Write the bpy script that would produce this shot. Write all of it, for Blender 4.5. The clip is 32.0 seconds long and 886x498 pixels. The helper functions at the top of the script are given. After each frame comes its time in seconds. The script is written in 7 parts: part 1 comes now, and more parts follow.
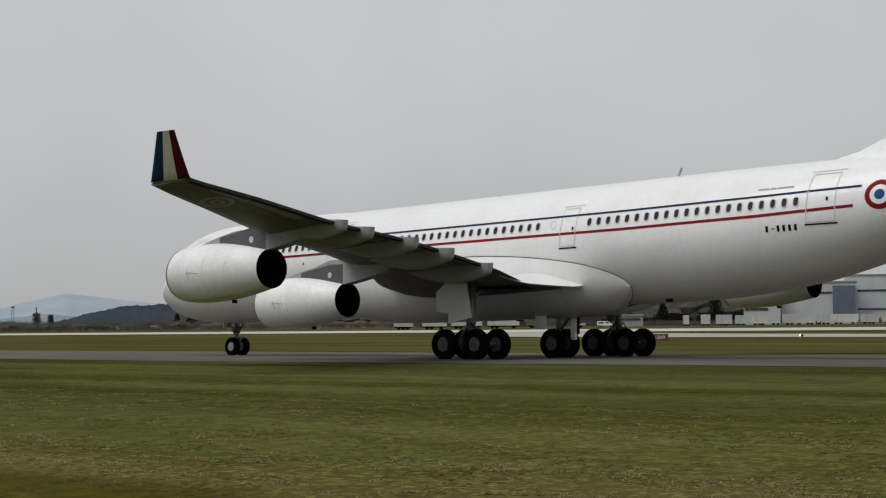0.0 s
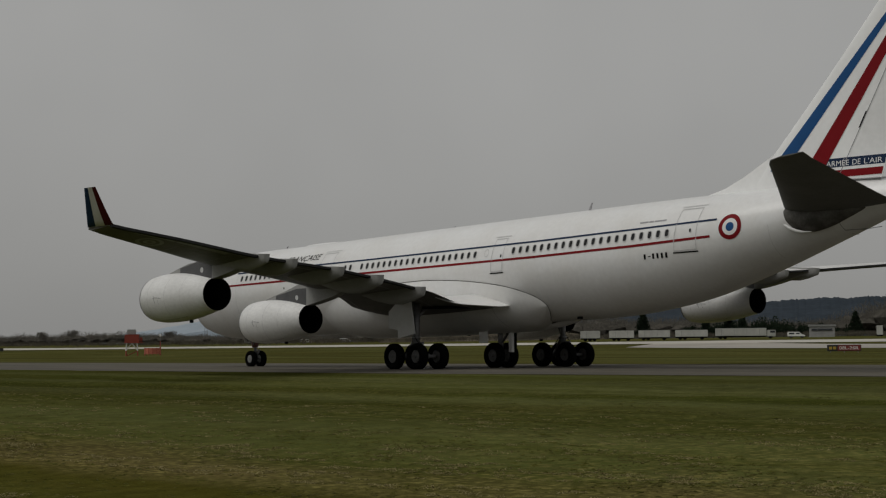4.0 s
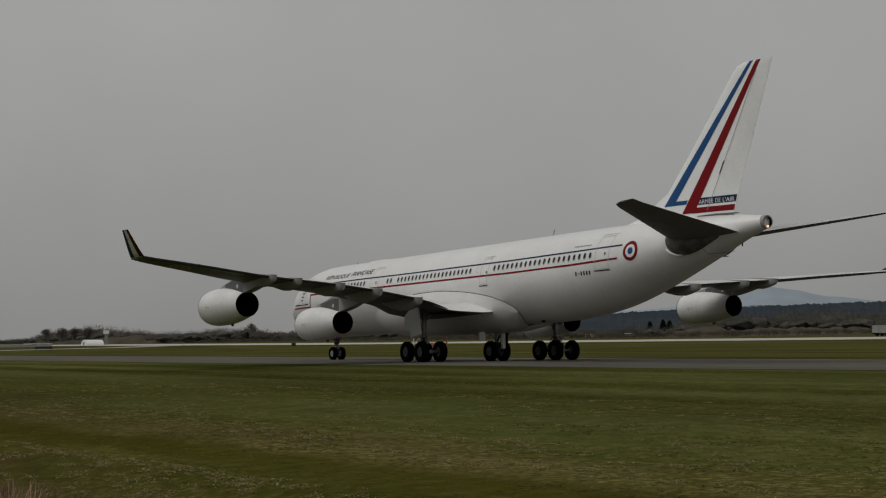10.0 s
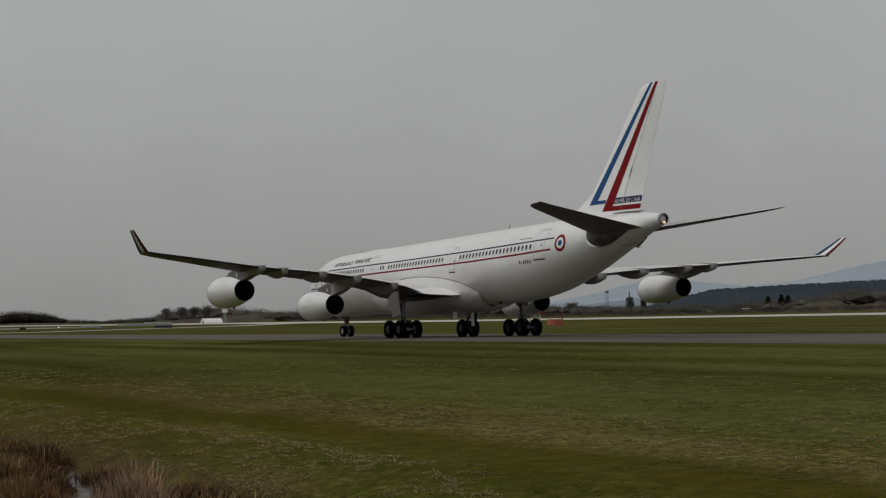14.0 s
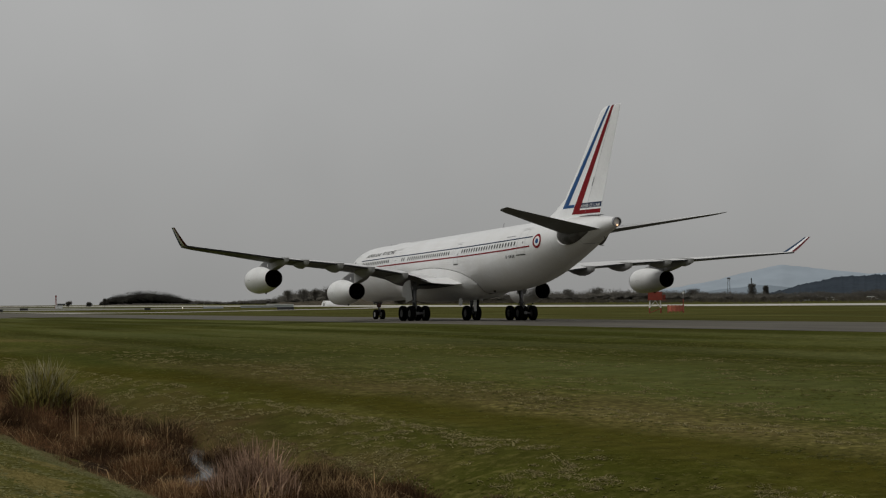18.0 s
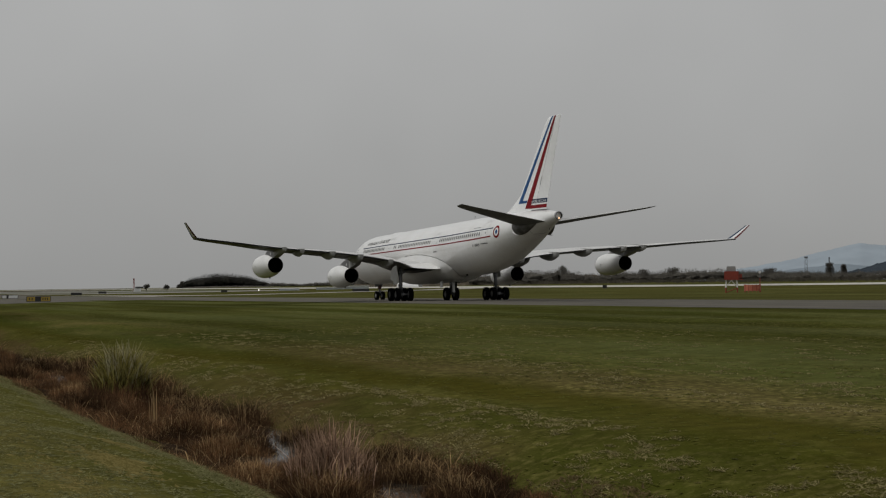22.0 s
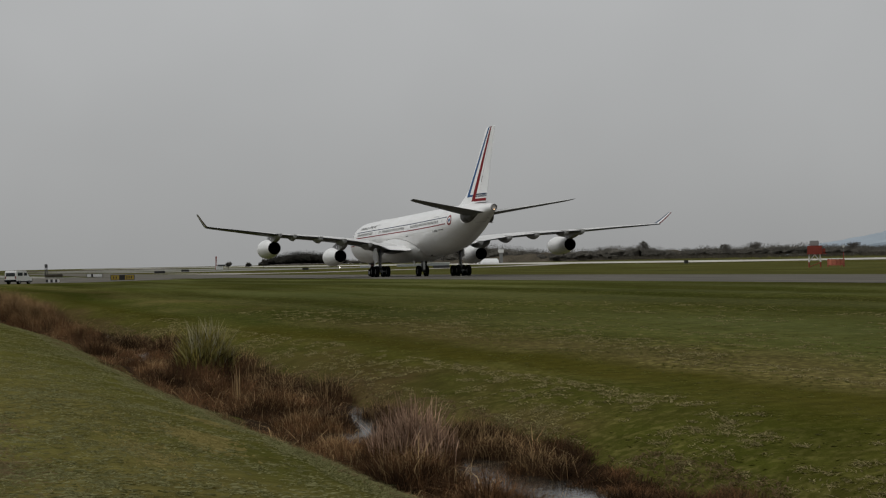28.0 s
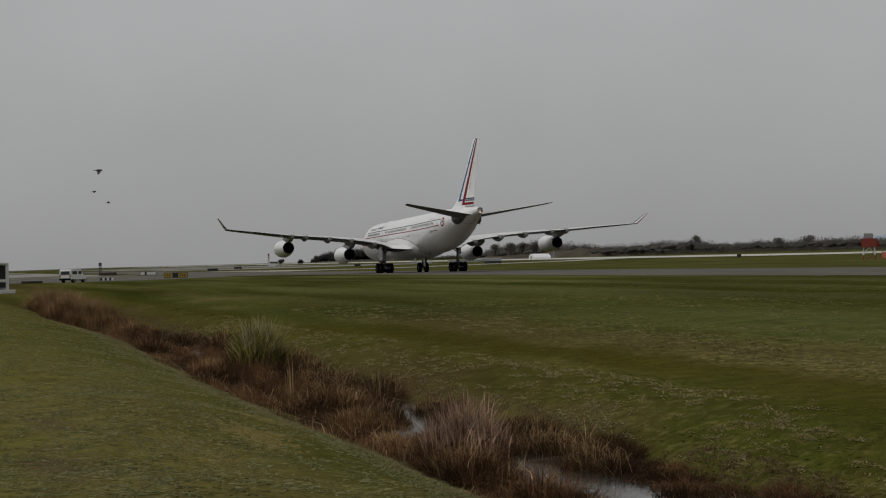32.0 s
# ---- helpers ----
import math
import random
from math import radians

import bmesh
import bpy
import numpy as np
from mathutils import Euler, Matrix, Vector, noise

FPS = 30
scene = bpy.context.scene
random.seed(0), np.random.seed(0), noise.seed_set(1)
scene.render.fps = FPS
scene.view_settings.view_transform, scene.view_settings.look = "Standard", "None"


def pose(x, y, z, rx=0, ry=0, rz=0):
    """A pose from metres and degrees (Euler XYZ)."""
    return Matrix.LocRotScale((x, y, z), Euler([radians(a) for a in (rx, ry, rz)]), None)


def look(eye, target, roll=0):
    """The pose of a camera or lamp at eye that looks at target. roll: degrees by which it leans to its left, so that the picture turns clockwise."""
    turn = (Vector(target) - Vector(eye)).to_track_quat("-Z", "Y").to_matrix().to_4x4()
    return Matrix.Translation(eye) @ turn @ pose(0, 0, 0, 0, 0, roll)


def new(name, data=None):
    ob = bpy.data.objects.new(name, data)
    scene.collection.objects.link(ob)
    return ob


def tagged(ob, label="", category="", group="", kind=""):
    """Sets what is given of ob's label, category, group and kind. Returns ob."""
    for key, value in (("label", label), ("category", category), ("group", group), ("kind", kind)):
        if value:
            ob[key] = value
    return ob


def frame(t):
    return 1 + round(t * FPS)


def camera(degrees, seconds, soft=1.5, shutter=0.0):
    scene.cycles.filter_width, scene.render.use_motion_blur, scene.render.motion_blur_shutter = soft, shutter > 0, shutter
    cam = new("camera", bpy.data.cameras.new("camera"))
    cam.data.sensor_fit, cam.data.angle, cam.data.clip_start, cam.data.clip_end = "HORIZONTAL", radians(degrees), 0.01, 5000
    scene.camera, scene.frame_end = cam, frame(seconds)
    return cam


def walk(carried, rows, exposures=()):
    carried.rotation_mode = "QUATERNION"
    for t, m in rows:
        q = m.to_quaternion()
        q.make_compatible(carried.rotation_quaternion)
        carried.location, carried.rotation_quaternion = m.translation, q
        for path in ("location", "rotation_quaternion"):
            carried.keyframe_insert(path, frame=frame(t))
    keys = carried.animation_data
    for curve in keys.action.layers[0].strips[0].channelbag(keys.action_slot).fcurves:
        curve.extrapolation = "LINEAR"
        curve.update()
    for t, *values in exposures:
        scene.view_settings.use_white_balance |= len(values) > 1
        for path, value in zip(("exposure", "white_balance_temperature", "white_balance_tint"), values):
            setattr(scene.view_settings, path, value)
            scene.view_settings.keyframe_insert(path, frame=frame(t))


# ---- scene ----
import itertools

FOV = 28.330
EYE = (0.0, -63.434, 1.152)

# seconds, heading to the left of north, tilt and roll in degrees
CAMERA_ROWS = [
    (0.0, 44.628, 2.790, -0.292),
    (0.5, 45.017, 2.777, -0.283),
    (1.0, 45.699, 2.734, -0.296),
    (1.5, 46.445, 2.733, -0.414),
    (2.0, 47.260, 2.819, -0.470),
    (2.5, 48.087, 2.935, -0.421),
    (3.0, 48.923, 3.038, -0.492),
    (3.5, 49.744, 3.130, -0.525),
    (5.5, 53.850, 3.340, -0.457),
    (6.0, 54.700, 3.315, -0.503),
    (6.5, 55.303, 3.302, -0.435),
    (7.0, 55.942, 3.280, -0.410),
    (7.5, 56.683, 3.307, -0.381),
    (8.0, 57.379, 3.320, -0.350),
    (8.5, 58.065, 3.298, -0.361),
    (9.0, 58.723, 3.256, -0.387),
    (9.5, 59.346, 3.188, -0.450),
    (10.0, 59.949, 3.127, -0.488),
    (10.5, 60.523, 3.073, -0.563),
    (11.0, 61.041, 3.004, -0.605),
    (11.5, 61.482, 2.921, -0.610),
    (12.0, 61.991, 2.865, -0.642),
    (12.5, 62.476, 2.747, -0.754),
    (13.0, 62.938, 2.618, -0.775),
    (13.5, 63.323, 2.495, -0.776),
    (14.0, 63.712, 2.414, -0.839),
    (14.5, 64.287, 2.346, -0.823),
    (16.5, 66.237, 2.089, -0.225),
    (17.0, 66.730, 2.016, -0.176),
    (17.5, 67.183, 1.989, -0.173),
    (18.0, 67.643, 1.934, -0.198),
    (18.5, 68.051, 1.827, -0.162),
    (19.0, 68.425, 1.686, -0.273),
    (19.5, 68.813, 1.564, -0.306),
    (20.0, 69.205, 1.479, -0.288),
    (20.5, 69.534, 1.407, -0.376),
    (21.0, 69.827, 1.362, -0.441),
    (21.5, 70.018, 1.328, -0.518),
    (22.0, 70.084, 1.329, -0.515),
    (22.5, 70.104, 1.286, -0.468),
    (23.0, 70.277, 1.239, -0.486),
    (23.5, 70.457, 1.222, -0.520),
    (24.0, 70.568, 1.262, -0.544),
    (24.5, 70.681, 1.266, -0.588),
    (25.0, 70.795, 1.270, -0.620),
    (25.5, 70.971, 1.188, -0.587),
    (27.5, 72.264, 0.767, -0.780),
    (28.0, 72.712, 0.591, -0.845),
    (28.5, 73.119, 0.436, -0.843),
    (29.0, 73.360, 0.330, -0.871),
    (29.5, 73.543, 0.307, -0.924),
    (30.0, 73.731, 0.256, -1.031),
    (30.5, 73.917, 0.237, -1.060),
    (31.0, 74.124, 0.287, -1.171),
    (31.5, 74.285, 0.390, -1.197),
    (32.0, 74.400, 0.482, -1.244),
]
# seconds and the place of the aircraft nose along the taxiway
TAXI_ROWS = [
    (0.0, -85.818),
    (0.5, -88.014),
    (1.0, -90.196),
    (1.5, -92.344),
    (2.0, -94.485),
    (2.5, -96.666),
    (3.0, -98.896),
    (3.5, -101.194),
    (5.5, -110.684),
    (6.0, -113.095),
    (6.5, -115.530),
    (7.0, -118.009),
    (7.5, -120.532),
    (8.0, -123.073),
    (8.5, -125.624),
    (9.0, -128.188),
    (9.5, -130.775),
    (10.0, -133.383),
    (10.5, -136.012),
    (11.0, -138.659),
    (11.5, -141.337),
    (12.0, -144.043),
    (12.5, -146.773),
    (13.0, -149.532),
    (13.5, -152.320),
    (14.0, -155.140),
    (14.5, -158.002),
    (16.5, -169.522),
    (17.0, -172.433),
    (17.5, -175.378),
    (18.0, -178.383),
    (18.5, -181.452),
    (19.0, -184.578),
    (19.5, -187.748),
    (20.0, -190.926),
    (20.5, -194.095),
    (21.0, -197.253),
    (21.5, -200.452),
    (22.0, -203.693),
    (22.5, -206.974),
    (23.0, -210.294),
    (23.5, -213.644),
    (24.0, -217.014),
    (24.5, -220.392),
    (25.0, -223.767),
    (25.5, -227.120),
    (27.5, -240.422),
    (28.0, -243.689),
    (28.5, -246.907),
    (29.0, -250.083),
    (29.5, -253.233),
    (30.0, -256.366),
    (30.5, -259.485),
    (31.0, -262.603),
    (31.5, -265.722),
    (32.0, -268.841),
]

cam = camera(FOV, 32.0, soft=1.2)


def eye_pose(turn, tilt, roll):
    return Matrix.Translation(EYE) @ (pose(0, 0, 0, 0, 0, turn) @ pose(0, 0, 0, 90 + tilt) @ pose(0, 0, 0, 0, 0, roll))


walk(cam, [(t, eye_pose(a, b, c)) for t, a, b, c in CAMERA_ROWS],
     [(0, 0.34, 6350, 10), (1.0, 0.02, 6450, 10), (2.0, -0.28, 6550, 10), (3.0, -0.37, 6600, 10), (6.0, -0.45, 6630, 9), (9.0, -0.42, 6600, 10), (12.0, -0.34, 6530, 10), (14.0, -0.26, 6500, 10), (17.0, -0.2, 6500, 10), (19.0, -0.14, 6560, 10), (22.0, -0.13, 6520, 10), (25.0, -0.25, 6500, 10), (28.0, 0.0, 6420, 10), (32, -0.15, 6450, 11)])

# ---------------------------------------------------------------- light
world = bpy.data.worlds.new("overcast")
scene.world = world
world.use_nodes = True
wn, wl = world.node_tree.nodes, world.node_tree.links
wn.clear()
SUN_UP, SUN_TURN = 58, 200
sky = wn.new("ShaderNodeTexSky")
sky.sky_type, sky.sun_disc = "NISHITA", False
sky.sun_elevation, sky.sun_rotation = radians(SUN_UP), radians(SUN_TURN)
sky.air_density, sky.dust_density, sky.ozone_density = 1.0, 2.0, 1.0
grey = wn.new("ShaderNodeHueSaturation")
grey.inputs["Saturation"].default_value = 0.12
veil = wn.new("ShaderNodeMix")
veil.data_type = "RGBA"
veil.inputs[0].default_value = 0.8
veil.inputs[7].default_value = (4.22, 4.25, 4.2, 1)
back = wn.new("ShaderNodeBackground")
back.inputs["Strength"].default_value = 0.1
wout = wn.new("ShaderNodeOutputWorld")
wl.new(sky.outputs[0], grey.inputs["Color"])
cloud = wn.new("ShaderNodeTexNoise")
cloud.inputs["Scale"].default_value, cloud.inputs["Detail"].default_value = 5.0, 3.0
tone = wn.new("ShaderNodeMapRange")
tone.inputs[3].default_value, tone.inputs[4].default_value = 0.086, 0.114
wl.new(cloud.outputs[0], tone.inputs[0])
way = wn.new("ShaderNodeTexCoord")
height = wn.new("ShaderNodeSeparateXYZ")
low = wn.new("ShaderNodeMapRange")
low.interpolation_type = "SMOOTHSTEP"
low.inputs[1].default_value, low.inputs[2].default_value, low.inputs[3].default_value, low.inputs[4].default_value = -0.02, 0.22, 0.84, 1.05
times = wn.new("ShaderNodeMath")
times.operation = "MULTIPLY"
wl.new(way.outputs["Generated"], height.inputs[0])
wl.new(height.outputs["Z"], low.inputs[0])
wl.new(low.outputs[0], times.inputs[0])
wl.new(tone.outputs[0], times.inputs[1])
wl.new(times.outputs[0], back.inputs["Strength"])
wl.new(grey.outputs[0], veil.inputs[6])
wl.new(veil.outputs[2], back.inputs["Color"])
wl.new(back.outputs[0], wout.inputs["Surface"])

sun_data = bpy.data.lights.new("sun", "SUN")
sun_data.energy, sun_data.angle, sun_data.color = 1.4, radians(50), (1.0, 0.985, 0.955)
sun = new("sun", sun_data)
sun.matrix_world = look((0, 0, 200), (200 * math.cos(radians(SUN_UP)) * -math.sin(radians(SUN_TURN)), 200 * math.cos(radians(SUN_UP)) * -math.cos(radians(SUN_TURN)), 200 - 200 * math.sin(radians(SUN_UP))))


# ---------------------------------------------------------------- materials
def material(name, colour, rough=0.5, metal=0.0, scale=8.0, vary=0.12, fine=0.0, bump=0.0, second=None, coat=0.0, piece=0.0, stretch=(1, 1, 1), spec=0.5):
    """A surface with variation at two scales; second: a colour that patches of it turn to."""
    m = bpy.data.materials.new(name)
    m.use_nodes = True
    n, l = m.node_tree.nodes, m.node_tree.links
    b = n["Principled BSDF"]
    b.inputs["Roughness"].default_value, b.inputs["Metallic"].default_value = rough, metal
    b.inputs["Coat Weight"].default_value, b.inputs["Specular IOR Level"].default_value = coat, spec
    tc = n.new("ShaderNodeTexCoord")
    mp = n.new("ShaderNodeMapping")
    mp.inputs["Scale"].default_value = stretch
    l.new(tc.outputs["Object"], mp.inputs["Vector"])
    big = n.new("ShaderNodeTexNoise")
    big.inputs["Scale"].default_value, big.inputs["Detail"].default_value = scale, 4.0
    l.new(mp.outputs[0], big.inputs["Vector"])
    small = n.new("ShaderNodeTexNoise")
    small.inputs["Scale"].default_value, small.inputs["Detail"].default_value = scale * 9, 3.0
    l.new(mp.outputs[0], small.inputs["Vector"])
    mix = n.new("ShaderNodeMix")
    mix.data_type = "RGBA"
    dark = second or tuple(c * (1 - vary) for c in colour)
    light = colour if second else tuple(min(1, c * (1 + vary)) for c in colour)
    mix.inputs[6].default_value, mix.inputs[7].default_value = (*dark, 1), (*light, 1)
    ramp = n.new("ShaderNodeMapRange")
    ramp.inputs[1].default_value, ramp.inputs[2].default_value = 0.32, 0.68
    l.new(big.outputs[0], ramp.inputs[0])
    l.new(ramp.outputs[0], mix.inputs[0])
    hsv = n.new("ShaderNodeHueSaturation")
    l.new(mix.outputs[2], hsv.inputs["Color"])
    value = n.new("ShaderNodeMapRange")
    value.inputs[1].default_value, value.inputs[2].default_value = 0.3, 0.7
    value.inputs[3].default_value, value.inputs[4].default_value = 1 - max(fine, vary * 0.5), 1 + max(fine, vary * 0.5)
    l.new(small.outputs[0], value.inputs[0])
    last = value.outputs[0]
    if piece:
        info = n.new("ShaderNodeObjectInfo")
        pm = n.new("ShaderNodeMapRange")
        pm.inputs[3].default_value, pm.inputs[4].default_value = 1 - piece, 1 + piece
        l.new(info.outputs["Random"], pm.inputs[0])
        mul = n.new("ShaderNodeMath")
        mul.operation = "MULTIPLY"
        l.new(last, mul.inputs[0])
        l.new(pm.outputs[0], mul.inputs[1])
        last = mul.outputs[0]
    l.new(last, hsv.inputs["Value"])
    l.new(hsv.outputs[0], b.inputs["Base Color"])
    if bump:
        bp = n.new("ShaderNodeBump")
        bp.inputs["Strength"].default_value, bp.inputs["Distance"].default_value = 1.0, bump
        l.new(small.outputs[0], bp.inputs["Height"])
        l.new(bp.outputs[0], b.inputs["Normal"])
    return m


WHITE = material("white_paint", (0.765, 0.77, 0.765), 0.28, scale=0.45, vary=0.04, fine=0.03, coat=0.3, second=(0.715, 0.71, 0.69))
NACELLE = material("nacelle_paint", (0.78, 0.78, 0.765), 0.35, scale=0.9, fine=0.06, coat=0.15, second=(0.68, 0.68, 0.665), stretch=(0.6, 1, 1))
LIGHT_GREY = material("grey_paint", (0.24, 0.243, 0.237), 0.6, scale=0.6, vary=0.12, fine=0.06, spec=0.15)
# tailplane underside: the grey darkened to carry its shade
TAIL_SHADED = material("tailplane_shaded_grey", (0.15, 0.152, 0.145), 0.6, scale=0.6, vary=0.1, fine=0.06, spec=0.15)
FAIRING_GREY = material("fairing_grey", (0.29, 0.29, 0.282), 0.5, spec=0.25, scale=0.8, vary=0.1)
# one wing paint in two tones: shade in the lower, skylight in the upper
WING_SHADED = material("wing_shaded_grey", (0.165, 0.162, 0.152), 0.6, scale=0.5, vary=0.2, fine=0.08, spec=0.15, stretch=(0.5, 1, 1))
UPPER_LIT = material("upper_skin_lit_grey", (0.56, 0.56, 0.55), 0.45, scale=0.5, vary=0.08, fine=0.05, spec=0.3)
CANOE = material("canoe_grey", (0.3, 0.3, 0.29), 0.5, scale=0.8, vary=0.1, fine=0.05, spec=0.3)
COLLAR = material("collar_red", (0.12, 0.05, 0.04), 0.6, scale=3, vary=0.2)
# winglet blue and red darkened: shade of the downward-canted outer face
WINGLET_SHADED_BLUE = material("winglet_shaded_blue", (0.009, 0.034, 0.08), 0.6, scale=0.6, vary=0.06, spec=0.15)
WINGLET_SHADED_RED = material("winglet_shaded_red", (0.085, 0.005, 0.007), 0.6, scale=0.6, vary=0.06, spec=0.15)
FIN_WHITE = material("fin_white", (0.86, 0.865, 0.86), 0.3, scale=0.5, vary=0.03, fine=0.02, coat=0.3)
RUDDER = material("rudder_paint", (0.79, 0.795, 0.79), 0.35, scale=0.5, vary=0.05, fine=0.03, coat=0.2)
MID_GREY = material("pylon_grey", (0.075, 0.075, 0.078), 0.45, scale=1.2, vary=0.15)
SEAL = material("seam_seal", (0.17, 0.165, 0.15), 0.6, scale=1.3, vary=0.2, fine=0.2, second=(0.04, 0.036, 0.03))
FAINT = material("faint_seam", (0.55, 0.55, 0.545), 0.45, scale=2, vary=0.05)
LINE_GREY = material("seam_grey", (0.3, 0.3, 0.31), 0.5, scale=2, vary=0.1)
BLUE = material("blue_paint", (0.009, 0.07, 0.21), 0.55, scale=0.6, vary=0.06, spec=0.2)
NAVY = material("navy_paint", (0.011, 0.026, 0.065), 0.6, scale=0.6, vary=0.06, spec=0.15)
RED = material("red_paint", (0.19, 0.004, 0.008), 0.6, scale=0.6, vary=0.06, spec=0.15)
GLASS = material("cabin_glass", (0.012, 0.0125, 0.013), 0.4, scale=2, vary=0.1, spec=0.2)
BLACK = material("flat_black", (0.006, 0.006, 0.006), 0.9, scale=2, vary=0.2, spec=0.1)
RUBBER = material("tyre_rubber", (0.0045, 0.0045, 0.0045), 0.95, scale=6, vary=0.25, spec=0.03)
RIM = material("dusty_rim", (0.085, 0.085, 0.082), 0.7, 0.0, scale=5, vary=0.2)
STEEL = material("gear_steel", (0.2, 0.2, 0.205), 0.45, 0.5, scale=5, vary=0.15)
LIP = material("lip_metal", (0.16, 0.16, 0.165), 0.45, 0.6, scale=3, vary=0.15)
BARE = material("bare_metal", (0.55, 0.56, 0.57), 0.25, 0.9, scale=3, vary=0.08)
GRASS = material("grass", (0.035, 0.045, 0.012), 0.95, scale=0.25, fine=0.35, bump=0.05, second=(0.055, 0.055, 0.02))
ASPHALT = material("asphalt", (0.08, 0.072, 0.056), 0.9, scale=0.3, vary=0.25, fine=0.16, stretch=(0.2, 1, 1), spec=0.22, bump=0.004)
CONCRETE = material("concrete", (0.42, 0.4, 0.35), 0.9, scale=0.05, vary=0.12, fine=0.08, bump=0.004)
LANE = material("worn_concrete", (0.19, 0.18, 0.155), 0.9, scale=0.05, vary=0.14, fine=0.1, bump=0.004)
ORANGE = material("red_orange_paint", (0.26, 0.04, 0.022), 0.6, scale=2, vary=0.12)
WATER = material("ditch_water", (0.03, 0.03, 0.025), 0.03, scale=1.5, vary=0.2, bump=0.004)


# ---------------------------------------------------------------- mesh helpers
def mesh(name, verts, faces, mat, smooth=False, slots=None):
    me = bpy.data.meshes.new(name)
    me.from_pydata([tuple(v) for v in verts], [], faces)
    for m in (mat if isinstance(mat, (list, tuple)) else [mat]):
        me.materials.append(m)
    if slots is not None:
        me.polygons.foreach_set("material_index", slots)
    if smooth:
        me.polygons.foreach_set("use_smooth", [True] * len(me.polygons))
        me.set_sharp_from_angle(angle=radians(50))
    me.update()
    return me


def put(name, me, parent=None, m=None, label=""):
    ob = new(name, me)
    if parent:
        ob.parent = parent
    if m is not None:
        ob.matrix_basis = m
    return tagged(ob, label)


def part(name, bm, mat, parent, label="", smooth=False):
    me = bpy.data.meshes.new(name)
    bm.to_mesh(me)
    bm.free()
    me.materials.append(mat)
    if smooth:
        me.polygons.foreach_set("use_smooth", [True] * len(me.polygons))
    return put(name, me, parent, None, label)


def loft(rings, closed=True, cap=(True, True)):
    """Skin over rings of equal count."""
    n = len(rings[0])
    verts = [p for r in rings for p in r]
    faces = []
    for i in range(len(rings) - 1):
        for j in range(n if closed else n - 1):
            k = (j + 1) % n
            faces.append((i * n + j, i * n + k, (i + 1) * n + k, (i + 1) * n + j))
    if cap[0]:
        faces.append(tuple(range(n - 1, -1, -1)))
    if cap[1]:
        faces.append(tuple((len(rings) - 1) * n + j for j in range(n)))
    return verts, faces


def flip(vf):
    """Mirror to the other side of the aircraft."""
    v, f = vf
    return [(x, -y, z) for x, y, z in v], [tuple(reversed(q)) for q in f]


def box_bm(bm, size, at, bevel=0.0):
    r = bmesh.ops.create_cube(bm, size=1)
    bmesh.ops.scale(bm, vec=size, verts=r["verts"])
    bmesh.ops.translate(bm, vec=at, verts=r["verts"])
    if bevel:
        es = {e for v in r["verts"] for e in v.link_edges}
        bmesh.ops.bevel(bm, geom=list(es), offset=bevel, segments=2, affect="EDGES")
    return bm


def box(size, at=(0, 0, 0), bevel=0.0):
    return box_bm(bmesh.new(), size, at, bevel)


def tube(a, b, r, r2=None, seg=12):
    """A rod from a to b."""
    bm = bmesh.new()
    a, b = Vector(a), Vector(b)
    bmesh.ops.create_cone(bm, cap_ends=True, segments=seg, radius1=r, radius2=r if r2 is None else r2, depth=(b - a).length)
    q = (b - a).to_track_quat("Z", "Y").to_matrix().to_4x4()
    bmesh.ops.transform(bm, matrix=Matrix.Translation((a + b) / 2) @ q, verts=bm.verts)
    return bm


def interp(x, table):
    """Linear look-up in rows of (x, values...)."""
    if x <= table[0][0]:
        return table[0][1:]
    for a, b in zip(table, table[1:]):
        if x <= b[0]:
            k = (x - a[0]) / (b[0] - a[0])
            return tuple(p + (q - p) * k for p, q in zip(a[1:], b[1:]))
    return table[-1][1:]


def steps(a, b, n):
    return [a + (b - a) * i / n for i in range(n + 1)]


def smooth_table(table, step):
    """A finer table through the same rows, by Catmull-Rom."""
    rows = []
    for i in range(len(table) - 1):
        p0, p1, p2, p3 = (table[max(0, min(len(table) - 1, i + k))] for k in (-1, 0, 1, 2))
        n = max(1, int(round((p2[0] - p1[0]) / step)))
        for s in range(n):
            u = s / n
            x = p1[0] + (p2[0] - p1[0]) * u
            vals = []
            for c in range(1, len(p1)):
                m1 = (p2[c] - p0[c]) / max(1e-6, p2[0] - p0[0]) * (p2[0] - p1[0])
                m2 = (p3[c] - p1[c]) / max(1e-6, p3[0] - p1[0]) * (p2[0] - p1[0])
                vals.append((2 * u**3 - 3 * u**2 + 1) * p1[c] + (u**3 - 2 * u**2 + u) * m1 + (-2 * u**3 + 3 * u**2) * p2[c] + (u**3 - u**2) * m2)
            rows.append((x, *vals))
    rows.append(table[-1])
    return rows


# ---------------------------------------------------------------- ground
def far_rise(x, y):
    """Height of the land: taxiway at zero, a wet ditch before it, the airfield rising slowly behind."""
    across = y - EYE[1]
    if y < -15:
        bend = 0.35 * math.sin(x * 0.045 + 0.6) + 0.2 * math.sin(x * 0.13)
        z, = interp(across + bend, DITCH)
        if x < -125 and across < 30:
            level, = interp(across, ((-300, -0.4), (20, -0.42), (30, -0.35)))
            z += (level - z) * min(1, (-125 - x) / 8)
    elif y < 60:
        z = 0.0
    else:
        z, = interp(y, ((60, 0), (150, 0.9), (205, 2.0), (260, 2.6), (330, 3.4), (600, 4.6), (1500, 8), (6000, 30)))
    if x < -500:
        z += interp(-x, ((500, 0), (900, 0.9), (1400, 2.0), (5000, 7)))[0] * (1 if y > -20 else 0.6)
    return z


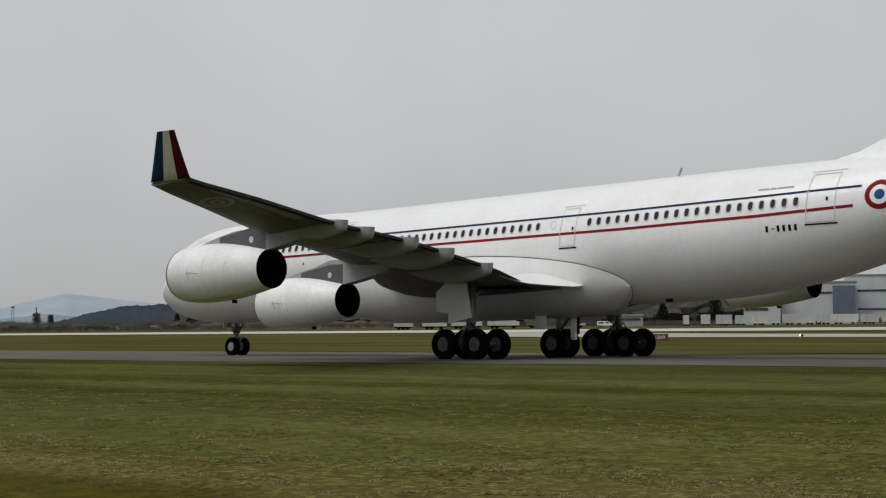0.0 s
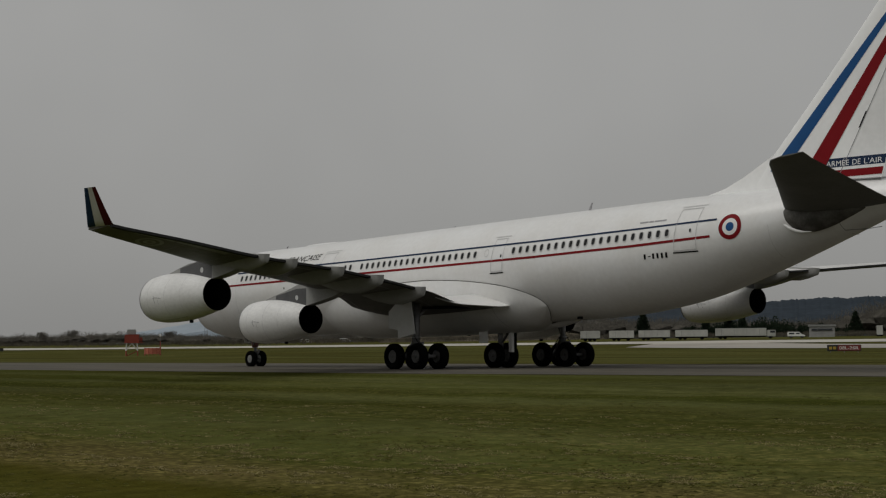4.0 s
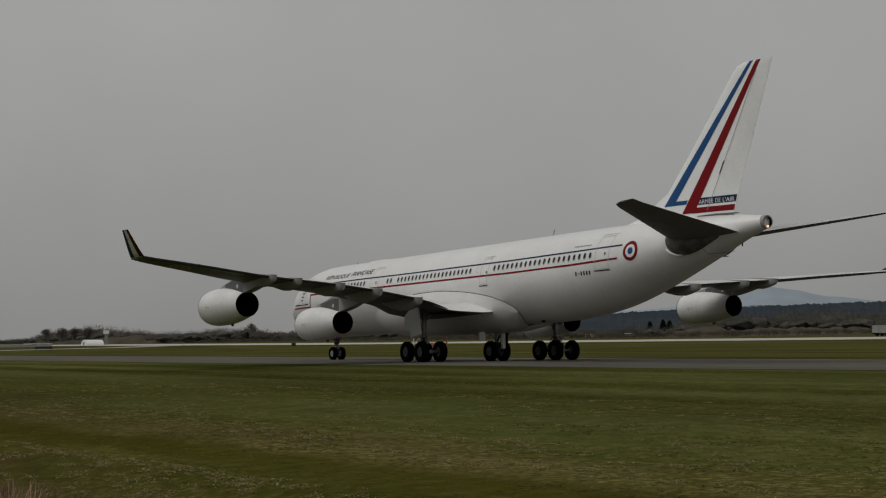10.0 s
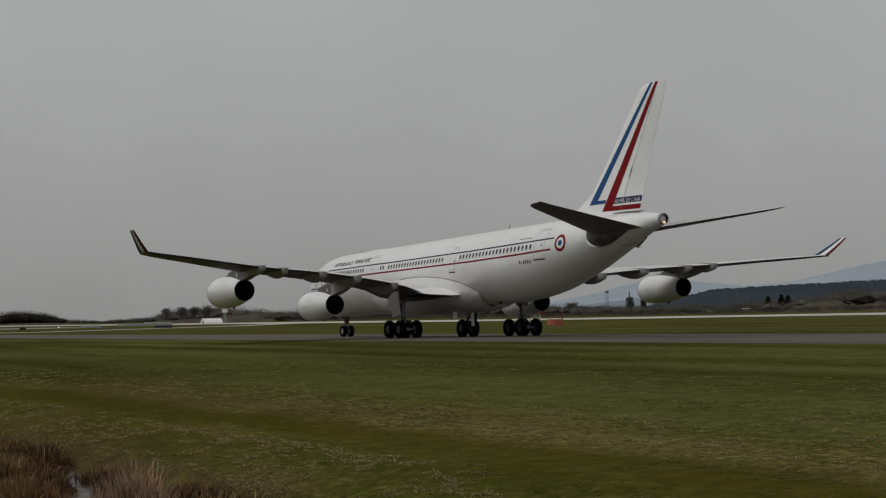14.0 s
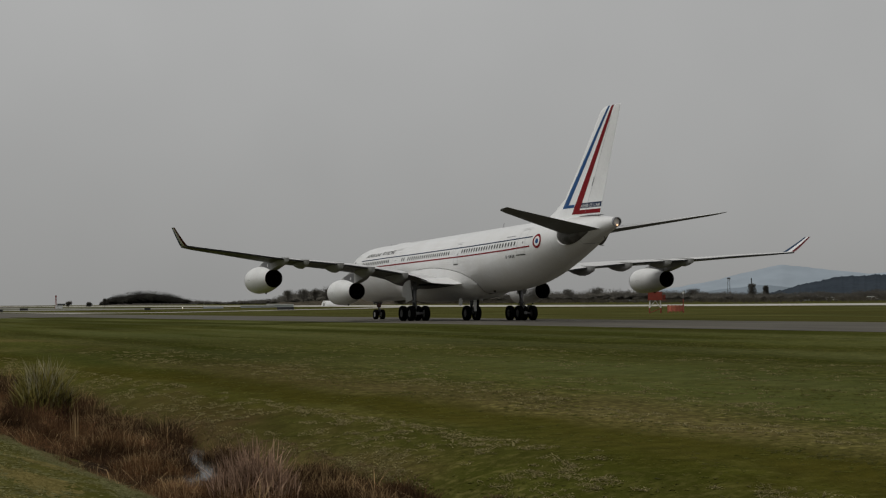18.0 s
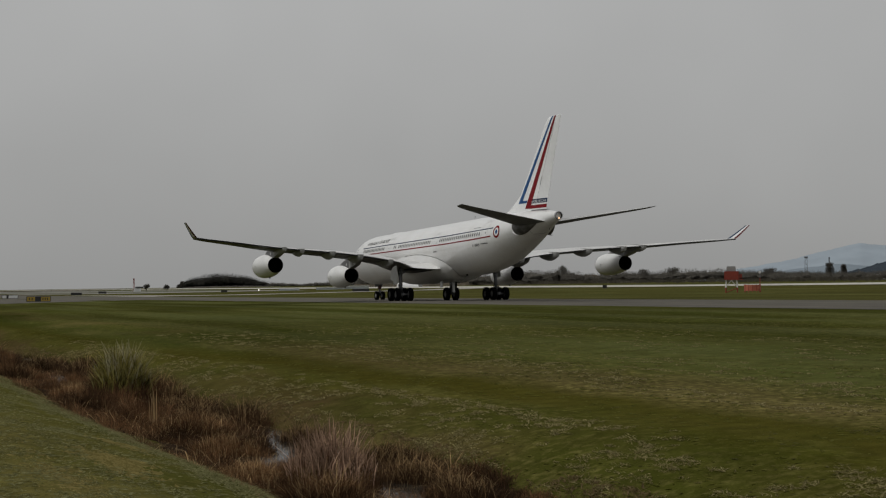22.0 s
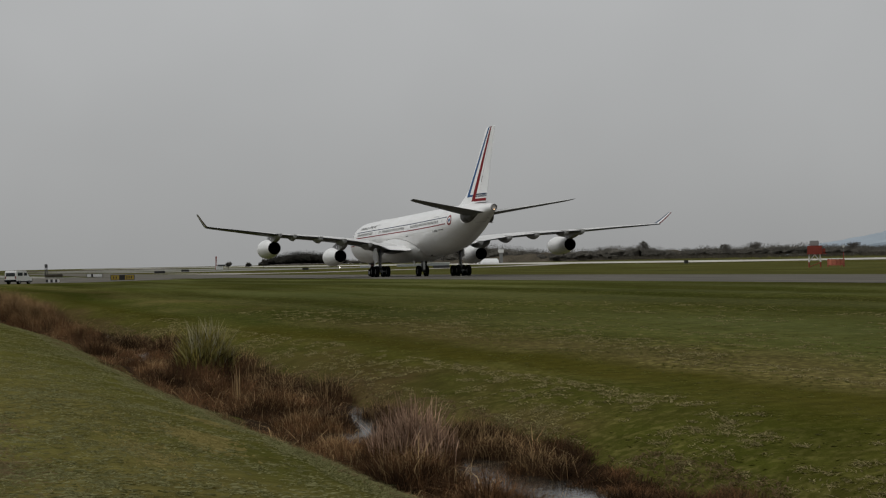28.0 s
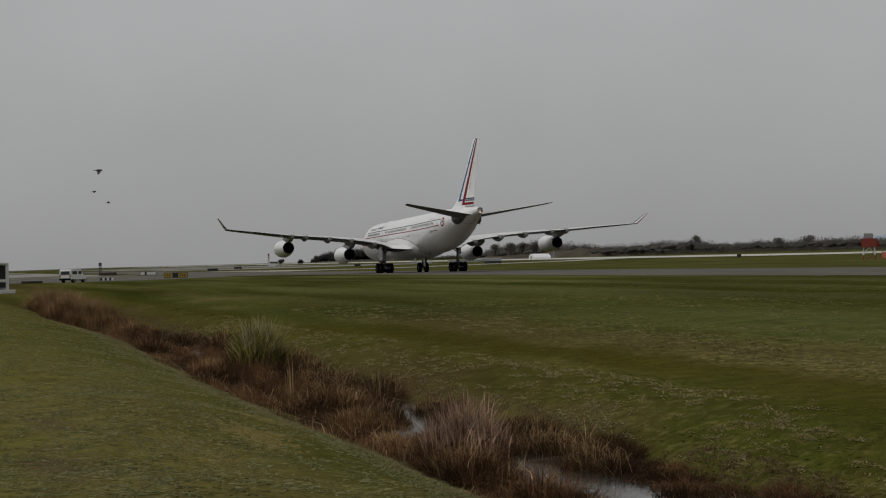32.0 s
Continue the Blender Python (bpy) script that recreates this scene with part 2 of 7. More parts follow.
DITCH = ((-300, -0.3), (-20, -0.3), (0, -0.45), (1.6, -0.5), (3.0, -0.7), (4.3, -1.02), (5.2, -1.42), (6.0, -1.58), (7.7, -1.6), (8.3, -1.54), (8.9, -1.18), (10.5, -0.85), (14, -0.68), (25, -0.42), (44, -0.06), (48.4, -0.02))


def axis(parts):
    out = []
    for a, b, s in parts:
        n = max(1, int(round((b - a) / s)))
        out += [a + (b - a) * i / n for i in range(n)]
    return out + [parts[-1][1]]


gx = axis([(-4800, -1500, 300), (-1500, -500, 50), (-500, -140, 10), (-140, -80, 2), (-80, 5, 0.8), (5, 40, 5), (40, 800, 95), (800, 2400, 400)])
gy = axis([(-900, -120, 130), (-120, -66, 6), (-66, -50, 0.5), (-50, -15, 1.75), (-15, 60, 5), (60, 210, 10), (210, 1500, 70), (1500, 4800, 300)])
gv, gf = [], []
for y in gy:
    for x in gx:
        z = far_rise(x, y)
        if -66 < y < -20 and -140 < x < 20:
            z += 0.06 * noise.noise((x * 0.5, y * 0.5, 3)) + 0.05 * noise.noise((x * 0.16, y * 0.2, 8))
        gv.append((x, y, z))
nx = len(gx)
for j in range(len(gy) - 1):
    for i in range(nx - 1):
        gf.append((j * nx + i, j * nx + i + 1, (j + 1) * nx + i + 1, (j + 1) * nx + i))
ground = tagged(put("ground", mesh("ground", gv, gf, GRASS, True)), "mown green grass airfield with straw-coloured patches", "ground", kind="structure")


def sheet(name, corners, mat, lift, label, category, step=40):
    """A paved strip that follows the land, with edges."""
    (x0, y0), (x1, y1) = corners
    nx_, ny_ = max(1, int((x1 - x0) / step)), max(1, int((y1 - y0) / 10))
    v, f = [], []
    for j in range(ny_ + 1):
        for i in range(nx_ + 1):
            x, y = x0 + (x1 - x0) * i / nx_, y0 + (y1 - y0) * j / ny_
            v.append((x, y, far_rise(x, y) + lift))
    for j in range(ny_):
        for i in range(nx_):
            a = j * (nx_ + 1) + i
            f.append((a, a + 1, a + nx_ + 2, a + nx_ + 1))
    return tagged(put(name, mesh(name, v, f, mat)), label, category, kind="structure")


tx, ty = axis([(-900, -220, 40), (-220, 0, 5), (0, 800, 80)]), 8
tv, tf = [], []
for x in tx:
    y0 = interp(x, ((-300, -14.8), (-120, -15.2), (-60, -14.8), (-38, -12.6), (0, -12)))[0]
    for j in range(ty + 1):
        y = y0 + (15.5 - y0) * j / ty
        tv.append((x, y, far_rise(x, y) + 0.015 + 0.02 * (1 - abs(2 * j / ty - 1))))
for i in range(len(tx) - 1):
    for j in range(ty):
        k = i * (ty + 1) + j
        tf.append((k, k + ty + 1, k + ty + 2, k + 1))
tagged(put("taxiway", mesh("taxiway", tv, tf, ASPHALT)), "worn grey asphalt taxiway between grass verges", "taxiway", kind="structure")
sheet("runway", ((-2500, 178), (1200, 205)), CONCRETE, 0.08, "pale concrete runway behind the taxiway", "runway", 100)

# ---------------------------------------------------------------- aircraft
SLOPE = 0.023


def axis_z(x):
    return 5.45 + SLOPE * (x - 42)


# distance from the nose: top, bottom (from the axis), half width
HULL = smooth_table([(0.0, -0.62, -0.82, 0.1), (0.3, -0.18, -1.25, 0.55), (1.0, 0.38, -1.75, 1.15), (2.0, 1.02, -2.2, 1.75), (3.2, 1.95, -2.5, 2.2), (4.5, 2.45, -2.7, 2.5),
                     (6.2, 2.72, -2.8, 2.72), (8.2, 2.82, -2.82, 2.82), (12, 2.82, -2.82, 2.82), (24, 2.82, -2.82, 2.82), (36, 2.82, -2.82, 2.82), (39, 2.82, -2.82, 2.82), (42, 2.82, -2.7, 2.8), (46, 2.8, -2.2, 2.63),
                     (50, 2.75, -1.2, 2.2), (54.6, 2.66, 0.2, 1.42), (57, 2.5, 0.95, 0.85), (58.3, 2.35, 1.3, 0.55), (59.1, 2.26, 1.52, 0.37)], 0.7)


def hull(x, ang):
    """A point of the fuselage's skin; ang from the top, towards the left side."""
    top, bot, w = interp(x, HULL)
    return Vector((x, -w * math.sin(ang), axis_z(x) + (top + bot) / 2 + (top - bot) / 2 * math.cos(ang)))


def skin(x, z, side=-1, out=0.0):
    """The point of the fuselage's side at that height."""
    top, bot, w = interp(x, HULL)
    mid, half = axis_z(x) + (top + bot) / 2, (top - bot) / 2
    s = max(-1, min(1, (z - mid) / half))
    y = w * math.sqrt(max(0, 1 - s * s))
    n = Vector((0, y / w**2, (z - mid) / half**2)).normalized()
    return Vector((x, side * (y + out * n.y), z + out * n.z))


plane = tagged(new("airliner"), "white four-engined jet airliner with blue and red stripes taxiing", "aircraft")

rings = []
for row in HULL:
    rings.append([tuple(hull(row[0], 2 * math.pi * j / 48)) for j in range(48)])
put("fuselage", mesh("fuselage", *loft(rings), WHITE, True), plane)


def airfoil(chord, thick, n=14, camber=0.015):
    """Chordwise ring (distance from the leading edge, height)."""
    def half(u):
        return 5 * thick * (0.2969 * math.sqrt(u) - 0.126 * u - 0.3516 * u**2 + 0.2843 * u**3 - 0.1036 * u**4)
    us = [(1 - math.cos(math.pi * i / n)) / 2 for i in range(n + 1)]
    up = [(u * chord, chord * (half(u) * 0.9 + camber * math.sin(math.pi * u))) for u in us]
    low = [(u * chord, chord * (-half(u) * 1.1 + camber * math.sin(math.pi * u))) for u in us]
    return up[::-1] + low[1:-1]


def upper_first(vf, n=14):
    """Slots for a lofted wing: one on the lit-toned upper skin, nought on the shade-toned one below."""
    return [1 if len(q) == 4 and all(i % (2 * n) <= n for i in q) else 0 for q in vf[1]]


# span: leading edge, trailing edge, height of the trailing edge, rise of the leading edge, thickness
WING = smooth_table([(1.5, 21.3, 33.5, 3.1, 0.55, 0.125), (3.0, 22.2, 33.3, 3.28, 0.5, 0.122), (4.8, 23.3, 33.1, 3.46, 0.4, 0.118), (6.2, 24.2, 32.8, 4.0, 0.25, 0.115), (9.6, 26.3, 33.4, 4.58, 0.05, 0.108),
                     (14.1, 29.1, 35.0, 5.02, -0.08, 0.1), (19.6, 32.5, 36.95, 5.38, -0.14, 0.095), (25, 35.75, 38.97, 5.9, -0.12, 0.09), (28.0, 37.55, 39.88, 6.18, -0.1, 0.09), (28.8, 38.0, 40.15, 6.27, -0.08, 0.08)], 1.2)
rings = []
for s, le, te, z, rise, th in WING:
    c = te - le
    rings.append([(le + u, -s, z + rise * (1 - u / c) + h) for u, h in airfoil(c, th)])
left_wing = loft(rings)
wing_l = put("wing", mesh("wing", *left_wing, [WING_SHADED, UPPER_LIT], True, upper_first(left_wing)), plane, None, "light grey swept wing with flap fairings")
wing_r = put("wing", mesh("wing", *flip(left_wing), [WING_SHADED, UPPER_LIT], True, upper_first(left_wing)), plane, None, "light grey swept wing with flap fairings")

# winglets: canted, banded blue, white and red from front to back
rings = []
n_foil = 14
for k in range(7):
    u = k / 6
    le, te, s, z = 38.0 + 2.03 * u, 40.15 + 0.8 * u, 28.8 + 1.25 * u, 6.25 + 1.42 * u ** 1.1
    rings.append([(le + a, -(s - h), z) for a, h in airfoil(te - le, 0.09, camber=0.0)])
wv, wf = loft(rings)
slots = []
for q in wf:
    if len(q) > 4:
        slots.append(1)
        continue
    mx = sum((wv[i][0] - rings[i // len(rings[0])][n_foil][0]) / (rings[i // len(rings[0])][0][0] - rings[i // len(rings[0])][n_foil][0]) for i in q) / 4
    slots.append(0 if mx < 0.34 else 1 if mx < 0.76 else 2)
put("winglet", mesh("winglet", wv, wf, [WINGLET_SHADED_BLUE, WHITE, WINGLET_SHADED_RED], True, slots), wing_l, None, "upturned winglet banded blue, white and red")
put("winglet", mesh("winglet", *flip((wv, wf)), [WINGLET_SHADED_BLUE, WHITE, WINGLET_SHADED_RED], True, slots), wing_r, None, "upturned winglet banded blue, white and red")


def body_of_rings(rows, seg=28):
    """Rings round an axis along x: (x, centre y, centre z, half width, half height)."""
    return [[(x, y - w * math.sin(2 * math.pi * j / seg), z + h * math.cos(2 * math.pi * j / seg)) for j in range(seg)] for x, y, z, w, h in rows]


def engine(front, y, z, parent):
    """A long-duct nacelle with a dark nozzle, its intake and the pylon."""
    prof = [(0.0, 0.99), (0.05, 1.04), (0.2, 1.09), (0.7, 1.16), (1.6, 1.19), (2.6, 1.17), (3.6, 1.08), (4.5, 0.95), (5.1, 0.845), (5.5, 0.785)]
    prof = smooth_table(prof, 0.25)
    rows = [(front + u, y, z + SLOPE * (u - 2.5), r, r) for u, r in prof]
    nac = put("nacelle", mesh("nacelle", *loft(body_of_rings(rows), cap=(False, False)), NACELLE, True), parent, None, "white engine nacelle")
    inner = [(0.0, 1.0), (0.1, 0.93), (0.5, 0.9), (1.2, 0.92)]
    rows = [(front + u, y, z + SLOPE * (u - 2.5), r, r) for u, r in inner]
    v, f = loft(body_of_rings(rows), cap=(False, True))
    put("intake", mesh("intake", v, [tuple(reversed(q)) for q in f], BARE, True), nac, None, "bare metal intake lip")
    inner = [(5.5, 0.785), (5.49, 0.75), (5.2, 0.75), (4.2, 0.8), (2.6, 0.8)]
    rows = [(front + u, y, z + SLOPE * (u - 2.5), r, r) for u, r in inner]
    put("nozzle", mesh("nozzle", *loft(body_of_rings(rows), cap=(False, True)), BLACK, True), nac, None, "black exhaust nozzle")
    lip = [(-0.01, 1.0), (0.0, 1.03), (0.06, 1.06), (0.13, 1.078)]
    rows = [(front + u, y, z + SLOPE * (u - 2.5), r, r) for u, r in lip]
    put("intake_lip", mesh("intake_lip", *loft(body_of_rings(rows), cap=(False, False)), LIP, True), nac, None, "dull metal intake lip")
    seam = [(2.56, 1.178), (2.585, 1.176)]
    rows = [(front + u, y, z + SLOPE * (u - 2.5), r, r) for u, r in seam]
    put("cowl_seam", mesh("cowl_seam", *loft(body_of_rings([(front + u, y, z + SLOPE * (u - 2.5), r, r) for u, r in ((0.98, 1.178), (1.0, 1.179))]), cap=(False, False)), FAINT, True), nac)
    put("cowl_seam", mesh("cowl_seam", *loft(body_of_rings(rows), cap=(False, False)), FAINT, True), nac)
    part("drain_mast", box((0.3, 0.07, 0.14), (front + 3.2, y, z - 1.19), 0.02), BLACK, nac)

    def on_cowl(u, a, out=0.008):
        """A spot on the cowl: distance from the lip, angle from the top towards the outside."""
        r = interp(u, prof)[0] + out
        return (front + u, y - r * math.sin(a), z + SLOPE * (u - 2.5) + r * math.cos(a))

    def strip(name, path, wide, mat):
        v = []
        for (u, a), (u2, a2) in zip(path, path[1:] + [(2 * path[-1][0] - path[-2][0], 2 * path[-1][1] - path[-2][1])]):
            du, da = u2 - u, a2 - a
            ln = math.hypot(du, da * 1.1) or 1
            v += [on_cowl(u - wide * da / ln, a + wide * du / ln / 1.1), on_cowl(u + wide * da / ln, a - wide * du / ln / 1.1)]
        put(name, mesh(name, v, [(2 * i, 2 * i + 1, 2 * i + 3, 2 * i + 2) for i in range(len(path) - 1)], mat), nac)

    for s_ in (-1, 1):
        strip("cowl_latch", [(u, s_ * math.pi * 0.86) for u in steps(1.1, 3.7, 10)], 0.012, LINE_GREY)
        strip("cowl_scuff", [(1.55, s_ * 1.62), (1.72, s_ * 1.58), (1.98, s_ * 1.6), (2.3, s_ * 1.63)], 0.012, LINE_GREY)
        strip("cowl_scuff", [(1.62, s_ * 1.5), (1.66, s_ * 1.66), (1.74, s_ * 1.8)], 0.02, LINE_GREY)
        strip("cowl_scuff", [(2.0, s_ * 1.68), (2.06, s_ * 1.86)], 0.01, LINE_GREY)
        strip("reverser_edge", [(3.83, s_ * a) for a in steps(0.35, 2.6, 20)], 0.008, FAINT)
    # pylon
    lift = 1.9 if abs(y) < 12 else 1.66
    prof = [(1.2, 1.15, 1.17, 0.05), (2.2, 1.05, 1.36, 0.18), (3.4, 0.92, 1.58, 0.24), (4.6, 0.8, lift, 0.26), (5.5, 0.78, lift, 0.29), (6.1, 0.86, lift, 0.31), (7.2, 1.06, lift, 0.29), (8.2, 1.28, lift, 0.22), (9.2, lift - 0.1, lift, 0.06)]
    rings = [[(front + u, y - w, z + lo), (front + u, y + w, z + lo), (front + u, y + w, z + hi), (front + u, y - w, z + hi)] for u, lo, hi, w in prof]
    pylon = put("pylon", mesh("pylon", *loft(rings), CANOE), parent, None, "grey engine pylon with a dark heat panel")
    for s in (-1, 1):
        rings = [[(front + u, y + s * (w + 0.004), z + lo), (front + u, y + s * (w + 0.02), z + lo), (front + u, y + s * (w + 0.02), z + hi), (front + u, y + s * (w + 0.004), z + hi)] for u, lo, hi, w in ((2.5, 1.06, 1.38, 0.19), (3.4, 0.95, 1.5, 0.24), (4.6, 0.86, 1.7, 0.26), (5.5, 0.8, 1.7, 0.27), (6.0, 0.98, 1.62, 0.25))]
        panel = put("heat_panel", mesh("heat_panel", *loft(rings), MID_GREY), pylon, None, "dark grey heat panel")
        part("access_cover", tube((front + 4.6, y + s * 0.28, z + 1.22), (front + 4.6, y + s * 0.295, z + 1.22), 0.13, seg=16), FAINT, pylon)


for y, front, z in ((-19.4, 27.45, 3.7), (-9.5, 20.95, 2.68), (9.5, 20.95, 2.68), (19.4, 27.45, 3.7)):
    engine(front - (0.28 if y > 0 else 0), y, z + (0.08 if y > 0 else 0), plane)

# fin, in the plane of symmetry: leading and trailing edge by height
FIN = [(7.6, 47.9, 56.3, 0.095), (8.4, 48.9, 56.42, 0.095), (9.8, 50.25, 56.95, 0.095), (12.0, 52.45, 57.93, 0.09), (14.5, 54.85, 59.02, 0.09), (16.35, 56.57, 59.78, 0.085), (16.62, 56.92, 59.89, 0.08), (16.77, 57.5, 59.94, 0.06)]
rings = [[(le + u, -h, z) for u, h in airfoil(te - le, th, camber=0.0)] for z, le, te, th in FIN]
fin = put("fin", mesh("fin", *loft(rings), FIN_WHITE, True), plane, None, "white tail fin with slanting blue and red bands")
rings = [[(46.3, -0.04, 8.1), (46.3, 0.04, 8.1), (46.3, 0.02, 8.36), (46.3, -0.02, 8.36)], [(47.4, -0.14, 8.1), (47.4, 0.14, 8.1), (47.4, 0.05, 8.6), (47.4, -0.05, 8.6)], [(48.6, -0.22, 8.1), (48.6, 0.22, 8.1), (48.6, 0.08, 9.05), (48.6, -0.08, 9.05)],
         [(51.0, -0.35, 8.1), (51.0, 0.35, 8.1), (51.0, 0.1, 10.2), (51.0, -0.1, 10.2)]]
put("dorsal_fillet", mesh("dorsal_fillet", *loft(rings), FIN_WHITE, True), fin)

# tailplanes
TAIL = [(0.6, 51.5, 57.55, 7.26, 0.1), (1.5, 52.2, 57.78, 7.4, 0.1), (4.5, 54.4, 58.5, 7.86, 0.095), (8.6, 57.35, 59.5, 8.5, 0.09), (9.2, 57.9, 59.72, 8.6, 0.08), (9.5, 58.6, 59.8, 8.65, 0.05)]
rings = [[(le + u, -s, z - 0.1 * (1 - u / (te - le)) + h) for u, h in airfoil(te - le, th, camber=-0.005)] for s, le, te, z, th in TAIL]
vf = loft(rings)
put("tailplane", mesh("tailplane", *vf, [TAIL_SHADED, UPPER_LIT], True, upper_first(vf)), plane, None, "light grey horizontal tailplane")
put("tailplane", mesh("tailplane", *flip(vf), [TAIL_SHADED, UPPER_LIT], True, upper_first(vf)), plane, None, "light grey horizontal tailplane")

# belly fairing
# its upper edge on the fuselage's side, its bulge, and the lower edge where it ends behind
BELLY = smooth_table([(17.5, -1.6, 0.05), (19.0, -1.0, 0.3), (21, -0.55, 0.42), (24, -0.32, 0.47), (27.5, -0.26, 0.5), (29.2, -0.33, 0.5), (31, -0.46, 0.5), (32.75, -0.67, 0.49), (34.4, -0.94, 0.44), (35.4, -1.2, 0.36), (35.9, -1.36, 0.3), (36.4, -1.56, 0.22), (36.7, -1.75, 0.14), (36.87, -2.0, 0.06)], 0.3)
BELLY_END = ((35.3, -2.83), (35.6, -2.78), (36.25, -2.61), (36.5, -2.46), (36.7, -2.33), (36.87, -2.08))


def belly_angles(x, edge):
    top, bot, w = interp(x, HULL)
    mid, half = (top + bot) / 2, (top - bot) / 2
    a0 = math.acos(max(-1, min(1, (edge - mid) / half)))
    return a0, math.pi if x < 35.3 else math.acos(max(-1, min(1, (interp(x, BELLY_END)[0] - mid) / half)))


v, f, edges = [], [], {-1: [], 1: []}
NV = 26
for side in (-1, 1):
    base = len(v)
    for x, edge, bulge in BELLY:
        a0, a1 = belly_angles(x, edge)
        for k in range(NV + 1):
            u = k / NV
            a = a0 + (a1 - a0) * u
            rise = math.sin(min(1, u / 0.5) * math.pi / 2) ** 1.15
            if a1 < math.pi - 1e-6:
                rise *= math.sin(min(1, (1 - u) / 0.3) * math.pi / 2) * min(1, 1.0)
            elif x > 34.4:
                rise *= 1 - (x - 34.4) / 0.9 * (1 - math.sin(min(1, (1 - u) / 0.3) * math.pi / 2))
            d = 0.02 + bulge * rise * (1 - 0.15 * max(0, u - 0.5))
            p = hull(x, a)
            n = (p - Vector((x, 0, axis_z(x)))).normalized()
            q = p + n * d
            v.append((q.x, -side * q.y, q.z))
        edges[side].append((x, a0, a1))
    cols = len(BELLY)
    for i in range(cols - 1):
        for k in range(NV):
            q = (base + i * (NV + 1) + k, base + (i + 1) * (NV + 1) + k, base + (i + 1) * (NV + 1) + k + 1, base + i * (NV + 1) + k + 1)
            f.append(q if side > 0 else tuple(reversed(q)))
belly = put("belly_fairing", mesh("belly_fairing", v, f, WHITE, True), plane, None, "white bulged belly fairing")
# the wing root's fillet: a flared shelf that runs out to a point behind the trailing edge
FILLET = smooth_table([(0.0, 32.35, -5.75, 3.8, 32.0, 3.98), (0.35, 32.95, -5.3, 3.56, 32.75, 3.86), (0.62, 33.35, -4.75, 3.42, 33.3, 3.72), (0.82, 33.95, -3.95, 3.34, 33.95, 3.54), (1.0, 34.5, -3.15, 3.28, 34.5, 3.34)], 0.06)
for side in (-1, 1):
    rings = []
    for k, ex, ey, ez, bx, bz in FILLET:
        inner = skin(bx, bz, -1, 0.36)
        ring = []
        for v in steps(0, 1, 8):
            sag = 0.12 * math.sin(math.pi * v) * (1 - 0.5 * k)
            ring.append((bx + (ex - bx) * v, -side * (inner.y + (ey - inner.y) * v), bz + (ez - bz) * v - sag * min(1, bz - ez)))
        root = skin(ex - 0.2, ez - 0.1, -1, 0.1)
        ring += [(ex - 0.04, -side * (ey + 0.06), ez - 0.05), (ex - 0.2, -side * root.y, ez - 0.1)]
        rings.append(ring if side < 0 else ring[::-1])
    put("root_fillet", mesh("root_fillet", *loft(rings), WHITE, True), belly, None, "white fillet between belly and wing root")
for side in (-1, 1):
    line = [(x, a0) for x, a0, a1 in edges[side] if x > 24] + [(x, a1) for x, a0, a1 in reversed(edges[side]) if x > 35.3]
    v = []
    for i, (x, a) in enumerate(line):
        (xa, aa), (xb, ab) = line[max(0, i - 1)], line[min(len(line) - 1, i + 1)]
        tx, ta = xb - xa, (ab - aa) * 2.82
        ln = math.hypot(tx, ta) or 1
        for s in (-0.02, 0.02):
            p = hull(x - s * ta / ln, a + s * tx / ln / 2.82)
            n = (p - Vector((p.x, 0, axis_z(p.x)))).normalized()
            q = p + n * 0.03
            v.append((q.x, -side * q.y, q.z))
    put("fairing_seam", mesh("fairing_seam", v, [(2 * i, 2 * i + 1, 2 * i + 3, 2 * i + 2) for i in range(len(line) - 1)], SEAL), belly)
for x, w in ((33.2, 0.03), (30.6, 0.02)):
    v = []
    a0, a1 = belly_angles(x, interp(x, BELLY)[0])
    for k in range(15):
        u = 0.3 + 0.6 * k / 14
        a = a0 + (a1 - a0) * u
        d = 0.03 + interp(x, BELLY)[1] * math.sin(min(1, u / 0.5) * math.pi / 2) ** 1.15 * (1 - 0.15 * max(0, u - 0.5))
        for dx in (-w, w):
            p = hull(x + dx, a)
            q = p + (p - Vector((p.x, 0, axis_z(p.x)))).normalized() * d
            v.append(tuple(q))
    put("panel_seam", mesh("panel_seam", v, [(2 * i, 2 * i + 2, 2 * i + 3, 2 * i + 1) for i in range(14)], FAINT), belly)


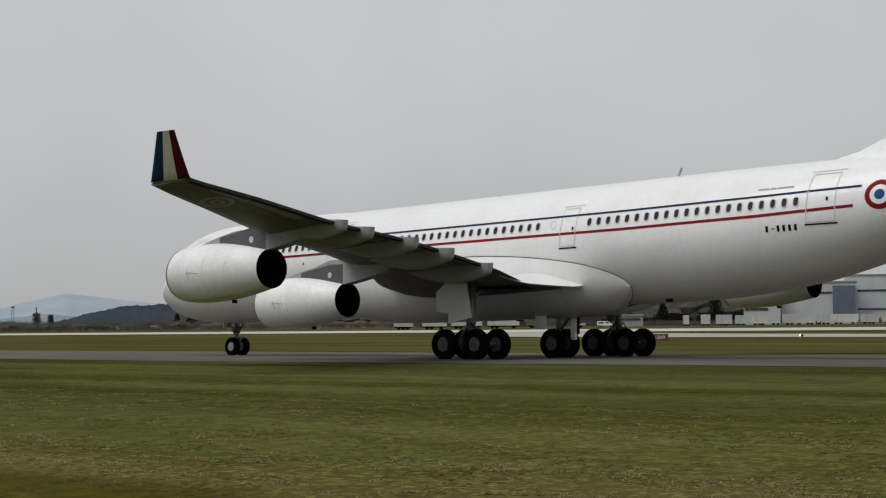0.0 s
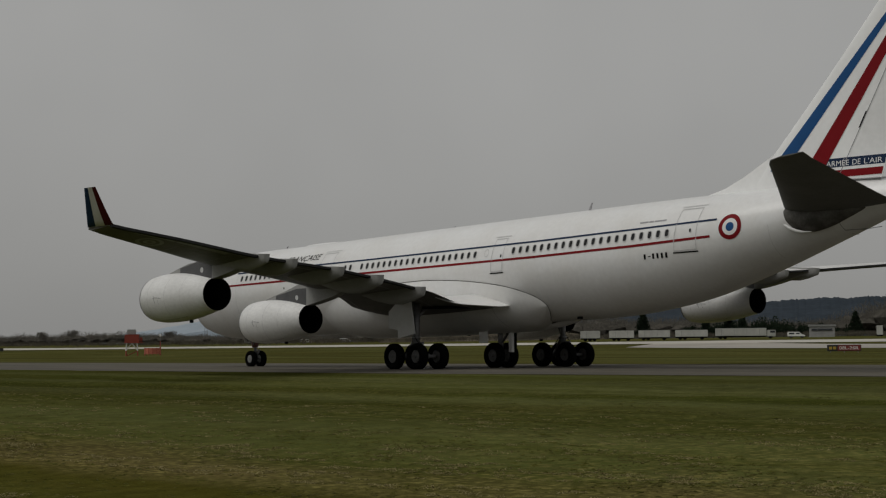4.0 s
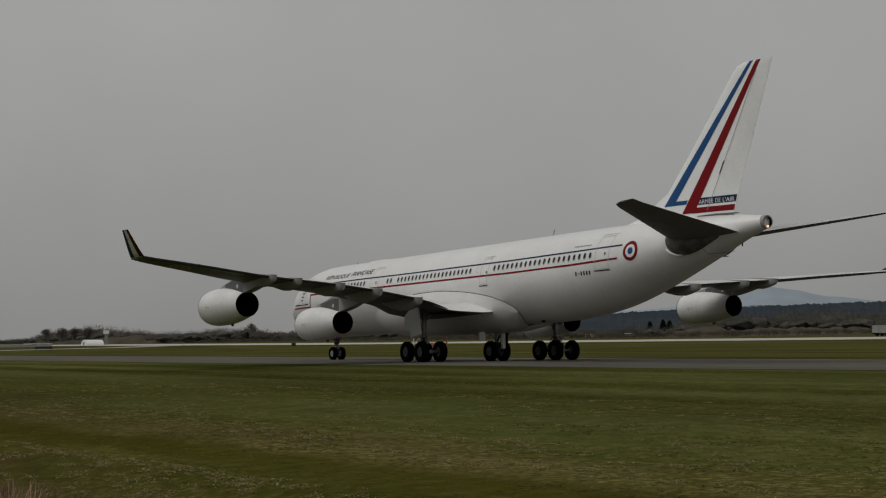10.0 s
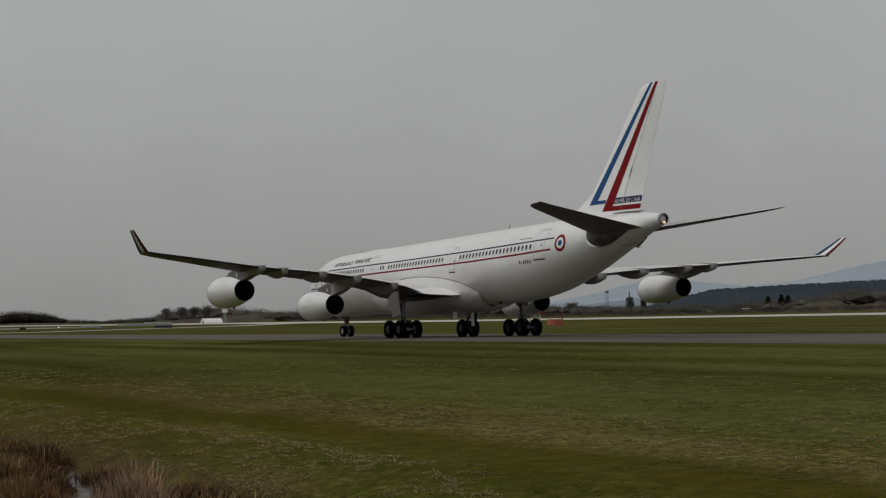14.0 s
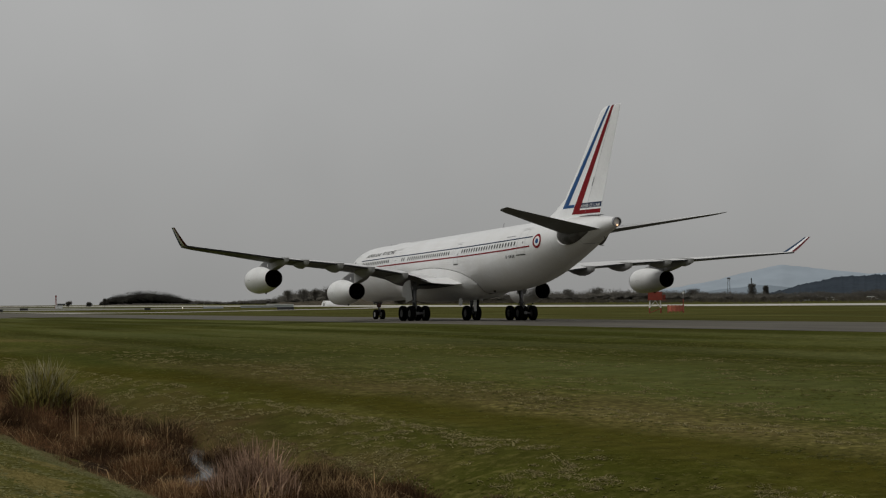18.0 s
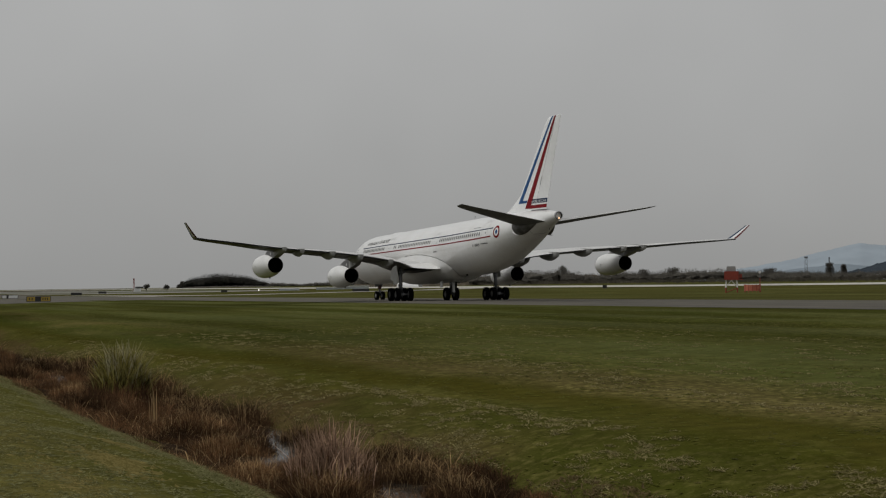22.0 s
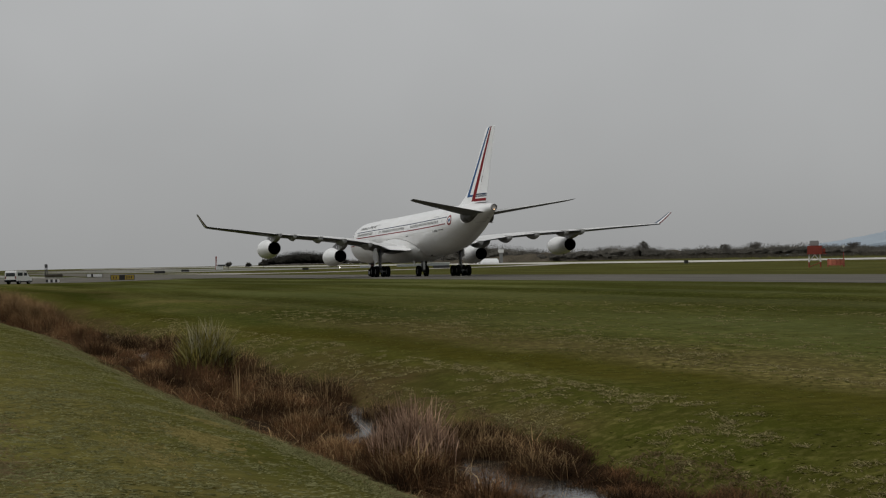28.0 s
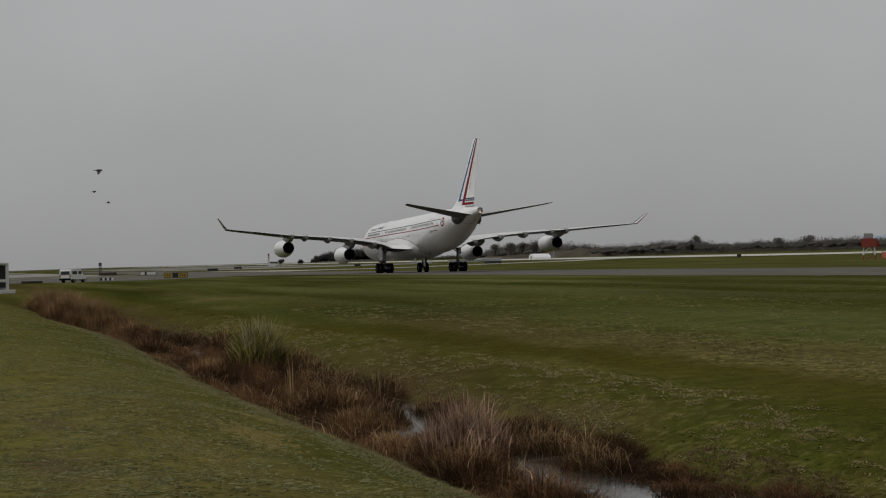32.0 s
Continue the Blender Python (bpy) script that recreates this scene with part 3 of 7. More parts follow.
# landing gear
def wheel_mesh(r, w, hub=None):
    prof = [(-w / 2 * 0.5, r * 0.52), (-w / 2 * 0.86, r * 0.6), (-w / 2, r * 0.78), (-w / 2 * 0.86, r * 0.93), (-w / 2 * 0.5, r), (w / 2 * 0.5, r), (w / 2 * 0.86, r * 0.93), (w / 2, r * 0.78), (w / 2 * 0.86, r * 0.6), (w / 2 * 0.5, r * 0.52)]
    rings = [[(q * math.cos(2 * math.pi * j / 28), y, q * math.sin(2 * math.pi * j / 28)) for j in range(28)] for y, q in prof]
    tyre = mesh("tyre", *loft(rings), RUBBER, True)
    bm = bmesh.new()
    for s in (-1, 1):
        bmesh.ops.create_cone(bm, cap_ends=True, segments=24, radius1=r * 0.5, radius2=r * 0.44, depth=0.05, matrix=Matrix.Translation((0, s * w * 0.3, 0)) @ Matrix.Rotation(math.pi / 2 * -s, 4, "X"))
        bmesh.ops.create_cone(bm, cap_ends=True, segments=12, radius1=r * 0.16, radius2=r * 0.12, depth=0.1, matrix=Matrix.Translation((0, s * w * 0.36, 0)) @ Matrix.Rotation(math.pi / 2 * -s, 4, "X"))
        for k in range(8):
            a = 2 * math.pi * k / 8
            box_bm(bm, (0.07, 0.03, 0.07), (r * 0.32 * math.cos(a), s * (w * 0.33), r * 0.32 * math.sin(a)))
    rim = bpy.data.meshes.new("rim")
    bm.to_mesh(rim)
    bm.free()
    rim.materials.append(hub or RIM)
    return tyre, rim


BIG, SMALL = wheel_mesh(0.70, 0.5), wheel_mesh(0.53, 0.38, FAIRING_GREY)
wheels = []


def wheel(kind, r, at, gear):
    """A tyre that turns as the aircraft rolls, with its rim."""
    t = put("wheel", kind[0], plane, pose(*at))
    put("rim", kind[1], t)
    wheels.append((t, at, r))


def main_gear(x, y):
    sgn = 1 if y > 0 else -1
    gear = part("main_gear", tube((x, y, 0.72), (x + 0.05, y - sgn * 0.05, 3.6), 0.17), STEEL, plane, "steel main landing gear with a four-wheel bogie", True)
    part("bogie_beam", box((2.2, 0.24, 0.26), (x, y, 0.72), 0.05), STEEL, gear)
    for dx in (-0.99, 0.99):
        part("axle", tube((x + dx, y - 0.75, 0.7), (x + dx, y + 0.75, 0.7), 0.09), STEEL, gear, "", True)
        for dy in (-0.7, 0.7):
            wheel(BIG, 0.7, (x + dx, y + dy, 0.7), gear)
    part("side_brace", tube((x, y, 2.7), (x + 0.1, y - sgn * 1.0, 3.5), 0.08), STEEL, gear, "", True)
    part("drag_brace", tube((x, y, 1.5), (x - 0.7, y, 3.2), 0.07), STEEL, gear, "", True)
    part("torque_link", box((0.5, 0.18, 0.12), (x + 0.36, y, 1.42), 0.03), STEEL, gear)
    part("torque_link", tube((x + 0.6, y, 1.42), (x + 0.25, y, 0.85), 0.06), STEEL, gear, "", True)
    part("pitch_trimmer", tube((x - 0.75, y, 0.85), (x - 0.12, y, 1.75), 0.055), STEEL, gear, "", True)
    part("brake_hose", tube((x + 0.9, y + sgn * 0.15, 0.86), (x + 0.15, y + sgn * 0.18, 1.7), 0.025), BLACK, gear, "", True)
    part("brake_hose", tube((x - 0.9, y - sgn * 0.15, 0.86), (x - 0.1, y - sgn * 0.18, 1.7), 0.025), BLACK, gear, "", True)
    part("collar", tube((x, y, 1.6), (x, y, 1.78), 0.23), STEEL, gear, "", True)
    shape = ((-1.79, 3.1), (-1.2, 3.5), (0.07, 3.81), (0.44, 1.91), (-0.99, 1.66), (-1.01, 2.12), (-1.8, 2.22)) if sgn < 0 else ((-1.79, 3.1), (0.07, 3.81), (0.32, 2.5), (-1.0, 2.4), (-1.8, 2.5))
    rings = [[(x + dx, y + sgn * (0.42 + dy), z) for dx, z in shape] for dy in (-0.035, 0.035)]
    put("gear_door", mesh("gear_door", *loft(rings), WHITE), gear, None, "white gear leg door")
    # a solid black slab paints the shade inside the open bay
    part("bay_hollow", box((2.2, 1.7, 0.1), (x + 1.0, y - sgn * 1.3, 3.27), 0.02), BLACK, gear, "black slab painting the shade of the gear bay")


main_gear(30.25, -5.34)
main_gear(30.25, 5.34)
cgear = part("centre_gear", tube((31.0, 0, 0.7), (30.9, 0, 2.8), 0.15), STEEL, plane, "steel centre landing gear with two wheels", True)
part("axle", tube((31.0, -0.55, 0.7), (31.0, 0.55, 0.7), 0.09), STEEL, cgear, "", True)
part("drag_brace", tube((31.0, 0, 1.3), (32.3, 0, 2.7), 0.07), STEEL, cgear, "", True)
part("gear_door", box((0.75, 0.05, 1.1), (30.65, -0.95, 1.95), 0.02), WHITE, cgear, "white gear bay door")
part("gear_door", box((1.4, 0.05, 1.0), (30.6, 0.95, 2.3), 0.02), WHITE, cgear, "white gear bay door")
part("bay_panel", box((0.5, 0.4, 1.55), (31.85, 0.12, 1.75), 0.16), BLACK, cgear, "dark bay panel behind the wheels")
part("leg_plate", box((0.24, 0.22, 1.15), (31.9, -0.04, 1.45), 0.02), WHITE, cgear, "white plate on the leg")
for dy in (-0.49, 0.49):
    wheel(BIG, 0.7, (31.0, dy, 0.7), cgear)
ngear = part("nose_gear", tube((6.6, 0, 0.55), (6.45, 0, 2.4), 0.11), STEEL, plane, "steel nose landing gear with two wheels", True)
part("axle", tube((6.6, -0.4, 0.53), (6.6, 0.4, 0.53), 0.06), STEEL, ngear, "", True)
part("drag_brace", tube((6.5, 0, 1.2), (5.3, 0, 2.3), 0.06), STEEL, ngear, "", True)
for dy in (-0.55, 0.55):
    part("gear_door", box((1.3, 0.04, 0.34), (7.1, dy, 2.22), 0.02), WHITE, ngear, "white nose gear door")
part("front_door", box((0.05, 0.7, 0.62), (5.75, 0, 1.9), 0.02), WHITE, ngear, "white door on the leg")
part("steering_collar", tube((6.53, 0, 1.28), (6.5, 0, 1.66), 0.2, 0.24), COLLAR, ngear, "reddish steering collar", True)
part("crossbar", box((0.3, 0.95, 0.12), (6.5, 0, 1.98), 0.03), BLACK, ngear)
for dy in (-0.3, 0.3):
    part("landing_lamp", tube((6.3, dy, 1.8), (6.18, dy, 1.8), 0.13, 0.15), STEEL, ngear, "", True)
    part("side_strut", tube((6.55, dy * 0.4, 1.35), (6.95, dy * 1.4, 2.2), 0.045), STEEL, ngear, "", True)
part("torque_link", box((0.4, 0.14, 0.09), (6.85, 0, 1.1), 0.02), STEEL, ngear)
part("torque_link", tube((7.02, 0, 1.1), (6.7, 0, 0.66), 0.05), STEEL, ngear, "", True)
for dy in (-0.36, 0.36):
    wheel(SMALL, 0.53, (6.6, dy, 0.53), ngear)

# ---------------------------------------------------------------- aircraft details
for wing, sgn in ((wing_l, -1), (wing_r, 1)):
    for tx, s, tz, size in ((33.33, 7.29, 4.08, 1.0), (34.43, 10.83, 4.58, 1.0), (35.63, 14.1, 4.86, 0.92), (36.74, 17.57, 5.09, 0.85), (37.42, 19.56, 5.24, 0.8)):
        le, te, wz, rise, th = interp(s, WING)
        rings = []
        for back, w, deep in ((6.6, 0.04, 0.0), (6.0, 0.14, 0.12), (5.2, 0.24, 0.36), (4.0, 0.33, 0.68), (2.8, 0.36, 0.88), (1.7, 0.35, 0.88), (0.9, 0.31, 0.7), (0.35, 0.26, 0.52), (0.06, 0.22, 0.42), (0.0, 0.16, 0.32)):
            x, top = tx - back * size, tz + 0.2 + min(0.12, 0.05 * back)
            low = top - deep * size - 0.08
            w *= size
            rings.append([(x, sgn * s - w * math.cos(a), top - (top - low) * math.sin(a) ** 0.8) for a in steps(0, math.pi, 12)])
        put("flap_track_fairing", mesh("flap_track_fairing", *loft(rings), CANOE, True), wing, None, "pale grey canoe-shaped flap fairing")
    # gap between flaps and wing box, and a slat line
    for frac, name in ((0.78, "flap_gap"), (0.14, "slat_gap")):
        v = []
        rows = [r for r in WING if 3.4 < r[0] < (20.5 if frac > 0.5 else 28.5)]
        for s, le, te, z, rise, th in rows:
            c = te - le
            for u in (frac - 0.05 / c, frac + 0.05 / c):
                half = 5 * th * (0.2969 * math.sqrt(u) - 0.126 * u - 0.3516 * u**2 + 0.2843 * u**3 - 0.1036 * u**4)
                v.append((le + u * c, sgn * s, z + rise * (1 - u) + c * (-half * 1.1 + 0.015 * math.sin(math.pi * u)) - 0.006))
        f = [(2 * i, 2 * i + 1, 2 * i + 3, 2 * i + 2) for i in range(len(rows) - 1)]
        put(name, mesh(name, v, f if sgn > 0 else [tuple(reversed(q)) for q in f], LINE_GREY), wing)


# blunt dark strips along the trailing edges, painting the shade under the flaps
EDGE_SHADE = material("edge_shade_dark", (0.03, 0.03, 0.03), 0.7, scale=2, vary=0.2, spec=0.1)
for wing, sgn in ((wing_l, -1), (wing_r, 1)):
    rings = [[(te - 0.3, sgn * s_, z - 0.02), (te + 0.01, sgn * s_, z + 0.0), (te + 0.03, sgn * s_, z - 0.11), (te - 0.25, sgn * s_, z - 0.13)] for s_, le, te, z, rise, th in WING if s_ > 6.2]
    edge = loft(rings)
    put("trailing_edge", mesh("trailing_edge", *(edge if sgn > 0 else (edge[0], [tuple(reversed(q)) for q in edge[1]])), EDGE_SHADE), wing, None, "dark strip painting the shade under the trailing edge")


def under(s, u, sgn, out=0.006):
    """A point on the wing's lower skin: span, share of the chord."""
    le, te, z, rise, th = interp(s, WING)
    c = te - le
    half = 5 * th * (0.2969 * math.sqrt(max(u, 0)) - 0.126 * u - 0.3516 * u**2 + 0.2843 * u**3 - 0.1036 * u**4)
    return (le + u * c, sgn * s, z + rise * (1 - u) + c * (-half * 1.1 + 0.015 * math.sin(math.pi * u)) - out)


def wing_patch(name, s0, s1, u0, u1, mat, wing, sgn, cols=6, out=0.008, label=""):
    rows = max(2, int((s1 - s0) / 0.6))
    v = [under(s0 + (s1 - s0) * i / rows, u0 + (u1 - u0) * j / cols, sgn, out) for i in range(rows + 1) for j in range(cols + 1)]
    f = []
    for i in range(rows):
        for j in range(cols):
            k = i * (cols + 1) + j
            q = (k, k + 1, k + cols + 2, k + cols + 1)
            f.append(q if sgn > 0 else tuple(reversed(q)))
    return put(name, mesh(name, v, f, mat), wing, None, label)


SLAT_GREY = material("slat_grey", (0.5, 0.5, 0.49), 0.4, scale=1.0, vary=0.1)
STAIN = material("fluid_stain", (0.1, 0.098, 0.09), 0.6, scale=1.5, vary=0.3, second=(0.19, 0.188, 0.18), spec=0.15)
for wing, sgn in ((wing_l, -1), (wing_r, 1)):
    wing_patch("slat_edge", 10.5, 28.2, 0.012, 0.06, SLAT_GREY, wing, sgn, 3, label="paler leading-edge slat")
    wing_patch("aileron", 21.2, 24.6, 0.74, 0.965, FAIRING_GREY, wing, sgn, 4, label="paler aileron panel")
    wing_patch("aileron", 24.75, 27.2, 0.74, 0.965, FAIRING_GREY, wing, sgn, 4, label="paler aileron panel")
    wing_patch("fuel_stain", 16.5, 23.5, 0.52, 0.72, STAIN, wing, sgn, 4, label="dark streaked stain on the lower skin")
    for k, s in enumerate((8.0, 11.2, 14.4, 17.6, 20.8, 24.0)):
        wing_patch("panel_joint", s - 0.012, s + 0.012, 0.16, 0.76, LINE_GREY, wing, sgn, 8)
    for r0, r1_, mat in ((0.55, 0.78, FAIRING_GREY), (0.15, 0.36, FAIRING_GREY)):
        v, f = [], []
        for k in range(32):
            a = 2 * math.pi * k / 32
            for r in (r0, r1_):
                le, te, *_ = interp(25.6 + r * math.sin(a), WING)
                v.append(under(25.6 + r * math.sin(a), 0.44 + r * math.cos(a) / (te - le), sgn, 0.012))
        for k in range(32):
            j = (k + 1) % 32
            f.append((2 * k, 2 * k + 1, 2 * j + 1, 2 * j))
        put("roundel_ring", mesh("roundel_ring", v, f, mat), wing, None, "faded ring of a painted roundel")


# the far wing flexes a little higher at mid-span
for ob in (wing_r, *wing_r.children):
    for vert in ob.data.vertices:
        vert.co.z += 0.25 * math.sin(math.pi * min(1.0, max(0.0, (vert.co.y - 3) / 26)))
        vert.co.x -= 0.2


def band(name, rows, mat, parent, side=-1, out=0.012, cols=3, label=""):
    """A painted strip on the fuselage: rows of x, lower and upper height over the axis."""
    v, f = [], []
    for x, lo, hi in rows:
        for c in range(cols + 1):
            v.append(tuple(skin(x, axis_z(x) + lo + (hi - lo) * c / cols, side, out)))
    n = cols + 1
    for i in range(len(rows) - 1):
        for c in range(cols):
            q = (i * n + c, (i + 1) * n + c, (i + 1) * n + c + 1, i * n + c + 1)
            f.append(q if side < 0 else tuple(reversed(q)))
    return put(name, mesh(name, v, f, mat), parent, None, label)


BLUE_LINE = ((8.4, 1.3), (16, 1.31), (22, 1.27), (37, 1.25), (44, 1.3), (48.8, 1.37))
RED_LINE = ((7.4, 0.54), (20, 0.5), (37, 0.43), (44, 0.48), (48.5, 0.6))
for side in (-1, 1):
    band("blue_stripe", [(x, interp(x, BLUE_LINE)[0] - 0.045, interp(x, BLUE_LINE)[0] + 0.045) for x in steps(8.4, 48.8, 60)], NAVY, plane, side, label="thin dark blue cheat line")
    band("red_stripe", [(x, interp(x, RED_LINE)[0] - 0.06, interp(x, RED_LINE)[0] + 0.06) for x in steps(7.4, 48.5, 60)], RED, plane, side, label="thin red cheat line")
    band("red_stripe_drop", [(7.36, -0.42, 0.6), (7.42, -0.42, 0.6), (7.5, -0.42, 0.6)], RED, plane, side, cols=8)
    band("red_stripe_nose", [(x, -0.48, -0.37) for x in steps(3.6, 7.5, 10)], RED, plane, side)
    band("blue_stripe_nose", [(x, -0.22, -0.12) for x in steps(3.9, 7.0, 8)], NAVY, plane, side)

# cabin windows: a grey frame round a dark pane
ring_out = [(0.15 * math.copysign(abs(math.cos(a)) ** 0.7, math.cos(a)), 0.215 * math.copysign(abs(math.sin(a)) ** 0.7, math.sin(a))) for a in steps(0, 2 * math.pi, 20)[:-1]]
wv = [(x, 0.0, z) for x, z in ring_out] + [(x * 0.78, -0.004, z * 0.84) for x, z in ring_out] + [(x * 0.74, 0.012, z * 0.81) for x, z in ring_out]
wfaces, wslots = [], []
for i in range(20):
    j = (i + 1) % 20
    wfaces += [(i, j, 20 + j, 20 + i), (20 + i, 20 + j, 40 + j, 40 + i)]
    wslots += [0, 0]
wfaces.append(tuple(range(40, 60)))
wslots.append(1)
WINDOW_FRAME = material("window_frame", (0.5, 0.5, 0.49), 0.4, scale=3, vary=0.05)
WINDOW = mesh("cabin_window", wv, wfaces, [WINDOW_FRAME, GLASS], False, wslots)


def on_skin(x, zr, side=-1, out=0.012):
    """A pose on the fuselage's side, its y axis pointing inwards."""
    p = skin(x, axis_z(x) + zr, side, out)
    q = skin(x, axis_z(x) + zr + 0.2, side, out) - skin(x, axis_z(x) + zr - 0.2, side, out)
    g = skin(x + 0.3, axis_z(x + 0.3) + zr, side, out) - skin(x - 0.3, axis_z(x - 0.3) + zr, side, out)
    up, along = q.normalized(), g.normalized()
    if side > 0:
        along = -along
    inward = up.cross(along).normalized()
    up = along.cross(inward)
    return Matrix.Translation(p) @ Matrix((along, inward, up)).transposed().to_4x4()


window_xs = [(35.12 + 0.5405 * i, 0.89 + 0.06 * max(0, (35.12 + 0.5405 * i - 38) / 8)) for i in range(21)] + [(21.85 + 0.5357 * i, 0.9 - 0.001 * i) for i in range(20)] + [(20.21, 0.91), (20.74, 0.91)] + [(9.1 + 0.5278 * i, 0.93) for i in range(15)]
for side in (-1, 1):
    for x, zr in window_xs:
        put("cabin_window", WINDOW, plane, on_skin(x, zr, side))


def door(x0, x1, lo, hi, side, sill=True):
    w = 0.022
    d = band("cabin_door", [(x0 - w, lo, hi), (x0 + w, lo, hi)], FAINT, plane, side, 0.014, 8, "cabin door outlined by its seam")
    band("door_edge", [(x1 - w, lo, hi), (x1 + w, lo, hi)], FAINT, d, side, 0.014, 8)
    band("door_edge", [(x, hi - w, hi + w) for x in steps(x0, x1, 3)], FAINT, d, side, 0.014, 1)
    band("door_edge", [(x, lo - w, lo + w) for x in steps(x0, x1, 3)], FAINT, d, side, 0.014, 1)
    band("rain_gutter", [(x, hi + 0.1, hi + 0.13) for x in steps(x0 - 0.15, x1 + 0.2, 3)], FAINT, d, side, 0.03, 1)
    band("door_sill", [(x, lo - 0.12, lo - 0.06) for x in steps(x0 - 0.06, x1 + 0.1, 3)], BLACK if sill else FAINT, d, side, 0.02, 1)
    part_window = put("door_window", WINDOW, d, on_skin((x0 + x1) / 2 + 0.28, lo + (hi - lo) * 0.46, side, 0.016) @ Matrix.Scale(0.45, 4))


for side in (-1, 1):
    door(46.42, 47.7, 0.06, 2.04, side)
    door(33.45, 34.35, -0.13, 1.6, side)
    door(17.5, 18.75, 0.0, 1.95, side, False)
    door(5.3, 6.4, -0.05, 1.85, side, False)
for k in range(5):
    band("nose_mark", [(x, 0.12 + 0.27 * k, 0.22 + 0.27 * k) for x in steps(5.48 + 0.1 * k, 5.9 + 0.1 * k, 2)], NAVY, plane, -1, 0.016, 1)
# the registration as plain bars, and a line of small print
for k in range(6):
    x0 = 44.55 + k * 0.265
    if k == 1:
        band("registration_bar", [(x0, -0.12, -0.08), (x0 + 0.17, -0.12, -0.08)], BLACK, plane, -1, 0.014, 1)
    else:
        band("registration_bar", [(x0, -0.22, 0.03), (x0 + 0.12, -0.22, 0.03)], BLACK, plane, -1, 0.014, 2)
for k, (a, b) in enumerate(((43.96, 44.5), (44.56, 44.86), (44.92, 45.68))):
    band("small_print_bar", [(a, 1.56, 1.63), (b, 1.56, 1.63)], LINE_GREY, plane, -1, 0.014, 1)


def lettering(name, text, mat, height, width, place, parent, label):
    """Raised lettering set on a surface; place(u, v) gives the point for a spot of the line of text."""
    cu = bpy.data.curves.new(name, "FONT")
    cu.body, cu.resolution_u = text, 3
    tmp = bpy.data.objects.new(name, cu)
    me = bpy.data.meshes.new_from_object(tmp)
    bpy.data.objects.remove(tmp)
    xs, ys = [v.co.x for v in me.vertices], [v.co.y for v in me.vertices]
    kx, ky = width / (max(xs) - min(xs)), height / (max(ys) - min(ys))
    for v in me.vertices:
        v.co = place((v.co.x - min(xs)) * kx, (v.co.y - min(ys)) * ky)
    me.materials.clear()
    me.materials.append(mat)
    return put(name, me, parent, None, label)


for word, x0, wide in (("R\u00c9PUBLIQUE", 9.3, 3.85), ("FRAN\u00c7AISE", 13.55, 3.45)):
    lettering("state_title", word, BLACK, 0.46, wide, lambda u, v, x0=x0: skin(x0 + u + 0.18 * v, axis_z(x0 + u) + 1.55 + v * 0.95, -1, 0.014), plane, "dark capital lettering")

# roundel: red ring, white ring, blue centre
def disc(name, r0, r1, mat, parent, out, label=""):
    v, f = [], []
    for k in range(40):
        a = 2 * math.pi * k / 40
        for r in (r0, r1):
            x = 49.6 + r * math.cos(a)
            v.append(tuple(skin(x, axis_z(x) + 0.97 + r * 0.94 * math.sin(a), -1, out)))
    for k in range(40):
        j = (k + 1) % 40
        f.append((2 * k, 2 * k + 1, 2 * j + 1, 2 * j))
    return put(name, mesh(name, v, f, mat), parent, None, label)


roundel = disc("roundel", 0.41, 0.62, RED, plane, 0.014, "red, white and blue roundel")
disc("white_ring", 0.22, 0.41, WHITE, roundel, 0.014)
disc("blue_centre", 0.0, 0.22, BLUE, roundel, 0.014)


# paint of the fin
def fin_skin(x, z, side=-1, out=0.012):
    le, te, th = interp(z, FIN)
    u = max(0.001, min(1, (x - le) / (te - le)))
    half = 5 * th * (0.2969 * math.sqrt(u) - 0.126 * u - 0.3516 * u**2 + 0.2843 * u**3 - 0.1036 * u**4) * (te - le)
    return Vector((x, side * (half * (0.9 if side < 0 else 1.1) + out), z))


def fin_quad(name, a, b, c, d, mat, side, n=14, m=4, out=0.012, label=""):
    v, f = [], []
    for i in range(n + 1):
        for j in range(m + 1):
            u, w = i / n, j / m
            x = (a[0] * (1 - w) + b[0] * w) * (1 - u) + (d[0] * (1 - w) + c[0] * w) * u
            z = (a[1] * (1 - w) + b[1] * w) * (1 - u) + (d[1] * (1 - w) + c[1] * w) * u
            v.append(tuple(fin_skin(x, z, side, out)))
    for i in range(n):
        for j in range(m):
            k = i * (m + 1) + j
            q = (k, k + 1, k + m + 2, k + m + 1)
            f.append(q if side < 0 else tuple(reversed(q)))
    return put(name, mesh(name, v, f, mat), fin, None, label)


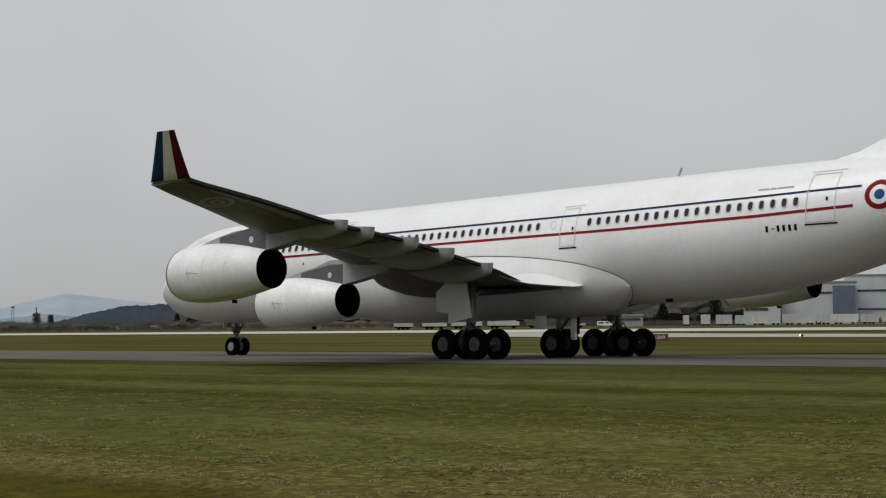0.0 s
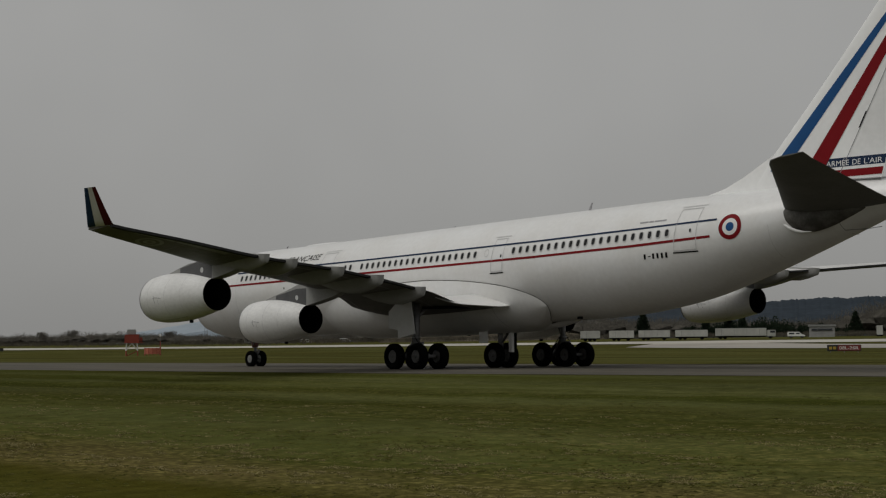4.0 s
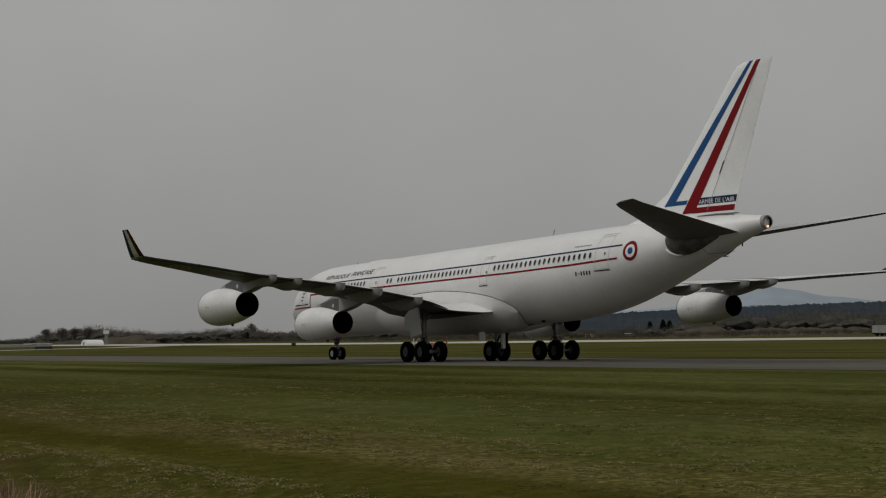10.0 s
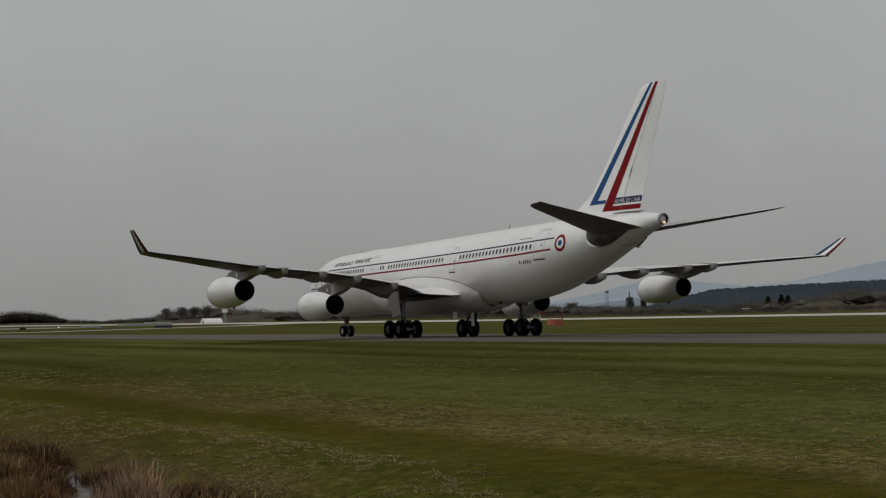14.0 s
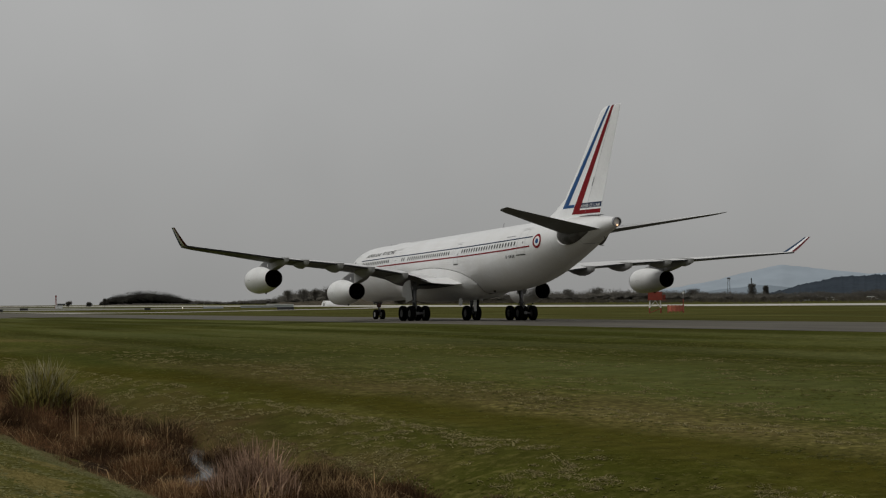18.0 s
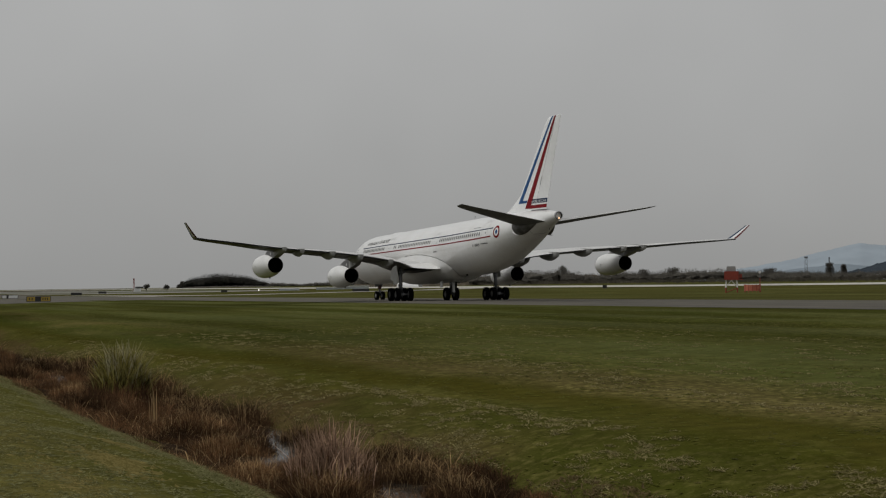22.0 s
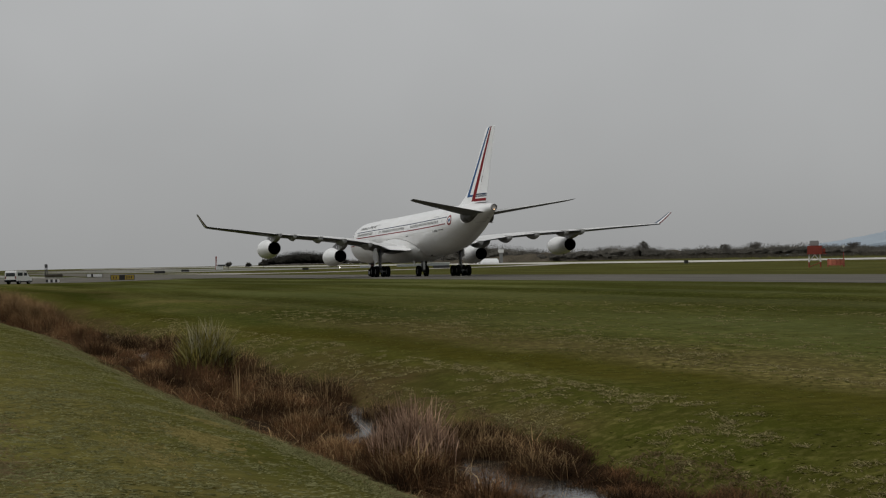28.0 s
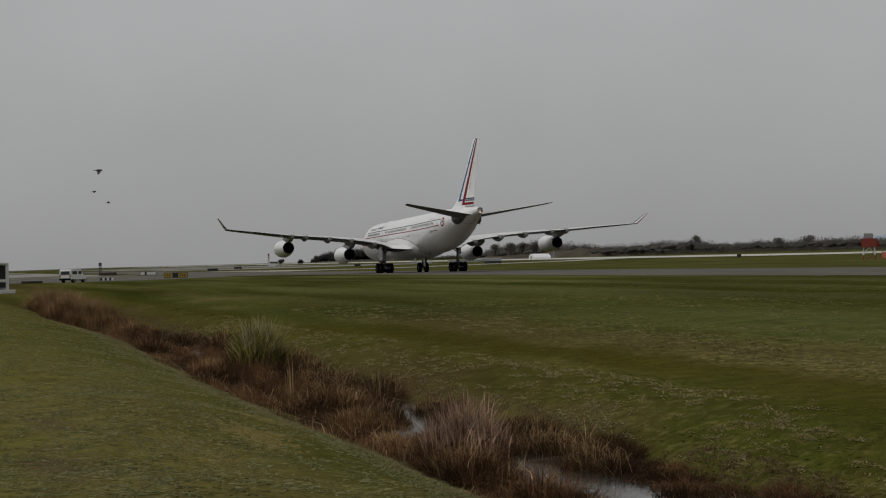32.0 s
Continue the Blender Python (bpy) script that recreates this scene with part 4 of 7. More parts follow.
for side in (-1, 1):
    fin_quad("blue_band", (50.38, 9.2), (51.36, 9.2), (58.4, 16.765), (58.1, 16.765), BLUE, side, 48, 6, label="slanting blue band")
    fin_quad("blue_bar", (50.38, 9.16), (52.5, 9.16), (52.66, 9.4), (50.66, 9.4), BLUE, side, 2, 6)
    fin_quad("red_band", (52.13, 8.62), (53.2, 8.62), (59.01, 16.765), (58.65, 16.765), RED, side, 48, 6, 0.016, "slanting red band")
    fin_quad("red_bar", (53.0, 8.6), (56.46, 8.6), (56.56, 8.92), (53.2, 8.92), RED, side, 2, 8)
    fin_quad("title_bar", (53.42, 9.06), (56.64, 9.06), (56.74, 9.46), (53.68, 9.46), NAVY, side, 2, 8)
    fin_quad("rudder", (54.34, 8.56), (56.46, 8.56), (59.9, 16.74), (58.78, 16.74), RUDDER, side, 40, 6, 0.006, "greyer white rudder")
    fin_quad("rudder_gap", (54.28, 8.7), (54.32, 8.7), (58.66, 16.2), (58.63, 16.2), LINE_GREY, side, 24, 1, 0.02)
    fin_quad("rudder_hinge", (55.4, 10.72), (55.47, 10.72), (55.86, 11.42), (55.79, 11.42), BLACK, side, 3, 1, 0.03)
for word, x0, wide in (("ARM\u00c9E", 53.62, 1.2), ("DE", 55.0, 0.42), ("L'AIR", 55.6, 0.92)):
    lettering("force_title", word, WHITE, 0.3 if len(word) > 4 and word[0] == "A" else 0.24, wide, lambda u, v, x0=x0: fin_skin(x0 + u + 0.1 * v, 9.11 + v, -1, 0.022), fin, "white capital lettering")
rows = [(53.5, 0, 8.42, 0.34, 0.05), (55, 0, 8.45, 0.34, 0.05), (56.6, 0, 8.42, 0.25, 0.04)]
put("fin_root_seal", mesh("fin_root_seal", *loft(body_of_rings(rows, 12)), LINE_GREY, True), fin)

# tail end: exhaust of the auxiliary unit, seals, lights and aerials
TAIL_GLOW = bpy.data.materials.new("tail_lamp")
TAIL_GLOW.use_nodes = True
TAIL_GLOW.node_tree.nodes["Principled BSDF"].inputs["Emission Color"].default_value = (1.0, 0.55, 0.25, 1)
TAIL_GLOW.node_tree.nodes["Principled BSDF"].inputs["Emission Strength"].default_value = 1.6
z_end = axis_z(59.1) + 1.89
rows = [(59.0, 0, z_end, 0.385, 0.385), (59.28, 0, z_end + 0.01, 0.36, 0.36), (59.28, 0, z_end + 0.01, 0.29, 0.29), (58.9, 0, z_end, 0.28, 0.28)]
apu = put("tail_exhaust", mesh("tail_exhaust", *loft(body_of_rings(rows), cap=(False, True)), [LINE_GREY, BLACK], True, [0] * 56 + [1] * 29), plane, None, "metal tail exhaust with a black bore")
bm = bmesh.new()
bmesh.ops.create_icosphere(bm, subdivisions=2, radius=0.07, matrix=Matrix.Translation((59.3, -0.02, z_end - 0.25)))
part("tail_lamp", bm, TAIL_GLOW, apu, "lit white tail lamp", True)
for sgn in (-1, 1):
    # a closed bulge; the shade of the seal's opening is in its dark colour
    rows = [(52.05, 1.62, 7.1, 0.06, 0.08), (52.5, 1.6, 6.95, 0.24, 0.42), (53.1, 1.52, 6.82, 0.34, 0.6), (53.8, 1.4, 6.76, 0.38, 0.62), (54.6, 1.22, 6.84, 0.34, 0.5), (55.4, 1.05, 7.0, 0.24, 0.32), (56.3, 0.88, 7.15, 0.08, 0.1)]
    rows = [(x, sgn * y, z, w, h) for x, y, z, w, h in rows]
    seal = put("tailplane_seal", mesh("tailplane_seal", *loft(body_of_rings(smooth_table(rows, 0.3), 18)), SEAL, True), plane, None, "seal under the tailplane root, its opening's shade in the dark colour")
    rings = []
    for k in range(15):
        a = math.pi * (0.02 + 0.52 * k / 14)
        c = Vector((53.7 - 1.55 * math.cos(a), sgn * (1.8 - 0.1 * k / 14), 7.0 - 0.86 * math.sin(a)))
        r = 0.075 * math.sin(math.pi * (0.06 + 0.9 * k / 14))
        rings.append([tuple(c + Vector((r * math.cos(b) * math.cos(a), 0.5 * r * math.sin(b), r * math.cos(b) * math.sin(a)))) for b in steps(0, 2 * math.pi, 8)[:-1]])
    put("seal_lip", mesh("seal_lip", *loft(rings), WHITE, True), seal, None, "white curved lip of the seal")
for x, h in ((38.1, 0.42), (27.0, 0.1), (10.2, 0.2)):
    top = axis_z(x) + 2.8
    rings = [[(x + dx + k * 0.18, dy, top + k * h) for dx, dy in ((-0.12 + 0.06 * k, 0), (0, -0.025), (0.08, 0), (0, 0.025))] for k in (0, 1)]
    put("aerial", mesh("aerial", *loft(rings), LINE_GREY), plane)
rows = [(12.4, 0, axis_z(13) + 2.74, 0.1, 0.05), (13.2, 0, axis_z(13) + 2.76, 0.5, 0.12), (14.6, 0, axis_z(14) + 2.76, 0.55, 0.15), (16, 0, axis_z(16) + 2.76, 0.4, 0.1), (17, 0, axis_z(17) + 2.74, 0.1, 0.05)]
put("satellite_dome", mesh("satellite_dome", *loft(body_of_rings(smooth_table(rows, 0.3), 18)), WHITE, True), plane)
part("drain_mast", box((0.4, 0.06, 0.14), (38.2, -0.9, axis_z(38) - 2.74), 0.02), BLACK, plane)
for x in (26.6, 28.3):
    rings = [[(x + dx, w * math.sin(a), 1.95 - h * math.cos(a)) for a in steps(0, 2 * math.pi, 10)[:-1]] for dx, w, h in ((-0.38, 0.05, 0.05), (-0.22, 0.14, 0.13), (0.05, 0.17, 0.17), (0.25, 0.13, 0.12), (0.36, 0.04, 0.04))]
    put("belly_blister", mesh("belly_blister", *loft(rings), BLACK, True), plane, None, "dark blister under the belly")
for x, zr in ((14.06, 0.06), (15.64, 0.07)):
    p = on_skin(x, zr, -1, 0.01)
    put("static_port", mesh("static_port", [tuple(p @ Vector((0.07 * math.cos(a), 0, 0.07 * math.sin(a)))) for a in steps(0, 2 * math.pi, 12)[:-1]], [tuple(range(12))], SEAL), plane)
p = on_skin(32.97, 0.9, -1, 0.01)
ring = [(math.cos(a), math.sin(a)) for a in steps(0, 2 * math.pi, 24)[:-1]]
put("blanked_window", mesh("blanked_window", [tuple(p @ Vector((0.17 * r * c, 0, 0.23 * r * d))) for r in (0.84, 1.0) for c, d in ring], [(i, (i + 1) % 24, 24 + (i + 1) % 24, 24 + i) for i in range(24)], FAINT), plane, None, "plugged window showing only as a faint ring")
band("skin_seam", [(51.6, -0.9, 0.9), (51.616, -0.9, 0.9)], FAINT, plane, -1, 0.008, 10)
band("skin_seam", [(54.9, 0.3, 1.2), (54.93, 0.3, 1.2)], LINE_GREY, plane, -1, 0.008, 6)
band("skin_seam", [(x, 0.42 + 0.05 * (x - 54.9), 0.45 + 0.05 * (x - 54.9)) for x in steps(54.9, 56.4, 6)], LINE_GREY, plane, -1, 0.008, 1)
band("skin_seam", [(8.592, -1.9, 2.2), (8.608, -1.9, 2.2)], FAINT, plane, -1, 0.008, 16)
band("vent", [(57.05, 0.72, 0.92), (57.17, 0.72, 0.92)], BLACK, plane, -1, 0.012, 2)


# ---------------------------------------------------------------- airfield and distance
def at(az, dist, el=None):
    """A place by its bearing to the left of north and its distance from the eye; on the land, or at an elevation angle."""
    x, y = -dist * math.sin(radians(az)), EYE[1] + dist * math.cos(radians(az))
    return Vector((x, y, far_rise(x, y) if el is None else EYE[2] + dist * math.tan(radians(el))))


def facing(az, dist, sink=0.0):
    """A pose on the land there, x to the right as seen from the verge, y away."""
    p = at(az, dist)
    return Matrix.Translation(p - Vector((0, 0, sink))) @ Matrix.Rotation(radians(az), 4, "Z")


def glow(name, colour, strength):
    m = bpy.data.materials.new(name)
    m.use_nodes = True
    b = m.node_tree.nodes["Principled BSDF"]
    b.inputs["Base Color"].default_value = (*colour, 1)
    b.inputs["Emission Color"].default_value = (*colour, 1)
    b.inputs["Emission Strength"].default_value = strength
    return m


EXIT = material("dusty_concrete", (0.3, 0.28, 0.245), 0.9, scale=0.05, vary=0.12, fine=0.1)
# twigs made paler: distance haze is part of this colour
BARE_TREE = material("bare_twigs", (0.118, 0.11, 0.094), 1.0, scale=0.08, vary=0.3, fine=0.3, piece=0.15)
TWIG_DARK = material("dark_twigs", (0.052, 0.05, 0.043), 1.0, scale=0.08, vary=0.3, fine=0.3, piece=0.2)
FIR = material("fir_needles", (0.022, 0.032, 0.02), 1.0, scale=0.3, vary=0.3, fine=0.3, piece=0.2)
BARK = material("bark", (0.06, 0.05, 0.042), 0.95, scale=2, vary=0.3)
SCRUB = material("dry_scrub", (0.1, 0.09, 0.07), 1.0, spec=0.0, scale=0.1, vary=0.35, fine=0.3)
# blue distance haze is mixed into these three base colours
HILL = material("haze_tinted_hill", (0.046, 0.056, 0.068), 1.0, spec=0.0, scale=0.012, vary=0.25, fine=0.12, second=(0.035, 0.044, 0.054))
MOUNTAIN = material("haze_tinted_mountain", (0.3, 0.345, 0.385), 1.0, spec=0.0, scale=0.002, vary=0.08, fine=0.05)
FOOTHILL = material("haze_tinted_foothill", (0.2, 0.235, 0.265), 1.0, spec=0.0, scale=0.002, vary=0.06, fine=0.04)
CLADDING = material("pale_cladding", (0.42, 0.45, 0.46), 0.6, scale=0.3, vary=0.06, stretch=(1, 1, 0.1))
BLUE_CLADDING = material("slate_blue_cladding", (0.09, 0.115, 0.16), 0.6, scale=0.3, vary=0.08)
DARK_GLASS = material("dark_glazing", (0.03, 0.035, 0.04), 0.15, scale=1, vary=0.1)
TRAILER_WHITE = material("trailer_white", (0.46, 0.46, 0.43), 0.5, scale=0.6, vary=0.12, piece=0.12)
YELLOW = material("sign_yellow", (0.36, 0.25, 0.03), 0.5, scale=2, vary=0.1)
SIGN_RED = material("sign_red", (0.17, 0.02, 0.016), 0.5, scale=2, vary=0.1)
SIGN_BLACK = material("sign_black", (0.015, 0.015, 0.015), 0.5, scale=2, vary=0.1)
EARTH = material("bare_earth", (0.1, 0.084, 0.064), 1.0, spec=0.0, scale=0.16, vary=0.3, fine=0.35, second=(0.062, 0.055, 0.04))


def leafy(m, share=0.5):
    """Thin leaves let light through: part of what falls on one side leaves by the other."""
    n, l = m.node_tree.nodes, m.node_tree.links
    b = n["Principled BSDF"]
    thin, both = n.new("ShaderNodeBsdfTranslucent"), n.new("ShaderNodeMixShader")
    both.inputs[0].default_value = share
    l.new(b.inputs["Base Color"].links[0].from_socket, thin.inputs["Color"])
    l.new(b.outputs[0], both.inputs[1])
    l.new(thin.outputs[0], both.inputs[2])
    l.new(both.outputs[0], n["Material Output"].inputs["Surface"])


def soften(m, soft=0.4):
    """Light twigs and leaves as one mass: their normals lean upwards."""
    n, l = m.node_tree.nodes, m.node_tree.links
    g, add = n.new("ShaderNodeNewGeometry"), n.new("ShaderNodeVectorMath")
    add.operation = "MULTIPLY_ADD"
    add.inputs[1].default_value, add.inputs[2].default_value = (soft, soft, soft), (0, -0.5, 0.8)
    l.new(g.outputs["Normal"], add.inputs[0])
    l.new(add.outputs[0], n["Principled BSDF"].inputs["Normal"])
    n["Principled BSDF"].inputs["Specular IOR Level"].default_value = 0.0
    leafy(m)


for m in (BARE_TREE, TWIG_DARK, FIR, SCRUB):
    soften(m)
LAMP_WHITE, LAMP_AMBER = glow("lit_lamp", (1.0, 0.95, 0.85), 6.0), glow("amber_lamp", (1.0, 0.5, 0.2), 5.0)


def ridge(name, rows, dist, depth, mat, label, rough=0.1, seed=1, fineness=0.12):
    """Far high ground: bearings with the elevation angle of its crest, as a long hill with a front and a back."""
    n = int((rows[-1][0] - rows[0][0]) / fineness)
    rings = []
    for i in range(n + 1):
        az = rows[0][0] + (rows[-1][0] - rows[0][0]) * i / n
        el = interp(az, rows)[0]
        el += rough * (noise.noise((az * 1.1, seed, 0)) * 0.5 + noise.noise((az * 4.3, seed, 5)) * 0.3 + noise.noise((az * 17, seed, 9)) * 0.35 + noise.noise((az * 41, seed, 2)) * 0.25) * min(1, el + 0.2)
        top = at(az, dist, max(0.02, el))
        foot, back = at(az, dist - depth), at(az, min(4790, dist + depth))
        f1 = foot.lerp(top, 0.45) + Vector((0, 0, (top.z - foot.z) * 0.12))
        rings.append([tuple(foot - Vector((0, 0, 3))), tuple(f1), tuple(top), tuple(back - Vector((0, 0, 3)))])
    v, f = loft(rings, closed=False, cap=(True, True))
    return tagged(put(name, mesh(name, v, f, mat, True)), label, "hill", kind="structure")


ridge("far_mountain", ((39, 0.9), (44, 1.15), (46.2, 1.28), (47.0, 1.4), (47.7, 1.46), (48.5, 1.64), (49.35, 1.77), (50.3, 1.65), (51.4, 1.4), (52.5, 1.15), (54, 1.05), (56, 1.28), (56.7, 1.36), (57.8, 1.15), (58.8, 0.88), (60, 0.66), (61.5, 0.45), (63, 0.2)), 4500, 260, MOUNTAIN, "mountain far beyond the airfield, coloured with blue haze", 0.05, 3)
ridge("near_hill", ((46.5, 0.7), (48, 1.05), (50, 1.2), (52, 1.0), (54, 0.75), (56, 0.6), (57.3, 0.72), (58.5, 0.6), (60.5, 0.3)), 3700, 250, FOOTHILL, "wooded foothill coloured blue-grey with haze", 0.06, 6)
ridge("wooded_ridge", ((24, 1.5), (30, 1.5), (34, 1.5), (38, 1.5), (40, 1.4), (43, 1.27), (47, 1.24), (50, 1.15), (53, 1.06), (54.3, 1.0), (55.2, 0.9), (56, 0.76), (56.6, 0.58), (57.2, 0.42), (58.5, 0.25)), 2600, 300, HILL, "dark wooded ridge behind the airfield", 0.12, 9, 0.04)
ridge("earth_bank", ((45.5, 0.3), (46.5, 0.42), (48, 0.46), (50, 0.42), (51.5, 0.5), (52.3, 0.4), (52.8, 0.2)), 620, 22, EARTH, "low bank of bare earth and dry scrub", 0.25, 12)
ridge("scrub_bank", ((62, 0.25), (64, 0.38), (66, 0.45), (68, 0.42), (70, 0.38), (71.5, 0.28), (73, 0.2)), 900, 30, EARTH, "low bank covered with dry scrub", 0.2, 15)
ridge("mound", ((75.7, 0.12), (76, 0.2), (76.6, 0.3), (77.2, 0.36), (77.8, 0.3), (78.4, 0.18), (78.8, 0.1)), 1600, 40, BARK, "round mound covered with leafless trees", 0.1, 18)
ridge("sea_dyke", ((78, 0.1), (81, 0.1), (85, 0.07), (88, 0.05), (91, 0.05), (96, 0.05)), 1500, 40, EARTH, "low grassy dyke on the horizon", 0.05, 20)


def scatter(count, centre, radius, size, rng, twiggy=False):
    """Many small tilted leaf clumps inside an ellipsoid, as loose triangles."""
    p = rng.normal(size=(count, 3))
    p /= np.linalg.norm(p, axis=1)[:, None]
    p *= (rng.random(count) ** 0.45)[:, None]
    p = p * radius + centre
    d = rng.normal(size=(count, 3, 3))
    d /= np.linalg.norm(d, axis=2)[:, :, None]
    if twiggy:
        # slim strokes that point up and outwards
        up = d[:, 0] * 0.45 + np.array((0, 0, 1.0)) + (p - centre) / radius * 0.35
        long = size * (1.2 + 1.8 * rng.random((count, 1)))
        tri = np.stack([p - d[:, 1] * size * 0.42, p + d[:, 1] * size * 0.42, p + up * long], 1)
        return tri.reshape(-1, 3)
    tri = p[:, None, :] + d * size * (0.5 + rng.random((count, 1, 1)))
    return tri.reshape(-1, 3)


GOLD = (1 + 5 ** 0.5) / 2
CORE_V = np.array([(a, b * GOLD, 0) for a in (-1, 1) for b in (-1, 1)] + [(0, a, b * GOLD) for a in (-1, 1) for b in (-1, 1)] + [(b * GOLD, 0, a) for a in (-1, 1) for b in (-1, 1)], float) / 1.9
CORE_F = np.array([q for q in itertools.combinations(range(12), 3) if max(np.linalg.norm(CORE_V[i] - CORE_V[j]) for i, j in itertools.combinations(q, 2)) < 1.2])


def core(centre, radius, rng):
    """The dense inside of a crown: a lumpy closed form of twenty faces."""
    v = CORE_V * (0.75 + 0.5 * rng.random((12, 1))) * radius + centre
    return v[CORE_F].reshape(-1, 3)


def soup(name, tris, mat):
    """A mesh of loose triangles."""
    me = bpy.data.meshes.new(name)
    n = len(tris)
    me.vertices.add(n)
    me.vertices.foreach_set("co", np.ascontiguousarray(tris, dtype=np.float32).ravel())
    me.loops.add(n)
    me.loops.foreach_set("vertex_index", np.arange(n, dtype=np.int32))
    me.polygons.add(n // 3)
    me.polygons.foreach_set("loop_start", np.arange(0, n, 3, dtype=np.int32))
    me.materials.append(mat)
    me.update(calc_edges=True)
    return me


def wood(name, profile, dist, spread, mat, label, per_degree, seed, crown=(0.45, 0.75), leaves=340, size=0.25):
    """A stand of far trees whose tops follow a profile of elevation angles."""
    rng = np.random.default_rng(seed)
    a0, a1 = profile[0][0], profile[-1][0]
    out = []
    for _ in range(int((a1 - a0) * per_degree)):
        az = a0 + (a1 - a0) * rng.random()
        d = max(dist, 310 / math.cos(radians(az)) + spread / 2) + spread * (rng.random() - 0.5)
        foot = at(az, d)
        top = at(az, d, interp(az, profile)[0]).z
        tall = rng.random() < 0.14
        h = max(1.2, (top - foot.z) * (0.95 + 0.2 * rng.random() if tall else 0.55 + 0.35 * rng.random()))
        w = h * (crown[0] + (crown[1] - crown[0]) * rng.random())
        c = np.array(foot) + (0, 0, h * 0.55)
        out.append(scatter(leaves, c, np.array((w, w, h * 0.42)), size * min(1.6, 0.5 + h / 12), rng, mat is not FIR))
        if leaves > 150:
            out.append(core(c - (0, 0, h * 0.1), np.array((w, w, h * 0.42)) * 0.62, rng))
        b = np.array(foot)
        out.append(np.array((b - (0.15, 0, 0.5), b + (0.15, 0, -0.5), b + (0, 0, h * 0.9))))
    return tagged(put(name, soup(name, np.concatenate(out), mat)), label, "trees", kind="stuff")


wood("leafless_wood", ((28, 1.0), (33, 1.2), (34.5, 1.45), (36.4, 1.45), (37.6, 1.05), (38.4, 0.85), (40, 0.8), (43, 0.95), (46, 1.0), (49, 1.0), (51, 0.85), (53, 0.6), (54.5, 0.5), (57, 0.46), (59.5, 0.5)), 760, 160, BARE_TREE, "band of leafless grey-brown trees", 58, 2, (0.6, 1.1), 230)
wood("leafless_wood", ((58, 0.42), (60, 0.55), (61.5, 0.58), (62.8, 0.6), (63.4, 0.5), (64.2, 0.56), (65, 0.45), (66.3, 0.62), (67.5, 0.55), (69, 0.5), (70, 0.55), (71.2, 0.7), (72.4, 0.6), (73.2, 0.35), (74.6, 0.24), (75.8, 0.3)), 900, 120, BARE_TREE, "band of leafless grey-brown trees", 58, 3, (0.6, 1.1), 230)
wood("mound_trees", ((75.8, 0.3), (76.5, 0.5), (77.2, 0.58), (78, 0.5), (78.5, 0.32), (78.7, 0.2)), 1545, 20, TWIG_DARK, "leafless dark trees on a mound", 130, 4, (0.5, 0.9))
wood("dry_brush", ((30, 0.5), (38, 0.42), (44, 0.4), (47, 0.42), (51, 0.42), (53, 0.36), (60, 0.3), (66, 0.3), (69.5, 0.26), (70.4, 0.1), (71.8, 0.1)), 600, 60, SCRUB, "band of dry scrub and brush", 40, 5, (0.5, 0.9), 120, 0.2)
wood("evergreen_wood", ((37.2, 0.6), (38, 0.65), (40.5, 0.95), (42.4, 0.9), (43, 0.5)), 640, 40, FIR, "dark evergreen trees behind the trailers", 14, 6, (0.25, 0.4), 160, 0.36)


def tree(kind, az, dist, top_el, width, label, seed):
    """A single far tree: trunk, a few limbs and a crown of many clumps."""
    rng = np.random.default_rng(seed)
    foot = at(az, dist)
    h = at(az, dist, top_el).z - foot.z
    t = tagged(new(kind), label, "tree")
    t.location = foot
    bm = tube((0, 0, -0.3), (0, 0, h * 0.8), 0.028 * h, 0.005 * h, 8)
    part("trunk", bm, BARK, t)
    tris = []
    if kind == "fir_tree":
        for k in range(14):
            u = 0.12 + 0.86 * k / 14
            tris.append(scatter(190, np.array((0, 0, h * u)), np.array((width / 2 * (1.08 - u), width / 2 * (1.08 - u), h * 0.07)), 0.42, rng))
        mat = FIR
    elif kind == "poplar_tree":
        for k in range(10):
            u = 0.12 + 0.86 * k / 10
            w = width / 2 * math.sin(math.pi * min(1, 0.25 + u * 0.5))
            tris.append(scatter(150, np.array((0, 0, h * u)), np.array((w, w, h * 0.08)), 0.4, rng))
        mat = BARE_TREE
    else:
        for k in range(9):
            a = rng.random() * 6.28
            r = width * 0.28 * rng.random() ** 0.5
            c = np.array((math.cos(a) * r, math.sin(a) * r, h * (0.45 + 0.4 * rng.random())))
            tris.append(scatter(150, c, np.array((width * 0.24, width * 0.24, h * 0.16)), 0.26, rng, True))
            part("limb", tube((0, 0, h * 0.3), tuple(c), 0.008 * h, 0.003 * h, 6), BARK, t)
        mat = BARE_TREE
    put("crown", soup("crown", np.concatenate(tris), mat), t)


for i, (kind, az, d, el, w) in enumerate((("fir_tree", 53.25, 700, 0.69, 5.2), ("fir_tree", 52.83, 700, 0.75, 5.0), ("fir_tree", 52.62, 704, 0.73, 5.0), ("fir_tree", 44.23, 620, 1.12, 8.5), ("fir_tree", 42.2, 620, 1.0, 5.5), ("fir_tree", 41.5, 625, 1.04, 7), ("fir_tree", 41.05, 615, 1.0, 7),
                                          ("fir_tree", 35.82, 640, 1.49, 9), ("fir_tree", 37.5, 630, 1.05, 7))):
    tree(kind, az, d, el, w, "dark green fir tree standing alone at the airfield's edge", 40 + i)
for i, (az, el, w) in enumerate(((57.66, 0.78, 4.8), (57.23, 0.71, 3.4))):
    tree("poplar_tree", az, 900, el, w, "slim leafless poplar behind the runway", 60 + i)
